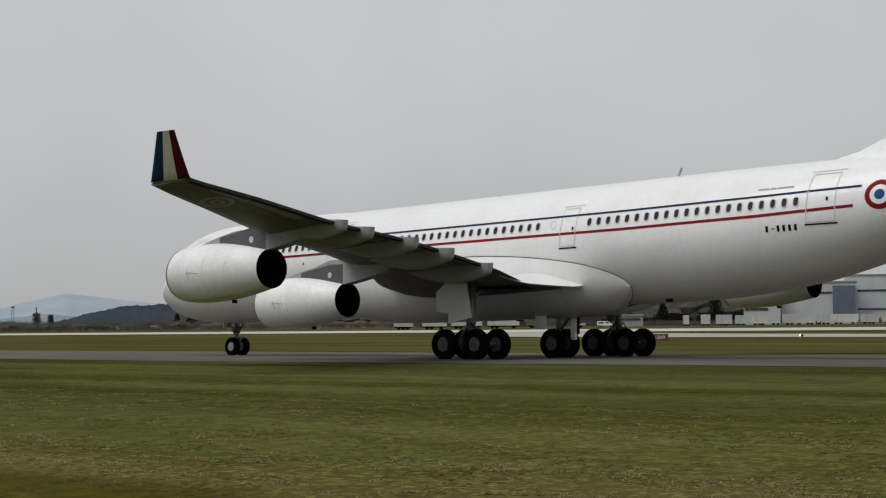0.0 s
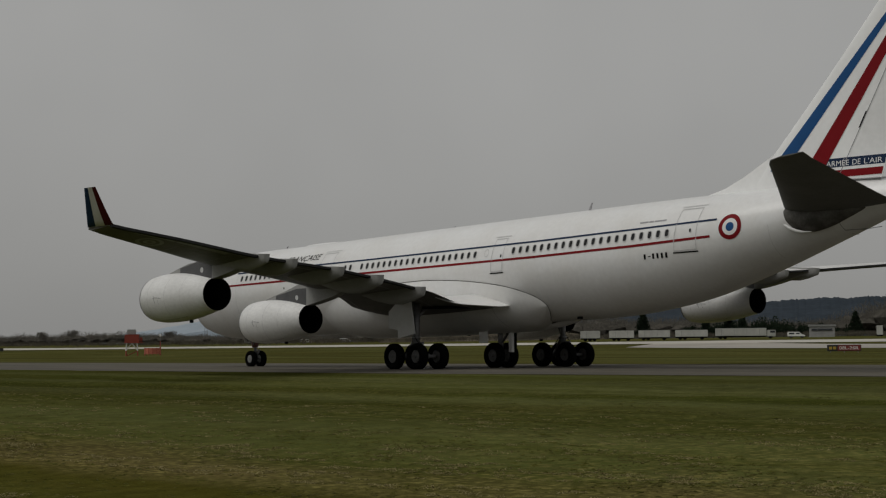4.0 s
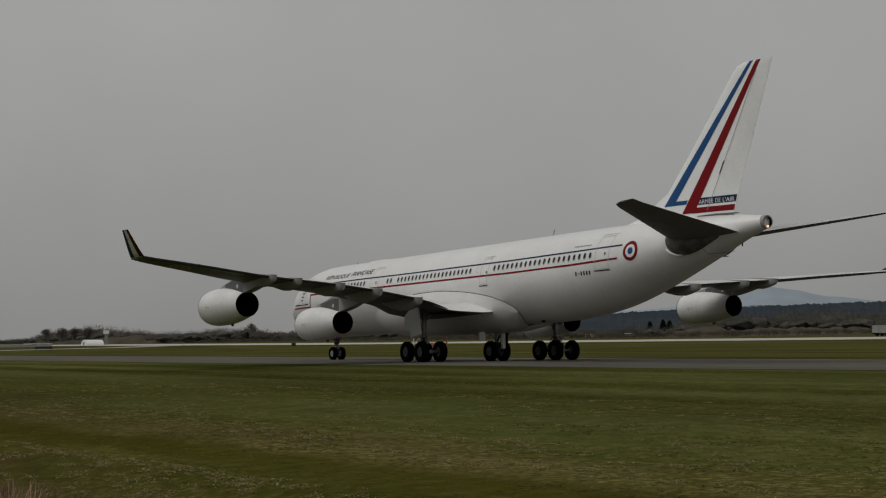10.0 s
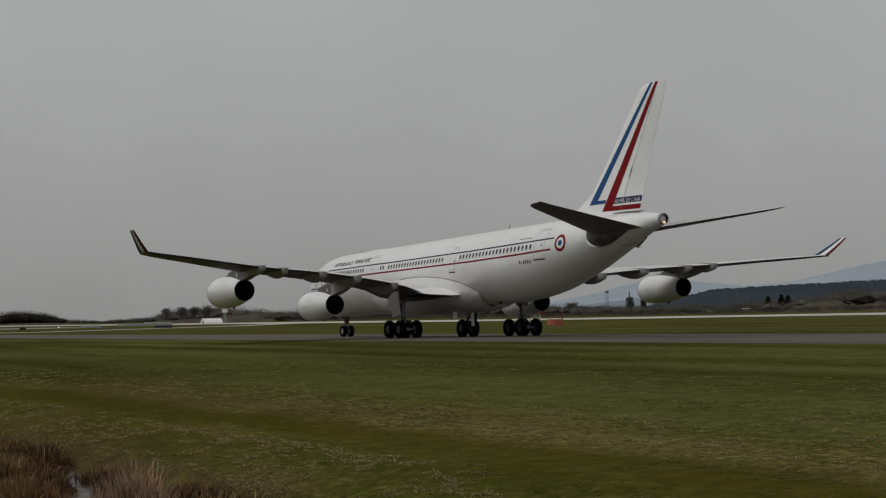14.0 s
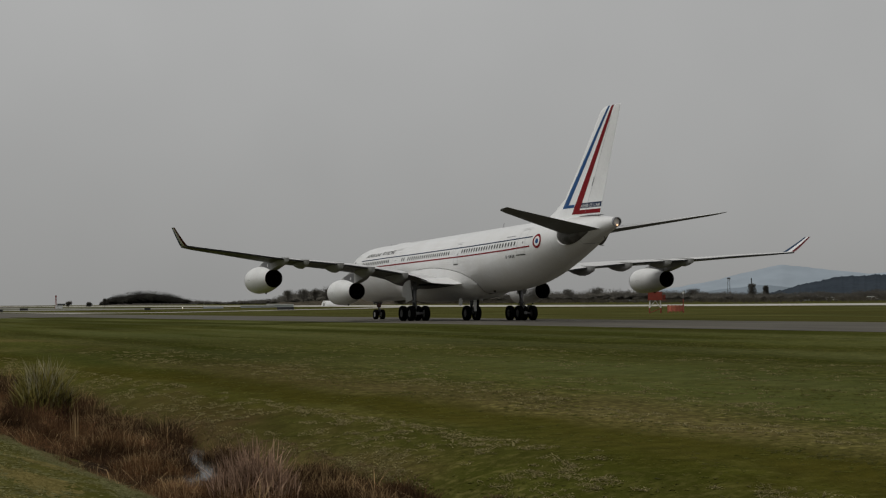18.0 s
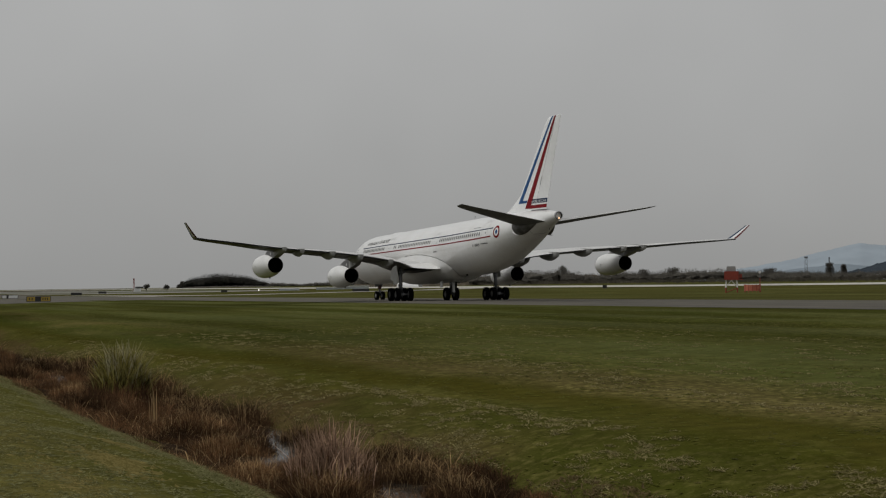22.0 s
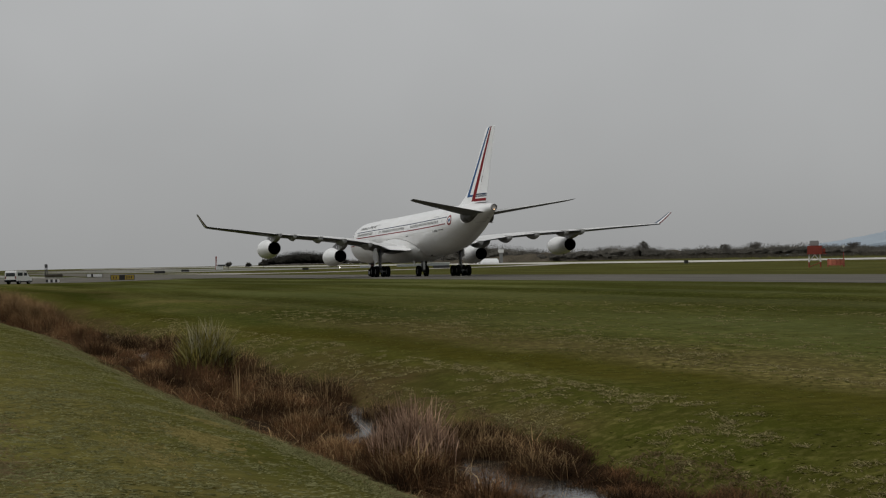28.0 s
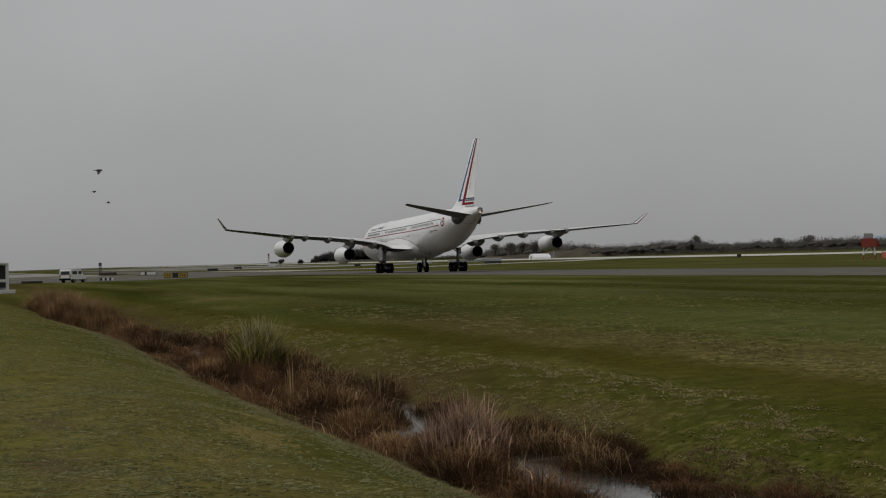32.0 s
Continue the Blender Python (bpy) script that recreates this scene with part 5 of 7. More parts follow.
for i, (az, d, el, w) in enumerate(((63.6, 860, 0.62, 9), (66.25, 880, 0.74, 8), (62.6, 860, 0.66, 10), (59.5, 850, 0.6, 9), (72.7, 890, 0.62, 7), (72.2, 890, 0.66, 7), (71.8, 890, 0.68, 7), (71.35, 890, 0.72, 8), (79.68, 1000, 0.24, 5), (79.05, 1000, 0.22, 4), (78.55, 1060, 0.36, 3))):
    tree("leafless_tree", az, d, el, w, "leafless grey-brown tree behind the runway", 70 + i)


# buildings
def building(name, az0, az1, dist, top_el, wall, label, depth=40, strips=(), extra=()):
    """A flat-roofed shed between two bearings: wall, roof edge, ribs, glazing and doors."""
    a, b = at(az0, dist), at(az1, dist)
    base = min(a.z, b.z) - 0.3
    top = at((az0 + az1) / 2, dist, top_el).z
    w, h = (b - a).length, top - base
    t = tagged(new(name), label, "building")
    t.matrix_basis = Matrix.Translation((a.x, a.y, base)) @ Matrix.Rotation(math.atan2(b.y - a.y, b.x - a.x), 4, "Z")
    part("wall", box((w, depth, h), (w / 2, depth / 2, h / 2)), wall, t)
    part("roof", box((w + 0.6, depth + 0.6, 0.5), (w / 2, depth / 2, h + 0.25)), LIGHT_GREY, t)
    for k in range(int(w / 6)):
        part("wall_rib", box((0.15, 0.12, h), (3 + 6 * k, -0.06, h / 2)), wall, t)
    for el, u0, u1, tall in strips:
        z = at((az0 + az1) / 2, dist, el).z - base
        pane = part("window_strip", box((w * (u1 - u0), 0.2, tall), (w * (u0 + u1) / 2, -0.12, z)), DARK_GLASS, t)
        for k in range(int(w * (u1 - u0) / 3)):
            part("mullion", box((0.1, 0.1, tall), (w * u0 + 1.5 + 3 * k, -0.26, z)), LIGHT_GREY, pane)
    for u0, u1, v0, v1, mat, nm in extra:
        part(nm, box((w * (u1 - u0), 0.3, h * (v1 - v0)), (w * (u0 + u1) / 2, -0.2, h * (v0 + v1) / 2)), mat, t)
    return t


building("hangar", 33.73, 31.4, 560, 1.59, CLADDING, "pale grey metal hangar with a blue door", strips=((1.275, 0.0, 0.68, 0.55),), extra=((0.69, 0.995, 0.1, 0.93, BLUE_CLADDING, "hangar_door"),))
building("hangar", 31.75, 26.0, 600, 1.8, CLADDING, "tall pale grey metal hangar with dark window strips", strips=((1.33, 0.07, 1.0, 0.6), (0.74, 0.07, 1.0, 0.5)), extra=((0.3, 0.36, 0.1, 0.5, DARK_GLASS, "doorway"),))
building("office_block", 34.92, 33.76, 552, 1.21, CLADDING, "low pale blue-grey office block with two window strips", 26, strips=((0.965, 0.04, 0.99, 1.0), (0.765, 0.02, 0.66, 0.8)))
building("site_hut", 38.95, 38.15, 470, 0.57, CANOE, "flat grey site building behind the runway", 10, strips=((0.47, 0.1, 0.9, 0.5),))


def box_trailer(az0, az1, dist, top_el, cab=False, grp="white trailers parked in a row", low=False):
    a, b = at(az0, dist), at(az1, dist)
    w = (a - b).length
    base = at((az0 + az1) / 2, dist)
    h = at((az0 + az1) / 2, dist, top_el).z - base.z
    t = tagged(new("box_trailer"), "white box trailer parked behind the runway" if not cab else "white lorry with a box body parked behind the runway", "trailer", grp)
    t.matrix_basis = Matrix.Translation(base) @ Matrix.Rotation(radians((az0 + az1) / 2), 4, "Z")
    bw = w * (0.84 if cab else 1)
    sill = 0.4 if low else 0.75
    part("box_body", box((bw, 2.5, h - sill), (-(w - bw) / 2, 0, sill + (h - sill) / 2), 0.05), TRAILER_WHITE, t)
    part("chassis", box((bw * 0.96, 1.0, 0.25), (-(w - bw) / 2, 0, 0.62)), BLACK, t)
    for k in range(max(1, int(bw / 3))):
        part("body_rib", box((0.06, 0.04, h - 0.9), (-w / 2 + 1.5 + 3 * k, -1.27, 0.8 + (h - 0.9) / 2)), LIGHT_GREY, t)
    for x in (-w / 2 + 1.2, -w / 2 + 2.3, w / 2 - 1.4) if w > 4 else (-w * 0.25, w * 0.25):
        for y in (-1.0, 1.0):
            part("wheel", tube((x, y - 0.14, 0.48), (x, y + 0.14, 0.48), 0.48, seg=14), RUBBER, t)
    if cab:
        c = part("cab", box((w * 0.14, 2.4, h * 0.62), (w / 2 - w * 0.08, 0, 0.5 + h * 0.31), 0.12), TRAILER_WHITE, t)
        part("cab_window", box((w * 0.08, 2.44, h * 0.2), (w / 2 - w * 0.06, 0, 0.5 + h * 0.46)), DARK_GLASS, c)


for a, b in ((46.25, 45.61), (45.32, 44.52), (44.37, 43.36), (43.19, 42.15)):
    box_trailer(a, b, 430, 0.5)
box_trailer(41.91, 39.98, 430, 0.54, True)
for k, (a, b) in enumerate(((36.86, 36.66), (36.29, 35.99), (35.81, 35.29), (35.2, 34.83), (34.72, 34.15), (34.06, 33.77), (33.7, 33.0), (32.97, 32.72), (32.63, 32.52), (32.47, 32.22), (32.18, 31.33), (31.28, 30.7), (30.62, 30.0), (29.95, 29.3), (29.22, 28.5))):
    box_trailer(a, b, 445, (0.58, 0.6, 0.59, 0.57)[k % 4], low=True)


def van(az, dist, turn, label, length=5.4, low=False, high=2.25):
    """A white panel van with a bumper, windows, wheels and lamps."""
    t = tagged(new("van" if not low else "car"), label, "van" if not low else "car")
    t.matrix_basis = facing(az, dist) @ Matrix.Rotation(radians(turn), 4, "Z")
    h = high if not low else 1.5
    prof = [(-length / 2, 0.45), (-length / 2, h * 0.8), (-length / 2 + 0.12, h), (length * 0.16, h), (length * 0.3, h * 0.62), (length / 2 - 0.1, h * 0.5), (length / 2, 0.42)]
    bm = bmesh.new()
    f = bm.faces.new([bm.verts.new((x, -0.97, z)) for x, z in prof])
    r = bmesh.ops.extrude_face_region(bm, geom=[f])
    bmesh.ops.translate(bm, vec=(0, 1.94, 0), verts=[v for v in r["geom"] if isinstance(v, bmesh.types.BMVert)])
    bmesh.ops.bevel(bm, geom=list(bm.edges), offset=0.07, segments=2, affect="EDGES")
    bmesh.ops.recalc_face_normals(bm, faces=bm.faces)
    part("body", bm, WHITE, t)
    for y in (-0.98, 0.98):
        part("side_window", box((length * 0.3, 0.03, h * 0.24), (-length * 0.26, y, h * 0.74), 0.01), DARK_GLASS, t)
        part("side_window", box((length * 0.2, 0.03, h * 0.22), (length * 0.08, y, h * 0.74), 0.01), DARK_GLASS, t)
        for x in (-length * 0.3, length * 0.31):
            w_ = part("wheel", tube((x, y * 0.86 - 0.12, 0.36), (x, y * 0.86 + 0.12, 0.36), 0.36, seg=18), RUBBER, t)
            part("hub", tube((x, y * 0.86 - 0.13, 0.36), (x, y * 0.86 + 0.13, 0.36), 0.18, seg=12), STEEL, w_)
        part("tail_lamp", box((0.04, 0.16, 0.4), (-length / 2 - 0.01, y * 0.84, h * 0.5)), SIGN_RED, t)
    part("rear_window", box((0.03, 1.5, h * 0.26), (-length / 2 - 0.01, 0, h * 0.72), 0.01), DARK_GLASS, t)
    part("windscreen", box((0.03, 1.6, h * 0.34), (length * 0.235, 0, h * 0.81)), DARK_GLASS, t)
    part("bumper", box((0.16, 1.9, 0.3), (-length / 2 - 0.04, 0, 0.5), 0.04), BLACK, t)
    part("bumper", box((0.16, 1.9, 0.3), (length / 2 + 0.02, 0, 0.45), 0.04), BLACK, t)


van(86.32, 262, 58, "white panel van with dark windows standing on the service road", 4.2, high=1.95)
van(39.35, 425, 0, "small white car parked among the trailers", 4.2, True)
van(55.15, 640, 0, "white car far off beside the airfield road", 4.4, True)
van(53.9, 660, 0, "white car far off beside the airfield road", 4.4, True)

# service road that meets the taxiway in the west, and a turn-off to the runway
sheet("service_road", ((-430, -140), (-268, -14.9)), ASPHALT, 0.014, "grey asphalt service road crossing to the taxiway", "road", 20)
tv, tf = [], []
for i in range(15):
    y = 20 + 158 * (i / 14) ** 1.3
    mid, half = interp(y, ((20, -535, 85), (32, -528, 40), (50, -528, 15), (80, -545, 11), (120, -580, 11), (178, -622, 14)))
    for j in range(5):
        x = mid + half * (j / 2 - 1)
        tv.append((x, y, far_rise(x, y) + 0.05))
for i in range(14):
    for j in range(4):
        k = i * 5 + j
        tf.append((k, k + 1, k + 6, k + 5))
tagged(put("turn_off", mesh("turn_off", tv, tf, EXIT)), "worn grey concrete turn-off between taxiway and runway", "taxiway", kind="structure")
ev, ef = [], []
for i in range(25):
    x = -250 + 1050 * (i / 24) ** 1.3
    near, = interp(x, ((-250, 187.6), (-234, 180), (-205, 142), (-156, 122), (0, 108), (800, 100)))
    far, = interp(x, ((-250, 188), (-210, 180), (-185, 165), (-120, 146), (0, 141), (800, 135)))
    for j in range(4):
        y = near + (far - near) * j / 3
        ev.append((x, y, far_rise(x, y) + 0.06))
for i in range(24):
    for j in range(3):
        k = i * 4 + j
        ef.append((k, k + 4, k + 5, k + 1))
tagged(put("exit_lane", mesh("exit_lane", ev, ef, EXIT)), "worn grey concrete exit lane leaving the runway", "taxiway", kind="structure")


sheet("apron", ((-1300, -230), (-428, -21)), LANE, 0.02, "broad worn concrete apron in the west", "apron", 20)
sheet("apron", ((-1500, 24), (-760, 150)), LANE, 0.03, "distant worn concrete apron beyond the exit", "apron", 20)
for k, (x0, x1, y0, y1) in enumerate(((-560, -500, -120, -30), (-760, -640, -230, -60), (-1100, -900, -230, -25), (-470, -440, -60, -22), (-1000, -860, 24, 150), (-1300, -1150, 24, 150))):
    sheet("grass_island", ((x0, y0), (x1, y1)), GRASS, 0.06, "mown grass island between paved lanes", "grass", 20)


# signs
def sign(az0, az1, dist, height, panels, label, grp="", lift=0.15):
    """A low airfield sign: legs, casing and panels from left to right."""
    w = dist * radians(az0 - az1)
    t = tagged(new("airfield_sign"), label, "sign", grp)
    t.matrix_basis = facing((az0 + az1) / 2, dist)
    part("casing", box((w, 0.25, height), (0, 0, lift + height / 2), 0.03), SIGN_BLACK, t)
    x = -w / 2 + 0.06
    for share, mat in panels:
        pw = (w - 0.12) * share
        part("panel", box((pw - 0.04, 0.04, height - 0.14), (x + pw / 2, -0.14, lift + height / 2), 0.01), mat, t)
        x += pw
    for k in range(3):
        part("leg", tube((-w * 0.4 + w * 0.4 * k, 0, -0.4), (-w * 0.4 + w * 0.4 * k, 0, lift + 0.05), 0.04, seg=8), STEEL, t)
    return t, w


s, w = sign(38.4, 37.34, 190, 0.68, ((0.3, SIGN_BLACK), (0.7, SIGN_RED)), "red runway sign with white characters on the grass")
lettering("characters", "08L-26R", WHITE, 0.34, w * 0.56, lambda u, v: Vector((-w * 0.5 + w * 0.36 + u, -0.168, 0.32 + v)), s, "white characters")
for k in range(2):
    part("unread_bar", box((0.3, 0.02, 0.3), (-w * 0.5 + 0.35 + 0.42 * k, -0.17, 0.49)), YELLOW, s)
s, w = sign(83.45, 82.69, 275, 0.8, ((0.36, YELLOW), (0.24, SIGN_BLACK), (0.4, YELLOW)), "yellow and black taxiway sign on the grass verge")
for x in (-1.35, -0.95, 0.65, 1.0, 1.35):
    part("unread_bar", box((0.14, 0.02, 0.36), (x, -0.17, 0.55)), SIGN_BLACK, s)
s, w = sign(84.2, 83.7, 400, 0.75, ((0.28, WHITE), (0.12, SIGN_BLACK), (0.6, WHITE)), "white airfield sign beside the taxiway")
for az0, az1, d in ((82.06, 81.72, 620), (73.05, 72.5, 600), (81.2, 80.95, 800), (64.9, 64.76, 520), (77.3, 77.1, 700)):
    sign(az0, az1, d, 0.9 if d > 400 else 0.6, ((1.0, SIGN_BLACK),), "plain black back of a low airfield sign", "signs along the runway")
s, w = sign(85.5, 84.95, 460, 0.8, ((1.0, EARTH),), "brown weathered airfield sign beside the road")


def lamp(az, dist, mat, label, h=0.5):
    t = tagged(new("runway_light"), label, "light", "lights along the runway")
    small = dist < 400
    if small:
        part("lamp_casing", box((0.3, 0.3, 0.32), (0.18, 0, h + 0.02), 0.05), SIGN_BLACK, t)
    t.matrix_basis = facing(az, dist)
    part("stem", tube((0, 0, -0.2), (0, 0, h), 0.05, seg=8), YELLOW, t)
    bm = bmesh.new()
    bmesh.ops.create_icosphere(bm, subdivisions=2, radius=0.1 if small else 0.13, matrix=Matrix.Translation((-0.06 if small else 0, -0.1 if small else 0, h + (0.04 if small else 0.12))))
    part("globe", bm, mat, t, "", True)


lamp(33.14, 215, LAMP_AMBER, "lit amber runway light on a short stem", 0.25)
lamp(72.68, 600, LAMP_WHITE, "lit white runway light on a short stem", 0.7)
lamp(76.09, 700, LAMP_WHITE, "lit white runway light on a short stem", 0.7)


# red and white equipment tower with its fenced drum
t = tagged(new("equipment_tower"), "orange and white airfield equipment cabin on braced legs", "tower")
t.matrix_basis = facing(60.76, 300)
for x in (-0.95, 0.95):
    for y in (-0.95, 0.95):
        leg = part("leg", tube((x, y, -0.3), (x, y, 0.85), 0.11, seg=8), ORANGE, t, "orange lower leg")
        part("upper_leg", tube((x, y, 0.85), (x * 0.9, y * 0.9, 2.2), 0.11, seg=8), WHITE, leg, "white upper leg")
for y in (-0.95, 0.95):
    part("brace", tube((-0.95, y, 0.9), (0, y, 2.1), 0.07, seg=8), WHITE, t)
    part("brace", tube((0.95, y, 0.9), (0, y, 2.1), 0.07, seg=8), WHITE, t)
    part("brace", tube((-0.95, y, 0.0), (0.95, y, 0.8), 0.06, seg=8), ORANGE, t)
cabin = part("cabin", box((2.4, 2.4, 1.35), (0, 0, 2.9), 0.05), ORANGE, t, "orange equipment cabin")
part("catwalk", box((3.2, 2.6, 0.1), (0.3, 0, 2.2)), ORANGE, t)
part("top_box", box((1.5, 1.5, 0.85), (-0.05, 0, 4.0), 0.08), FAIRING_GREY, t, "grey box on the roof")
for k in range(5):
    part("cabin_rib", box((0.06, 0.05, 1.3), (-1.0 + 0.5 * k, -1.22, 2.9)), ORANGE, cabin)
part("side_box", box((0.5, 0.5, 0.7), (1.5, 0, 2.75), 0.03), ORANGE, t)
t = tagged(new("mesh_enclosure"), "low round enclosure of orange plastic netting on posts", "fence")
t.matrix_basis = facing(60.1, 298)
NET = material("orange_netting", (0.4, 0.12, 0.07), 0.8, scale=3, vary=0.2)
for k in range(12):
    a = 2 * math.pi * k / 12
    b = 2 * math.pi * (k + 1) / 12
    pa, pb = Vector((1.35 * math.cos(a), 1.35 * math.sin(a), 0)), Vector((1.35 * math.cos(b), 1.35 * math.sin(b), 0))
    part("post", tube(tuple(pa + Vector((0, 0, -0.2))), tuple(pa + Vector((0, 0, 1.35))), 0.05, seg=6), ORANGE, t)
    m = (pa + pb) / 2
    bm = box(((pb - pa).length, 0.04, 1.0), (0, 0, 0))
    bmesh.ops.transform(bm, matrix=Matrix.Translation((m.x, m.y, 0.75)) @ Matrix.Rotation(math.atan2((pb - pa).y, (pb - pa).x), 4, "Z"), verts=bm.verts)
    part("net_panel", bm, NET, t)
t = tagged(new("lamp_post"), "white lamp on a thin orange post beside the tower", "lamp")
t.matrix_basis = facing(59.86, 300)
part("post", tube((0, 0, -0.3), (0, 0, 2.4), 0.07, seg=8), ORANGE, t)
part("upper_post", tube((0, 0, 2.4), (0, 0, 3.2), 0.06, seg=8), STEEL, t)
part("lamp_head", box((0.4, 0.4, 0.45), (0, 0, 3.35), 0.1), WHITE, t)


# masts and sheds in the distance
def mast(az, dist, top_el, width, label, mat):
    t = tagged(new("lattice_mast"), label, "mast")
    t.matrix_basis = facing(az, dist)
    h = at(az, dist, top_el).z - at(az, dist).z
    for x in (-width / 2, width / 2):
        for y in (-width / 2, width / 2):
            part("leg", tube((x, y, -0.5), (x * 0.6, y * 0.6, h), 0.14, seg=5), mat, t)
    n = int(h / 3)
    for k in range(n):
        z0, z1 = h * k / n, h * (k + 1) / n
        s = -1 if k % 2 else 1
        part("brace", tube((-s * width * 0.45, -width * 0.45, z0), (s * width * 0.45, -width * 0.45, z1), 0.1, seg=5), mat, t)
    part("head", box((width * 1.1, width * 1.1, 1.2), (0, 0, h), 0.1), mat, t)


mast(58.4, 1300, 0.93, 2.2, "dark lattice mast above the trees", MID_GREY)
mast(80.08, 1000, 0.42, 0.8, "thin red and white mast on the horizon", ORANGE)
mast(57.68, 930, 0.9, 0.5, "thin pole rising behind a poplar", MID_GREY)
mast(85.46, 600, 0.22, 0.9, "short dark beacon tower beyond the road", MID_GREY)
t = tagged(new("beacon_hut"), "small white hut at the foot of a mast", "hut")
t.matrix_basis = facing(79.98, 990)
part("body", box((4, 3, 2.2), (0, 0, 1.1)), WHITE, t)
part("roof", box((4.4, 3.4, 0.9), (1.2, 0, 2.4), 0.1), MID_GREY, t)
t = tagged(new("round_roof_shed"), "white round-roofed shed before leafless trees", "shed")
t.matrix_basis = facing(71.24, 800) @ Matrix.Translation((-4, 0, 0)) @ Matrix.Rotation(radians(-75), 4, "Z")
rings = [[(4.6 * math.cos(a), y, 2.6 * math.sin(a) - 0.2) for a in steps(0, math.pi, 14)] for y in (0, 8)]
put("roof", mesh("roof", *loft(rings, closed=False, cap=(True, True)), WHITE), t)
part("end_door", box((3, 0.1, 1.4), (0, -0.05, 0.6)), LIGHT_GREY, t)
t = tagged(new("water_tower"), "small white tower beside the shed", "tower")
t.matrix_basis = facing(70.82, 805)
part("shaft", box((1.6, 1.6, 5.0), (0, 0, 2.5), 0.1), LIGHT_GREY, t)
part("head", box((2.6, 2.6, 1.6), (0, 0, 5.6), 0.2), WHITE, t)
for az, w, h in ((73.9, 9, 0.9), (73.4, 7, 0.8), (72.95, 12, 1.1), (75.1, 9, 0.8), (55.9, 8, 2.0), (52.35, 9, 2.4), (51.9, 6, 1.5)):
    t = tagged(new("far_shed"), "low pale shed far off at the airfield's edge", "shed", "sheds at the airfield's edge")
    t.matrix_basis = facing(az, 800 if az > 60 else 720)
    part("body", box((w, 6, h), (0, 0, h / 2)), CLADDING, t)
    part("roof", box((w + 0.5, 6.5, 0.3), (0, 0, h + 0.15)), WHITE, t)

# striped barricade and white service unit near the road
t = tagged(new("barricade"), "low black and white striped barricade on the road", "barrier")
t.matrix_basis = facing(85.26, 290)
for k in range(6):
    part("stripe_block", box((0.36, 0.4, 0.42), (-0.9 + 0.36 * k, 0, 0.24), 0.02), WHITE if k % 2 else SIGN_BLACK, t)
t = tagged(new("barricade"), "low dark kerb block beside the road", "barrier")
t.matrix_basis = facing(87.6, 262)
part("block", box((3.0, 0.4, 0.35), (0, 0, 0.17), 0.03), SIGN_BLACK, t)
t = tagged(new("service_unit"), "white steel service unit with open bays on a skid", "equipment")
t.matrix_basis = facing(89.05, 140)
UNIT_WHITE = material("unit_white", (0.55, 0.55, 0.53), 0.5, scale=2, vary=0.12)
part("skid", box((4.4, 2.2, 0.28), (0.1, 0, 0.14), 0.03), UNIT_WHITE, t)
part("roof", box((3.6, 2.0, 0.16), (0, 0, 2.3), 0.04), UNIT_WHITE, t)
part("back_wall", box((3.4, 0.08, 2.0), (0, 0.9, 1.25)), UNIT_WHITE, t)
for x in (-1.68, -0.56, 0.56, 1.68):
    part("post", box((0.24, 0.24, 2.0), (x, -0.85, 1.25), 0.02), UNIT_WHITE, t)
part("mid_rail", box((3.5, 0.16, 0.22), (0, -0.85, 1.0), 0.02), UNIT_WHITE, t)
# black sheet before the back wall, painting the shade in the bays
part("dark_bay", box((3.2, 0.06, 1.7), (0, 0.4, 1.3)), SIGN_BLACK, t)

# birds
BIRD_ROWS = ((31.5, 87.28, 3.25, 32.0, 85.44, 3.23, 95), (31.5, 86.43, 2.62, 32.0, 85.6, 2.56, 170), (31.5, 85.9, 2.16, 32.0, 85.16, 2.19, 180))
FEATHER = material("dark_feathers", (0.02, 0.02, 0.022), 0.8, scale=10, vary=0.2)
birds = []
for k in range(3):
    bird = tagged(new("bird"), "small dark bird flying over the airfield", "bird", "birds in flight")
    prof = [(-0.2, 0.012), (-0.12, 0.04), (0.0, 0.06), (0.1, 0.05), (0.16, 0.035), (0.2, 0.01)]
    rings = [[(x, r * math.cos(2 * math.pi * j / 8), r * math.sin(2 * math.pi * j / 8)) for j in range(8)] for x, r in prof]
    put("body", mesh("body", *loft(rings), FEATHER, True), bird)
    part("tail", box((0.14, 0.1, 0.015), (-0.24, 0, 0)), FEATHER, bird)
    for s in (-1, 1):
        rings = [[(0.1, 0, 0.015), (-0.08, 0, 0.01), (-0.08, 0, -0.01), (0.1, 0, -0.015)], [(0.08, s * 0.2, 0.012), (-0.09, s * 0.2, 0.008), (-0.09, s * 0.2, -0.008), (0.08, s * 0.2, -0.012)], [(-0.02, s * 0.36, 0.005), (-0.07, s * 0.36, 0.004), (-0.07, s * 0.36, -0.004), (-0.02, s * 0.36, -0.005)]]
        wing_part = put("wing", mesh("wing", *loft(rings), FEATHER), bird)
        birds.append((bird, wing_part, s, k))


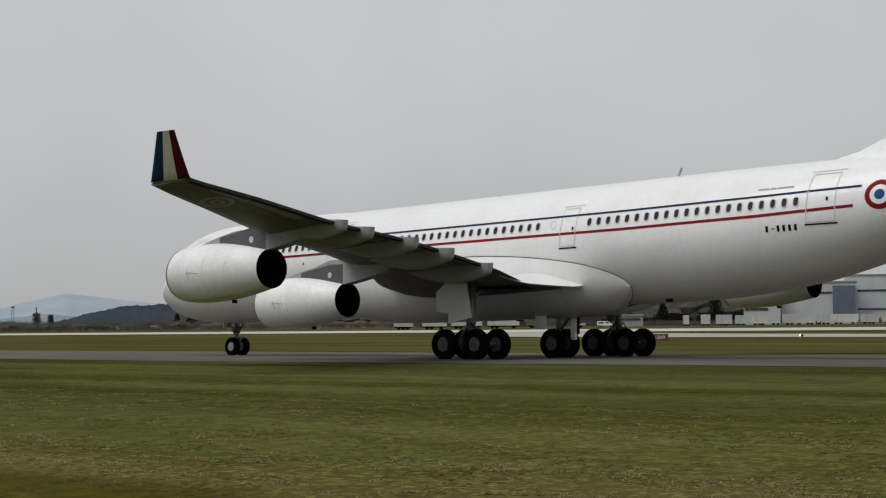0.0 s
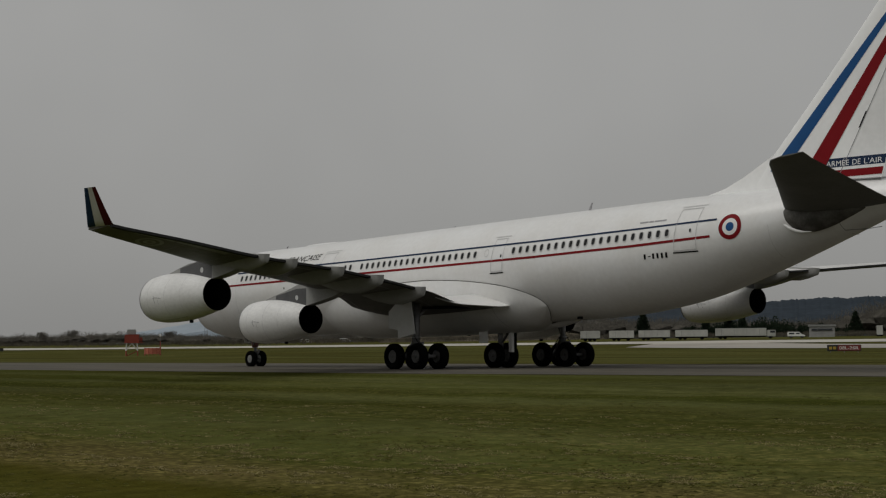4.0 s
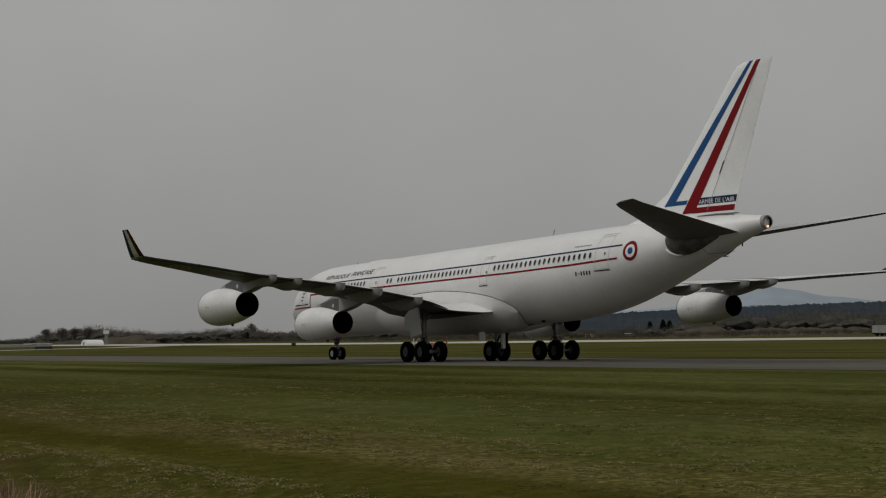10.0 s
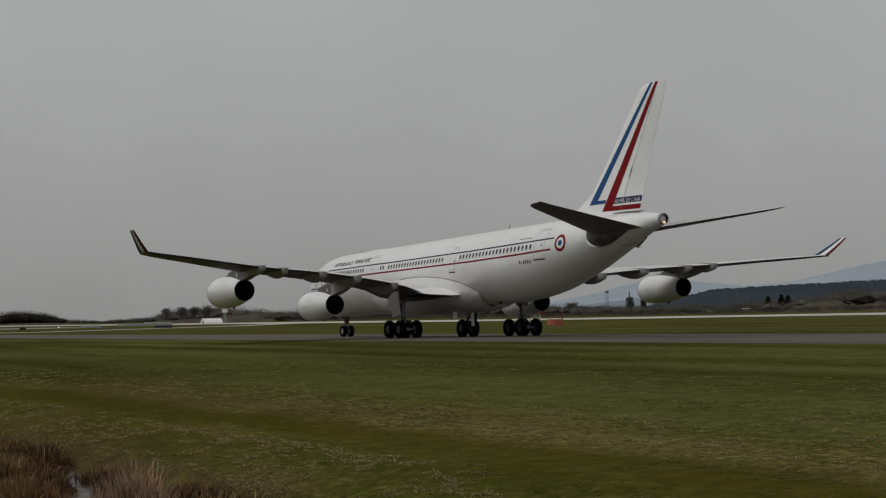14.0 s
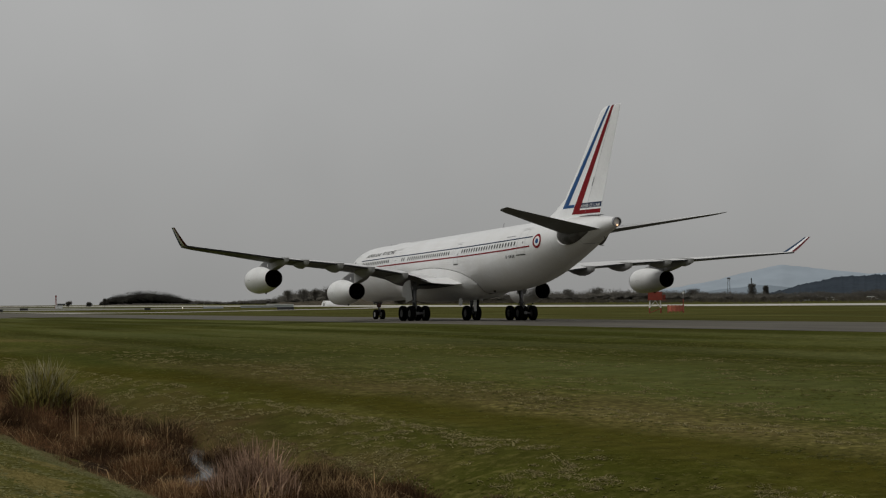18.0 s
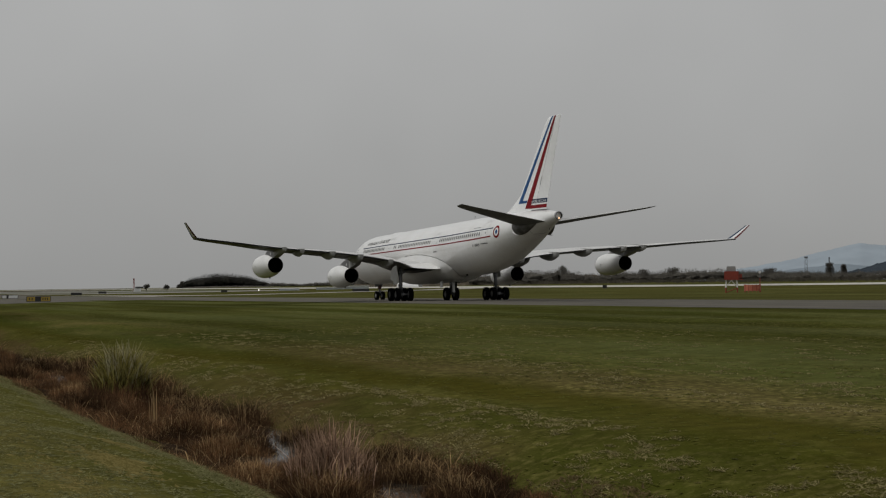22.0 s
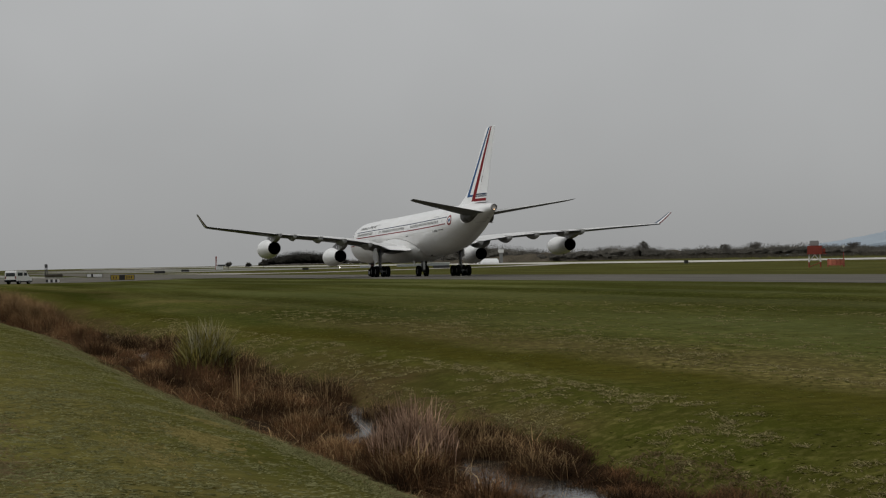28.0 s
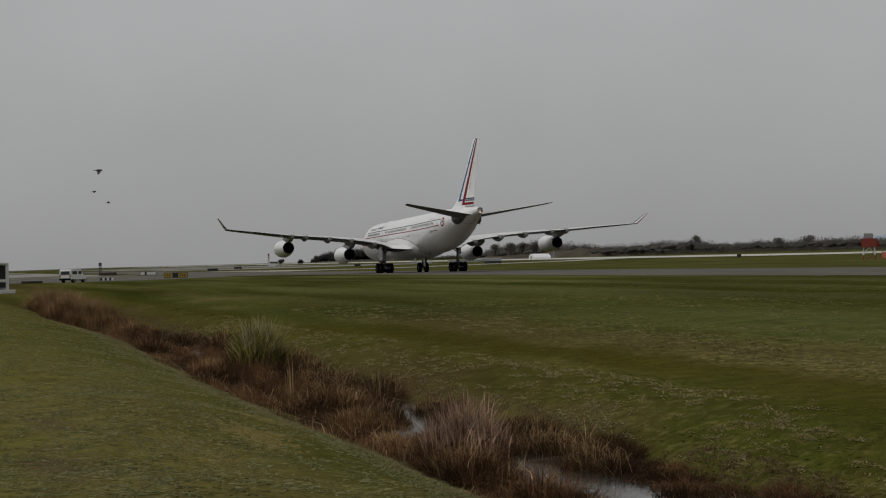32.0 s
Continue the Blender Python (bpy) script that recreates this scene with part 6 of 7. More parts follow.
# ---------------------------------------------------------------- ditch, reeds and grass
def grass_tones(name, mid, straw, bias=0.0, bump=0.018):
    """Mown turf: long mowing streaks, patches, flecks of straw."""
    m = bpy.data.materials.new(name)
    m.use_nodes = True
    n, l = m.node_tree.nodes, m.node_tree.links
    b = n["Principled BSDF"]
    b.inputs["Roughness"].default_value = 0.95
    b.inputs["Specular IOR Level"].default_value = 0.0
    tc = n.new("ShaderNodeTexCoord")

    def tex(scale, stretch, detail=4.0):
        mp = n.new("ShaderNodeMapping")
        mp.inputs["Scale"].default_value = stretch
        t = n.new("ShaderNodeTexNoise")
        t.inputs["Scale"].default_value, t.inputs["Detail"].default_value = scale, detail
        l.new(tc.outputs["Object"], mp.inputs["Vector"])
        l.new(mp.outputs[0], t.inputs["Vector"])
        return t.outputs[0]

    def span(value, lo, hi):
        r = n.new("ShaderNodeMapRange")
        r.inputs[1].default_value, r.inputs[2].default_value = lo, hi
        l.new(value, r.inputs[0])
        return r.outputs[0]

    def mix(fac, a, c):
        x = n.new("ShaderNodeMix")
        x.data_type = "RGBA"
        l.new(fac, x.inputs[0])
        for k, s in ((6, a), (7, c)):
            if isinstance(s, tuple):
                x.inputs[k].default_value = (*s, 1)
            else:
                l.new(s, x.inputs[k])
        return x.outputs[2]

    def times_(a, c):
        x = n.new("ShaderNodeMath")
        x.operation = "MULTIPLY"
        l.new(a, x.inputs[0])
        l.new(c, x.inputs[1])
        return x.outputs[0]

    def ramp(value, stops):
        r = n.new("ShaderNodeValToRGB")
        while len(r.color_ramp.elements) < len(stops):
            r.color_ramp.elements.new(0.5)
        for e, (pos, c) in zip(r.color_ramp.elements, stops):
            e.position = pos / 48
            e.color = (*c, 1) if isinstance(c, tuple) else (c, c, c, 1)
        l.new(value, r.inputs[0])
        return r.outputs[0]

    streak = span(tex(0.26, (0.06, 1.0, 1.0), 5.0), 0.44, 0.6)
    patch = span(tex(0.14, (0.3, 1.0, 1.0), 6.0), 0.42 - bias, 0.62 - bias)
    fleck = span(tex(6.0, (1.0, 1.0, 1.0), 6.0), 0.48, 0.68)
    grain = tex(26.0, (1, 1, 1), 4.0)
    # distance from the verge where the eye stands, with a wavering edge
    xyz = n.new("ShaderNodeSeparateXYZ")
    l.new(tc.outputs["Object"], xyz.inputs[0])
    waver = n.new("ShaderNodeMapRange")
    waver.inputs[1].default_value, waver.inputs[2].default_value, waver.inputs[3].default_value, waver.inputs[4].default_value = 0.25, 0.75, -EYE[1] - 1.5, -EYE[1] + 1.5
    l.new(tex(0.22, (0.35, 1.0, 1.0), 6.0), waver.inputs[0])
    off = n.new("ShaderNodeMath")
    l.new(xyz.outputs["Y"], off.inputs[0])
    l.new(waver.outputs[0], off.inputs[1])
    zone = n.new("ShaderNodeMath")
    zone.operation = "DIVIDE"
    zone.use_clamp = True
    zone.inputs[1].default_value = 48.0
    l.new(off.outputs[0], zone.inputs[0])
    zone = zone.outputs[0]
    bank = (0.088, 0.083, 0.0195)
    matted, swale = (0.06, 0.043, 0.017), (0.042, 0.0365, 0.005)
    dry, lush = (0.072, 0.059, 0.022), (0.0425, 0.0475, 0.0105)
    base = ramp(zone, ((0, bank), (5.0, bank), (6.2, matted), (8.9, matted), (9.9, mid), (10.5, mid), (11.3, swale), (12.5, swale), (14.2, dry), (15.6, dry), (17.0, lush), (22.0, tuple(p * 1.15 for p in lush)), (30.0, lush), (40.0, tuple(p * 1.2 for p in lush)), (47.0, lush)))
    far_end = n.new("ShaderNodeMath")
    far_end.operation = "MULTIPLY"
    l.new(span(xyz.outputs["X"], -48.0, -64.0), far_end.inputs[0])
    l.new(span(xyz.outputs["Y"], EYE[1] + 10.0, EYE[1] + 13.0), far_end.inputs[1])
    base = mix(far_end.outputs[0], base, lush)
    base = mix(span(xyz.outputs["Y"], 4.0, 14.0), base, (0.058, 0.0545, 0.015))
    worn = times_(span(tex(0.16, (0.4, 1.2, 1.0), 7.0), 0.42, 0.62), ramp(zone, ((0, 0.55), (5.0, 0.45), (9.0, 0.5), (10.8, 0.1), (12.8, 0.05), (13.6, 0.55), (16.0, 0.55), (18.0, 0.15), (48.0, 0.15))))
    base = mix(worn, base, (0.09, 0.069, 0.027))
    green = times_(span(tex(0.31, (0.4, 1.0, 1.0), 5.0), 0.5, 0.66), ramp(zone, ((0, 0.5), (5.0, 0.5), (9.0, 0.7), (10.5, 0.5), (12.7, 0.4), (13.6, 0.4), (16.0, 0.45), (17.5, 0.8), (30.0, 0.4), (48.0, 0.3))))
    base = mix(green, base, (0.035, 0.043, 0.006))
    base = mix(times_(streak, ramp(zone, ((0, 0.15), (8.0, 0.1), (12.0, 0.1), (17.0, 0.4), (24.0, 0.75), (48.0, 0.9)))), base, (0.08, 0.085, 0.03))
    straws = times_(times_(patch, fleck), ramp(zone, ((0, 0.45), (5.0, 0.45), (8.7, 0.5), (9.6, 0.8), (10.6, 0.7), (11.4, 0.1), (12.7, 0.05), (13.6, 0.9), (16.0, 0.9), (19.0, 0.6), (26.0, 0.6), (36.0, 0.35), (48.0, 0.3))))
    col = mix(straws, base, straw)
    hsv = n.new("ShaderNodeHueSaturation")
    l.new(col, hsv.inputs["Color"])
    vr = n.new("ShaderNodeMapRange")
    vr.inputs[1].default_value, vr.inputs[2].default_value, vr.inputs[3].default_value, vr.inputs[4].default_value = 0.3, 0.7, 0.84, 1.16
    l.new(grain, vr.inputs[0])
    clod = n.new("ShaderNodeMapRange")
    clod.inputs[1].default_value, clod.inputs[2].default_value, clod.inputs[3].default_value, clod.inputs[4].default_value = 0.3, 0.7, 0.78, 1.22
    l.new(tex(2.6, (0.8, 0.8, 1.0), 5.0), clod.inputs[0])
    both = n.new("ShaderNodeMath")
    both.operation = "MULTIPLY"
    l.new(vr.outputs[0], both.inputs[0])
    l.new(clod.outputs[0], both.inputs[1])
    band = n.new("ShaderNodeMapRange")
    band.inputs[1].default_value, band.inputs[2].default_value, band.inputs[3].default_value, band.inputs[4].default_value = 0.36, 0.64, 0.74, 1.2
    l.new(tex(0.13, (0.16, 1.0, 1.0), 3.0), band.inputs[0])
    tone = n.new("ShaderNodeMath")
    tone.operation = "MULTIPLY"
    l.new(both.outputs[0], tone.inputs[0])
    l.new(band.outputs[0], tone.inputs[1])
    l.new(tone.outputs[0], hsv.inputs["Value"])
    l.new(hsv.outputs[0], b.inputs["Base Color"])
    bp = n.new("ShaderNodeBump")
    bp.inputs["Strength"].default_value, bp.inputs["Distance"].default_value = 1.0, bump
    l.new(grain, bp.inputs["Height"])
    l.new(bp.outputs[0], b.inputs["Normal"])
    return m


def blade_tones(name, a, b_, rough=0.9, soft=0.35, mottle=0.0):
    """Blades whose tone differs from one to the next."""
    m = bpy.data.materials.new(name)
    m.use_nodes = True
    n, l = m.node_tree.nodes, m.node_tree.links
    g = n.new("ShaderNodeNewGeometry")
    x = n.new("ShaderNodeMix")
    x.data_type = "RGBA"
    x.inputs[6].default_value, x.inputs[7].default_value = (*a, 1), (*b_, 1)
    l.new(g.outputs["Random Per Island"], x.inputs[0])
    b = n["Principled BSDF"]
    b.inputs["Roughness"].default_value = rough
    b.inputs["Specular IOR Level"].default_value = 0.05
    l.new(x.outputs[2], b.inputs["Base Color"])
    if mottle:
        # paler and darker stands, a foot or two across
        t = n.new("ShaderNodeTexNoise")
        t.inputs["Scale"].default_value, t.inputs["Detail"].default_value = 1.1, 3.0
        l.new(g.outputs["Position"], t.inputs["Vector"])
        r = n.new("ShaderNodeMapRange")
        r.inputs[1].default_value, r.inputs[2].default_value, r.inputs[3].default_value, r.inputs[4].default_value = 0.36, 0.64, 1 - mottle, 1 + mottle
        l.new(t.outputs[0], r.inputs[0])
        hsv = n.new("ShaderNodeHueSaturation")
        l.new(x.outputs[2], hsv.inputs["Color"])
        l.new(r.outputs[0], hsv.inputs["Value"])
        l.new(hsv.outputs[0], b.inputs["Base Color"])
    add = n.new("ShaderNodeVectorMath")
    add.operation = "MULTIPLY_ADD"
    add.inputs[1].default_value, add.inputs[2].default_value = (soft, soft, soft), (0, 0, 1)
    l.new(g.outputs["Normal"], add.inputs[0])
    l.new(add.outputs[0], b.inputs["Normal"])
    leafy(m, 0.45)
    return m


TURF = grass_tones("mown_turf", (0.051, 0.0495, 0.0098), (0.15, 0.13, 0.043), 0.05, 0.012)
ground.data.materials.clear()
ground.data.materials.append(TURF)
BLADE_GREEN = blade_tones("green_blades", (0.075, 0.079, 0.01), (0.135, 0.131, 0.026))
BANK_GREEN = blade_tones("bank_blades", (0.095, 0.094, 0.03), (0.28, 0.27, 0.125))
BLADE_STRAW = blade_tones("straw_blades", (0.06, 0.06, 0.013), (0.135, 0.119, 0.038))
DRY_BROWN = blade_tones("dead_brown_stems", (0.045, 0.025, 0.013), (0.215, 0.113, 0.052), mottle=0.6)
DRY_DARK = blade_tones("dark_brown_stems", (0.018, 0.011, 0.006), (0.11, 0.061, 0.03), mottle=0.6)
DRY_PALE = blade_tones("dead_pale_stems", (0.26, 0.165, 0.075), (0.58, 0.4, 0.2), mottle=0.3)
REED_GREEN = blade_tones("reed_leaves", (0.04, 0.037, 0.008), (0.38, 0.325, 0.09), mottle=0.4)
REED_PALE = blade_tones("reed_arching_leaves", (0.13, 0.125, 0.045), (0.42, 0.37, 0.14), mottle=0.4)
REED_PINK = blade_tones("pinkish_stems", (0.15, 0.085, 0.055), (0.74, 0.5, 0.345), mottle=0.3)
PLUME = blade_tones("reed_plumes", (0.3, 0.27, 0.16), (0.6, 0.55, 0.36))
MUD = material("ditch_mud", (0.03, 0.02, 0.013), 0.95, scale=1.2, vary=0.4, fine=0.4, bump=0.03, spec=0.0)

def strand_mesh(name, x, y, length, width, lean, rng, z, mat, bend=0.5, rise=1.0):
    """Each blade as one connected strip."""
    n = len(x)
    a = rng.random(n) * 2 * np.pi
    ln = lean * rng.random(n)
    out = np.stack([np.cos(a), np.sin(a)], 1) * ln[:, None]
    b = rng.random(n) * np.pi
    side = np.stack([np.cos(b), np.sin(b), np.zeros(n)], 1) * (width * 0.5)[:, None]
    foot = np.stack([x, y, z], 1)
    mid = foot + np.concatenate([out * (length * 0.35)[:, None], (length * 0.6 * rise)[:, None]], 1)
    tip = foot + np.concatenate([out * length[:, None] * (0.6 + bend), (length * rise * (1 - 0.3 * ln * bend))[:, None]], 1)
    co = np.stack([foot - side, foot + side, mid + side * 0.85, mid - side * 0.85, tip], 1).reshape(-1, 3)
    base = np.arange(n, dtype=np.int32)[:, None] * 5
    loops = np.concatenate([base + np.array([[0, 1, 2, 3]]), base + np.array([[3, 2, 4]])], 1).ravel().astype(np.int32)
    starts = (np.arange(n, dtype=np.int32)[:, None] * 7 + np.array([[0, 4]])).ravel().astype(np.int32)
    me = bpy.data.meshes.new(name)
    me.vertices.add(n * 5)
    me.vertices.foreach_set("co", co.astype(np.float32).ravel())
    me.loops.add(n * 7)
    me.loops.foreach_set("vertex_index", loops)
    me.polygons.add(n * 2)
    me.polygons.foreach_set("loop_start", starts)
    me.materials.append(mat)
    me.update(calc_edges=True)
    return me


# height of the land on a fine lattice, for quick look-up
LX, LY = np.arange(-140, 2, 0.8), np.arange(-68, -14, 0.5)
LZ = np.array([[far_rise(x, y) + (0.06 * noise.noise((x * 0.5, y * 0.5, 3)) + 0.05 * noise.noise((x * 0.16, y * 0.2, 8)) if -66 < y < -20 else 0) for x in LX] for y in LY])


def land_z(x, y):
    i, j = (np.asarray(x) + 140) / 0.8, (np.asarray(y) + 68) / 0.5
    i0, j0 = np.clip(i.astype(int), 0, len(LX) - 2), np.clip(j.astype(int), 0, len(LY) - 2)
    u, w = i - i0, j - j0
    return (LZ[j0, i0] * (1 - u) + LZ[j0, i0 + 1] * u) * (1 - w) + (LZ[j0 + 1, i0] * (1 - u) + LZ[j0 + 1, i0 + 1] * u) * w


def patchy(x, y, scale, seed):
    return np.array([noise.noise((a * scale, b * scale * 2.2, seed)) for a, b in zip(x, y)])


rng = np.random.default_rng(11)


def tuft_mesh(name, x, y, z, radius, height, mat):
    """Low matted wisps: small ragged four-sided heaps, each lying its own way."""
    n, m = len(x), 4
    a = np.arange(m)[None, :] * 2 * np.pi / m
    turn = rng.random(n) * 6.28
    u = radius[:, None] * (0.5 + rng.random((n, m))) * np.cos(a) * (1.0 + 1.2 * rng.random(n))[:, None]
    w = radius[:, None] * (0.5 + rng.random((n, m))) * np.sin(a) * 0.6
    co = np.empty((n, m + 1, 3))
    co[:, :m, 0] = x[:, None] + u * np.cos(turn)[:, None] - w * np.sin(turn)[:, None]
    co[:, :m, 1] = y[:, None] + u * np.sin(turn)[:, None] + w * np.cos(turn)[:, None]
    co[:, :m, 2] = z[:, None] - 0.002
    co[:, m, 0] = x + radius * 0.4 * (rng.random(n) - 0.5)
    co[:, m, 1] = y + radius * 0.4 * (rng.random(n) - 0.5)
    co[:, m, 2] = z + height
    per = np.array([[i, (i + 1) % m, m] for i in range(m)]).ravel()
    loops = (np.arange(n)[:, None] * (m + 1) + per[None, :]).ravel().astype(np.int32)
    me = bpy.data.meshes.new(name)
    me.vertices.add(n * (m + 1))
    me.vertices.foreach_set("co", co.astype(np.float32).ravel())
    me.loops.add(len(loops))
    me.loops.foreach_set("vertex_index", loops)
    me.polygons.add(n * m)
    me.polygons.foreach_set("loop_start", np.arange(0, n * m * 3, 3, dtype=np.int32))
    me.polygons.foreach_set("use_smooth", [True] * (n * m))
    me.materials.append(mat)
    me.update(calc_edges=True)
    return me


def lawn(name, count, x0, x1, a0, a1, mat, radius, height, label, keep=None, near=1.6):
    """Matted tufts between two lines along the ditch, thicker towards the eye."""
    x = x1 - (x1 - x0) * rng.random(count) ** near
    y = EYE[1] + a0 + (a1 - a0) * rng.random(count) ** 1.3
    if keep:
        k = patchy(x, y, keep[0], keep[1]) + 0.14 * rng.standard_normal(count) > keep[2]
        x, y = x[k], y[k]
    size = 0.5 + rng.random(len(x)) ** 2 * 1.2
    return tagged(put(name, tuft_mesh(name, x, y, land_z(x, y) + 0.003, radius * size, height * 0.35 * size, mat)), label, "grass", kind="stuff")


lawn("straw_tufts", 70000, -100, -9, 12.8, 36, BLADE_STRAW, 0.028, 0.02, "dry straw-coloured tufts in the grass", (0.22, 4.0, 0.12))


def wisps(name, count, strands, x0, x1, zones, mat, tall, label, seed, rise=0.4):
    """Small mops of dry mown grass, bunched in zones of distance from the verge: (from, to, share, threshold)."""
    xs, ys = [], []
    for a0, a1, share, floor in zones:
        m = int(count * share)
        x = x1 - (x1 - x0) * rng.random(m) ** 1.7
        y = EYE[1] + a0 + (a1 - a0) * rng.random(m)
        k = patchy(x, y, 0.3, seed) + 0.9 * patchy(x, y, 1.4, seed + 3) > floor
        xs.append(x[k])
        ys.append(y[k])
    x, y = np.repeat(np.concatenate(xs), strands), np.repeat(np.concatenate(ys), strands)
    size = np.repeat(0.6 + 0.9 * rng.random(len(x) // strands) ** 2, strands)
    n = len(x)
    x = x + 0.085 * size * rng.standard_normal(n)
    y = y + 0.035 * size * rng.standard_normal(n)
    length = tall * size * (0.5 + 0.8 * rng.random(n))
    return tagged(put(name, strand_mesh(name, x, y, length, 0.016 * (0.6 + rng.random(n)), 2.8, rng, land_z(x, y) + 0.002, mat, 0.6, rise)), label, "grass", kind="stuff")


HAY = blade_tones("hay_wisps", (0.135, 0.116, 0.042), (0.36, 0.31, 0.15))
wisps("hay_wisps", 11000, 13, -75, -9, ((8.8, 11.0, 0.42, 0.0), (13.8, 17.6, 0.36, 0.08), (17.6, 28.0, 0.34, 0.16)), HAY, 0.065, "pale wisps of dry mown grass lying on the turf", 5.0)
lawn("straw_flecks", 25000, -110, -9, 8.8, 44, BLADE_STRAW, 0.028, 0.02, "scattered pale dry tufts in the grass", (0.7, 14.0, 0.1))
lawn("field_grass", 40000, -100, -9, 8.4, 36, BLADE_GREEN, 0.035, 0.018, "short green grass of the airfield", (0.5, 2.0, -0.1))
lawn("bank_straw", 50000, -110, -8, -1.5, 5.0, BLADE_STRAW, 0.02, 0.01, "dry yellow tufts on the near bank", (0.3, 7.0, 0.1), 2.0)
wisps("bank_wisps", 15000, 9, -70, -9, ((-1.2, 5.0, 1.0, -0.05),), BANK_GREEN, 0.05, "pale green blades lying in the near bank's turf", 27.0, 0.16)
lawn("bank_grass", 60000, -110, -8, -1.5, 5.0, BANK_GREEN, 0.026, 0.012, "short green grass of the near bank", (0.8, 2.0, -0.1), 2.0)


def bank_patch(name, cx, across, rx, ry, count, mat, radius, height, label):
    """A ragged patch of matted grass of another colour on the near bank."""
    a, r = rng.random(count) * 2 * np.pi, np.abs(rng.standard_normal(count)) * 0.55
    x, y = cx + rx * r * np.cos(a), EYE[1] + across + ry * r * np.sin(a)
    size = 0.5 + rng.random(count) ** 2 * 1.2
    return tagged(put(name, tuft_mesh(name, x, y, land_z(x, y) - 0.003, radius * size, height * size, mat)), label, "grass", kind="stuff")


STRAW_BANK = blade_tones("yellowed_tufts", (0.15, 0.125, 0.036), (0.3, 0.245, 0.09))
RUSSET = blade_tones("russet_tufts", (0.11, 0.08, 0.036), (0.22, 0.16, 0.08))
bank_patch("straw_patch", -19.4, 3.15, 1.4, 0.32, 2600, STRAW_BANK, 0.03, 0.016, "patch of yellowed dry grass on the near bank")
bank_patch("straw_patch", -23.6, 3.9, 1.3, 0.3, 1800, STRAW_BANK, 0.03, 0.014, "patch of yellowed dry grass on the near bank")
bank_patch("russet_patch", -15.4, 0.85, 2.3, 0.5, 9000, RUSSET, 0.022, 0.005, "patch of brown dry grass on the near bank")
bank_patch("russet_patch", -19.5, 0.95, 3.0, 0.4, 3000, RUSSET, 0.02, 0.005, "patch of brown dry grass on the near bank")
bank_patch("straw_patch", -17.0, 2.3, 3.0, 0.35, 2200, STRAW_BANK, 0.018, 0.01, "patch of yellowed dry grass on the near bank")


def middle(x):
    """Where the ditch runs, seen from above."""
    return EYE[1] + 7.0 - (0.35 * np.sin(np.asarray(x) * 0.045 + 0.6) + 0.2 * np.sin(np.asarray(x) * 0.13))


wisps("lip_grass", 7000, 8, -85, -10, ((4.1, 5.5, 1.0, -0.5),), BANK_GREEN, 0.05, "ragged grass hanging over the ditch's near edge", 14.0)
wisps("lip_straw", 2600, 8, -85, -10, ((4.4, 5.8, 1.0, -0.2),), RUSSET, 0.07, "dry brown grass along the ditch's near edge", 17.0)
wisps("lip_straw", 3500, 8, -80, -10, ((8.2, 9.1, 1.0, -0.3),), RUSSET, 0.08, "matted brown grass along the ditch's far edge", 19.0, 0.5)

# water and mud
wx = axis([(-126, -12, 1.0)])
v, f = [], []
for x in wx:
    m = float(middle(x))
    for s in (-0.8, 0.0, 1.35):
        v.append((x, m + s, -1.5))
for i in range(len(wx) - 1):
    for j in range(2):
        f.append((i * 3 + j, (i + 1) * 3 + j, (i + 1) * 3 + j + 1, i * 3 + j + 1))
tagged(put("ditch_water", mesh("ditch_water", v, f, WATER)), "still shallow water in the ditch, mirroring the sky", "water", kind="structure")
mv, mf = [], []
for x in wx:
    m = float(middle(x))
    for s in (-1.5, -1.4, -1.2, -0.9, 0.0, 0.5, 0.75, 0.95):
        y = m + s + 0.35 * noise.noise((x * 0.6, s, 4))
        mv.append((x, y, float(land_z(np.array([x]), np.array([y]))[0]) + 0.012 + 0.03 * noise.noise((x, y * 2, 1))))
for i in range(len(wx) - 1):
    for j in range(7):
        mf.append((i * 8 + j, (i + 1) * 8 + j, (i + 1) * 8 + j + 1, i * 8 + j + 1))
tagged(put("ditch_bed", mesh("ditch_bed", mv, mf, MUD, True)), "dark wet mud lining the ditch", "mud", kind="structure")


def scrub(name, count, side, mat, low, high, wide, lean, label, gaps):
    """Dead stems along the ditch; gaps: stretches left open over the water."""
    x = -12 - 116 * rng.random(count) ** 1.4
    off = (side[0] + (side[1] - side[0]) * rng.random(count)) * (1 + 0.35 * np.sin(x * 0.9 + 1.3) * np.sin(x * 0.37))
    y = middle(x) + off
    k = np.ones(count, bool)
    bed = np.interp(x, (-36, -34, -31, -29.4, -28.4, -27.5, -26), (1.05, 0.95, 0.7, 0.7, 0.35, 0.1, -0.2))
    k &= ~((x > -35.5) & (x < -26.4) & (np.abs(off - bed) < 0.24 + 0.14 * np.sin(x * 2.3)))
    for a, b, s0, s1 in gaps:
        k &= ~((x > a) & (x < b) & (off > s0) & (off < s1) & (rng.random(count) > 0.08))
    k &= patchy(x, y, 0.5, 21.0) + 0.6 * patchy(x, y, 1.6, 23.0) > -0.14
    k &= off < 1.5 - 0.5 * np.clip((x + 30) / 10, 0, 1)
    x, y = x[k], y[k]
    n = len(x)
    length = (low + (high - low) * rng.random(n)) * np.clip(1 + 2.2 * patchy(x, y, 0.42, 33.0) + 0.8 * patchy(x, y, 1.3, 35.0), 0.15, 1.9)
    me = strand_mesh(name, x, y, length, wide * (0.6 + 0.8 * rng.random(n)), lean, rng, np.maximum(land_z(x, y), -1.52) - 0.02, mat, 0.8)
    return tagged(put(name, me), label, "weeds", kind="stuff")


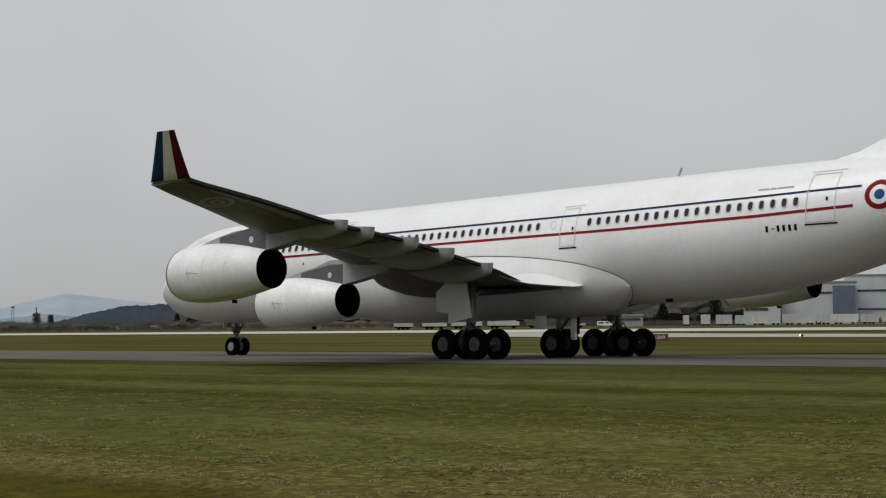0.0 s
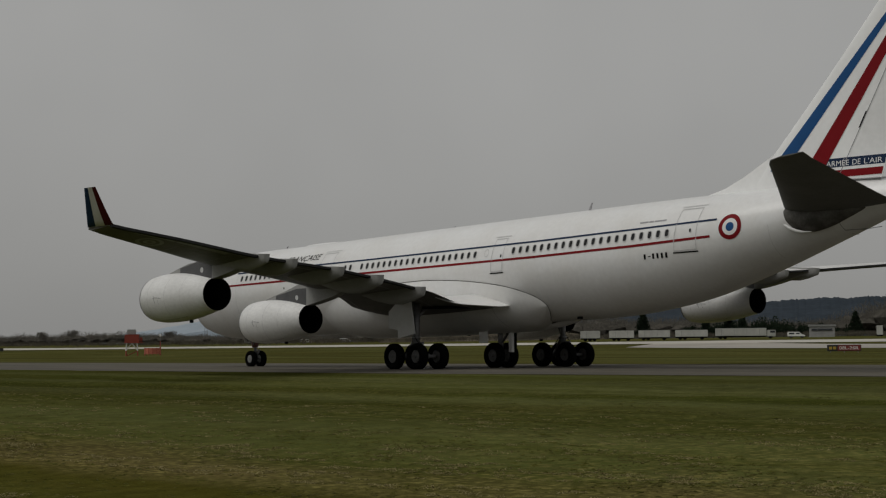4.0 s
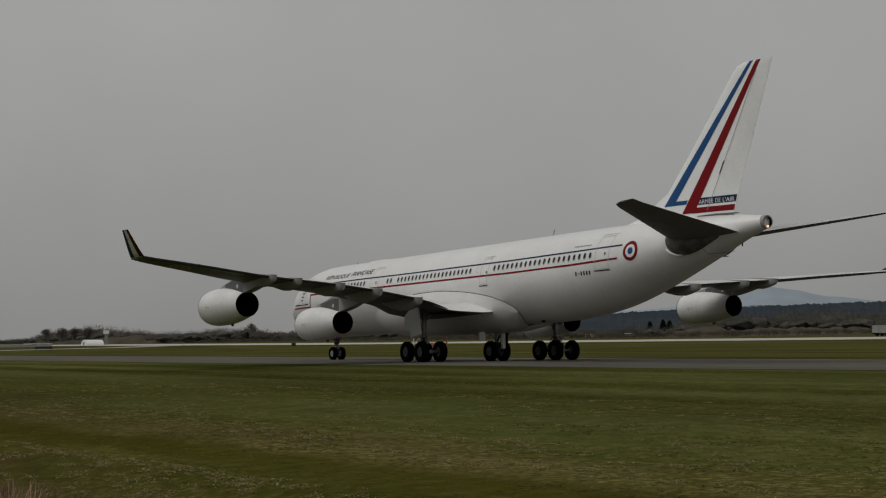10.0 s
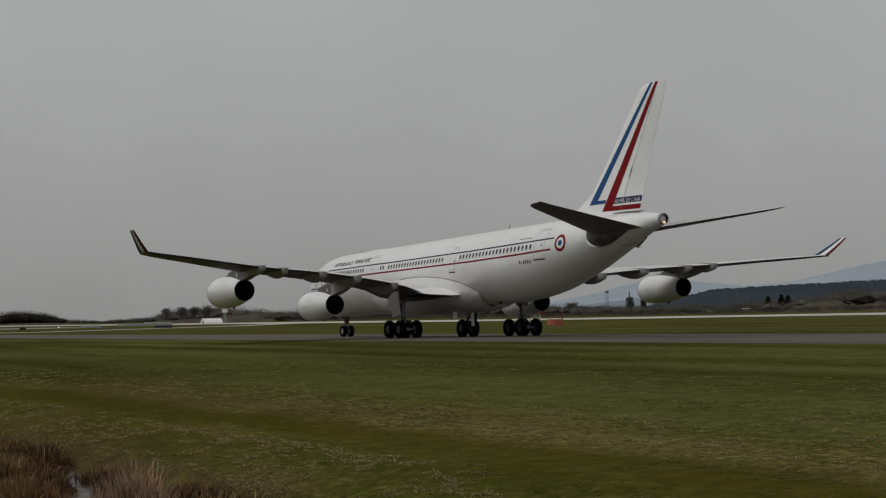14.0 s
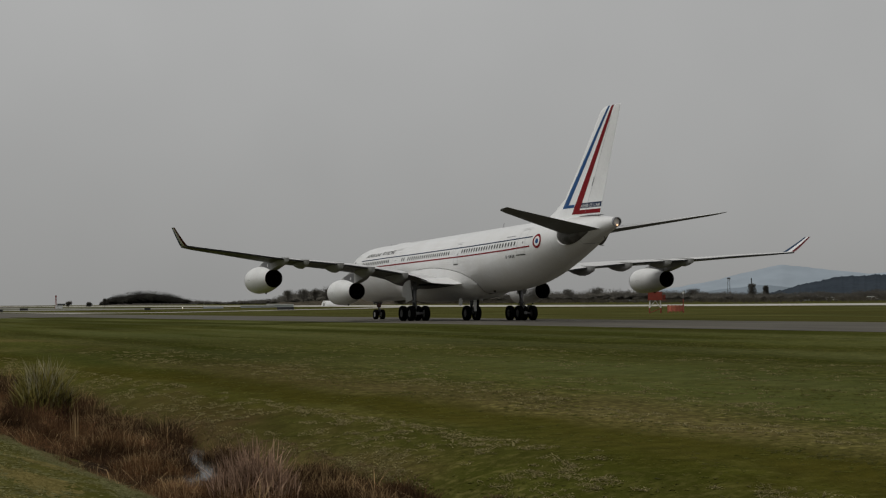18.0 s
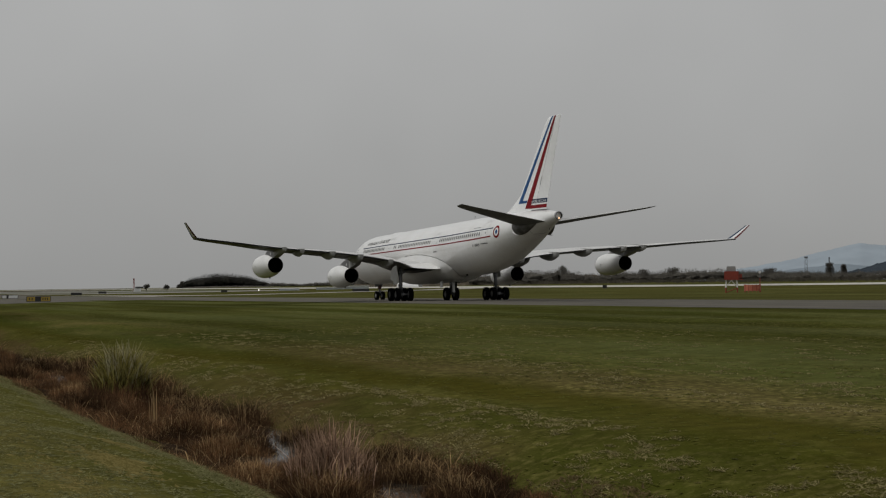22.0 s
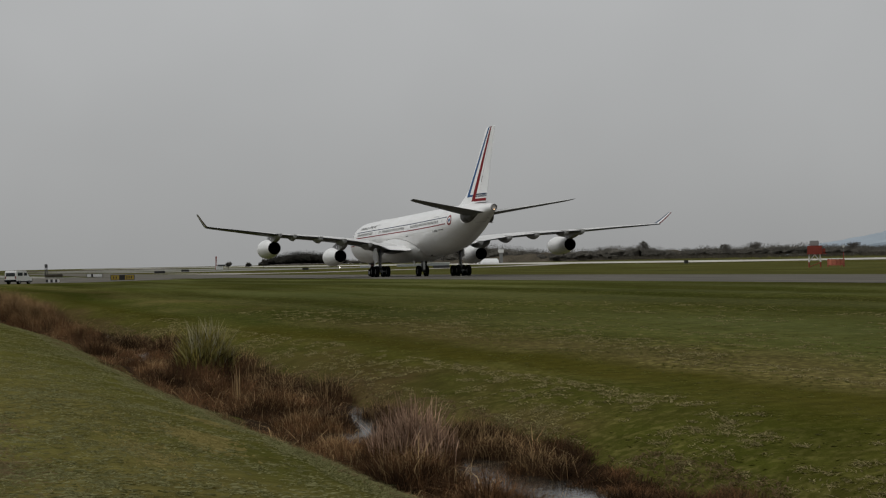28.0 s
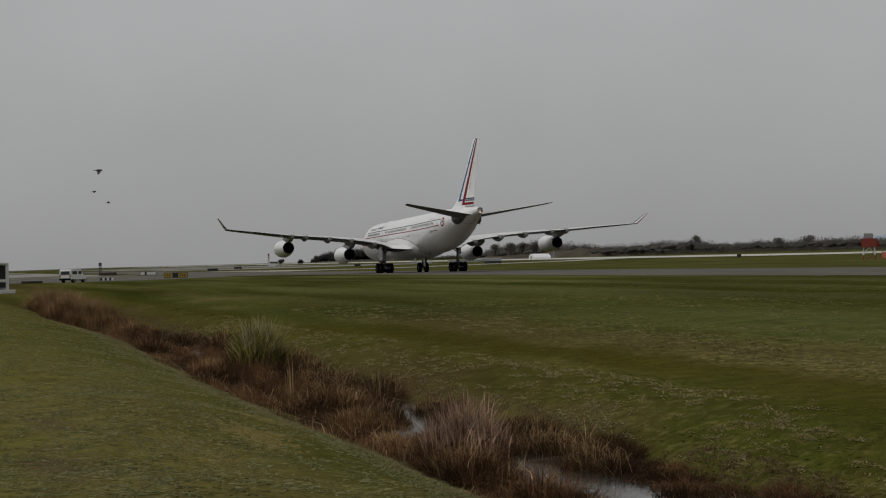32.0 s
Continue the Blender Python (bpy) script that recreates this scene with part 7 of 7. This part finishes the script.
OPEN = ((-57.5, -52.5, -0.35, 0.35), (-22.4, -18.6, -0.75, 0.1), (-20.8, -19.2, 0.1, 0.5), (-18.6, -16.5, -0.6, -0.3), (-38.6, -37.6, -1.6, -1.2))
scrub("dead_weeds", 90000, (-1.75, -0.1), DRY_BROWN, 0.05, 0.2, 0.007, 3.0, "matted brown dead weeds on the ditch's near side", OPEN)
scrub("dead_weeds", 70000, (0.0, 1.25), DRY_DARK, 0.06, 0.22, 0.008, 2.4, "matted dark brown dead weeds on the ditch's far side", OPEN)
scrub("dead_weeds", 60000, (-1.7, 0.2), DRY_DARK, 0.06, 0.24, 0.007, 2.8, "dark matted dead weeds in the ditch", OPEN)
scrub("dead_weeds", 50000, (-0.9, 0.7), DRY_BROWN, 0.08, 0.22, 0.007, 3.0, "brown dead weeds standing in the water", OPEN)
scrub("pale_stems", 8000, (-1.9, 1.2), DRY_PALE, 0.1, 0.34, 0.007, 2.4, "pale dead stems among the weeds", OPEN)


def clump(name, cx, cy, radius, count, mat, low, high, wide, lean, label, extra=()):
    """A tuft of long leaves growing from one place, with taller stems."""
    t = tagged(new(name), label, "reeds")
    t.location = (cx, cy, max(-1.52, float(land_z(np.array([cx]), np.array([cy]))[0])) - 0.03)
    for nm, cnt, rad, m2, lo2, hi2, w2, l2, b2 in [("leaves", count, radius, mat, low, high, wide, lean, 0.7)] + [(*e, 0.4) for e in extra]:
        r = rng.random(cnt) ** 0.6
        a = rng.random(cnt) * 2 * np.pi
        tall = (lo2 + (hi2 - lo2) * rng.random(cnt)) * (1.08 - 0.55 * r**2)
        put(nm, strand_mesh(nm, rad * r * np.cos(a), rad * r * np.sin(a) * 0.8, tall, w2 * (0.6 + 0.8 * rng.random(cnt)), l2, rng, np.zeros(cnt), m2, b2), t)
    return t


def spot(az, across):
    d = across / math.cos(radians(az))
    return -d * math.sin(radians(az)), EYE[1] + across


x, y = -43.6, EYE[1] + 7.35
clump("reed_clump", x, y, 0.9, 900, REED_GREEN, 0.7, 1.5, 0.042, 0.38, "tall yellow-green reed clump with pale plumes in the ditch", (("arching_leaves", 480, 0.85, REED_PALE, 0.8, 1.4, 0.042, 0.62), ("plume_spray", 150, 0.75, PLUME, 1.25, 1.65, 0.034, 0.4), ("dead_leaves", 900, 1.0, DRY_DARK, 0.3, 1.0, 0.03, 1.1), ("brown_spray", 500, 1.25, DRY_BROWN, 0.5, 1.05, 0.014, 0.9)))
x, y = -22.95, EYE[1] + 6.68
clump("dead_reed_clump", x, y, 0.7, 700, DRY_BROWN, 0.3, 0.8, 0.01, 0.8, "brown dead reed clump with upright pinkish stems", (("stem_tuft", 420, 0.72, REED_PINK, 0.4, 0.98, 0.011, 0.6), ("feathery_spray", 420, 0.74, REED_PINK, 0.7, 1.05, 0.017, 0.5), ("low_leaves", 1500, 0.85, DRY_DARK, 0.2, 0.55, 0.014, 1.4)))
x, y = -20.3, EYE[1] + 5.85
clump("dead_reed_clump", x, y, 0.75, 1500, DRY_BROWN, 0.2, 0.62, 0.011, 1.2, "low tousled clump of brown dead reeds", (("stem_tuft", 160, 0.6, DRY_PALE, 0.35, 0.75, 0.008, 0.8), ("low_leaves", 1600, 0.9, DRY_DARK, 0.2, 0.45, 0.013, 1.5)))
x, y = spot(75.2, 5.6)
clump("dead_reed_clump", x, y, 0.6, 900, DRY_BROWN, 0.15, 0.4, 0.01, 1.4, "low brown tuft of dead reeds", (("stem_tuft", 40, 0.5, DRY_PALE, 0.3, 0.5, 0.008, 0.6),))
x, y = spot(78.4, 6.7)
clump("dry_grass_clump", x, y, 0.85, 190, DRY_PALE, 0.35, 0.75, 0.009, 1.1, "arching straw-coloured grass clump in the ditch", (("low_leaves", 2600, 0.95, DRY_BROWN, 0.2, 0.55, 0.011, 1.2),))
x, y = spot(79.4, 6.5)
clump("dry_grass_clump", x, y, 0.2, 12, DRY_PALE, 0.7, 1.2, 0.012, 0.15, "few upright pale dead stalks")
hrng = np.random.default_rng(77)
for k in range(46):
    x = -15.5 - 52 * ((k + hrng.random()) / 46) ** 1.25
    off = (-1.25, 1.15, -0.75, 0.95)[k % 4] + 0.25 * hrng.standard_normal()
    size = (0.5 + 0.5 * hrng.random()) * (1.0 if x > -30 else 1.25)
    if -32.5 < x < -24 or x > -22.5 and off > -1.0 or -47.5 < x < -42 and off < 0.3:
        continue
    clump("weed_tuft", x, float(middle(x)) + off, 0.6 * size, int(800 * size), DRY_DARK if off > 0 or k % 3 == 0 else DRY_BROWN, 0.14 * size, 0.6 * size, 0.011, 1.7, "tousled brown tuft of dead weeds", (("stem_tuft", 60, 0.5 * size, DRY_PALE if k % 2 else DRY_BROWN, 0.3 * size, 0.75 * size, 0.01, 1.2),))
for k in range(8):
    x = -21.3 - 5.0 * (k + hrng.random()) / 8
    clump("weed_tuft", x, float(middle(x)) + 1.3 + 0.1 * hrng.standard_normal(), 0.42, 800, DRY_DARK, 0.12, 0.36, 0.011, 1.6, "dark brown weeds hanging from the ditch's far edge", (("stem_tuft", 50, 0.45, DRY_BROWN, 0.25, 0.5, 0.01, 1.2),))
for k in range(18):
    x = -13.5 - 7.5 * (k + hrng.random()) / 18
    off = (0.75, 1.3)[k % 2] + 0.12 * hrng.standard_normal()
    clump("weed_tuft", x, float(middle(x)) + off, 0.45, 700, DRY_DARK if k % 3 else DRY_BROWN, 0.06, 0.22, 0.011, 1.9, "low dark brown weeds on the ditch's far side", (("stem_tuft", 30, 0.4, DRY_BROWN, 0.15, 0.3, 0.009, 1.2),))
for az_, ac, rad, tall in ((87.0, 5.6, 1.9, 1.9), (86.4, 6.0, 1.9, 1.75), (85.75, 6.3, 1.6, 1.5)):
    x, y = spot(az_, ac)
    clump("weed_bush", x, y, rad, 11000, DRY_BROWN, 0.3, tall, 0.012, 1.0, "large brown bush of dead weeds beside the ditch", (("stem_tuft", 3500, rad * 0.95, DRY_PALE, 0.5 * tall, 1.05 * tall, 0.01, 0.6),))
for az_, ac, size in ((85.2, 6.8, 1.9), (84.6, 6.8, 1.7), (83.6, 6.3, 1.1), (83.0, 7.6, 1.3), (82.0, 6.4, 1.0), (78.9, 7.9, 0.75), (78.1, 7.8, 0.85), (77.3, 7.7, 0.75), (77.2, 6.4, 1.0), (74.6, 8.3, 0.8), (72.0, 8.1, 1.0), (71.0, 8.0, 0.9), (69.6, 7.9, 0.8), (76.4, 5.7, 0.8)):
    x, y = spot(az_, ac)
    clump("weed_tuft", x, y, 0.75 * size, int(2200 * size), DRY_DARK if ac > 7.1 else DRY_BROWN, 0.15 * size, 0.5 * size, 0.009, 1.5, "rounded brown tuft of dead weeds", (("stem_tuft", 320, 0.7 * size, DRY_PALE, 0.3 * size, 0.55 * size, 0.008, 0.8),))



def motions():
    walk(plane, [(t, pose(x, 0, 0)) for t, x in TAXI_ROWS])
    times = [i * 0.1 for i in range(321)]
    for w, hub, r in wheels:
        rows = []
        for t in times:
            x = interp(t, TAXI_ROWS)[0]
            rows.append((t, Matrix.Translation(hub) @ Matrix.Rotation((x - TAXI_ROWS[0][1]) / r, 4, "Y")))
        walk(w, rows)
    for k, (t0, a0, e0, t1, a1, e1, d) in enumerate(BIRD_ROWS):
        p, q = at(a0, d, e0), at(a1, d, e1)
        way = (q - p) / (t1 - t0)
        m = Matrix.Rotation(math.atan2(way.y, way.x), 4, "Z")
        bird = birds[2 * k][0]
        walk(bird, [(t, Matrix.Translation(p + way * (t - t0)) @ m) for t in (0, 16, 32)])
    for bird, wing_part, s, k in birds:
        walk(wing_part, [(0, Matrix.Rotation(s * 0.4, 4, "X"))] + [(30 + 0.1 * i, Matrix.Rotation(s * 0.65 * math.sin(2.1 * i + 1.3 * k), 4, "X")) for i in range(21)])


motions()
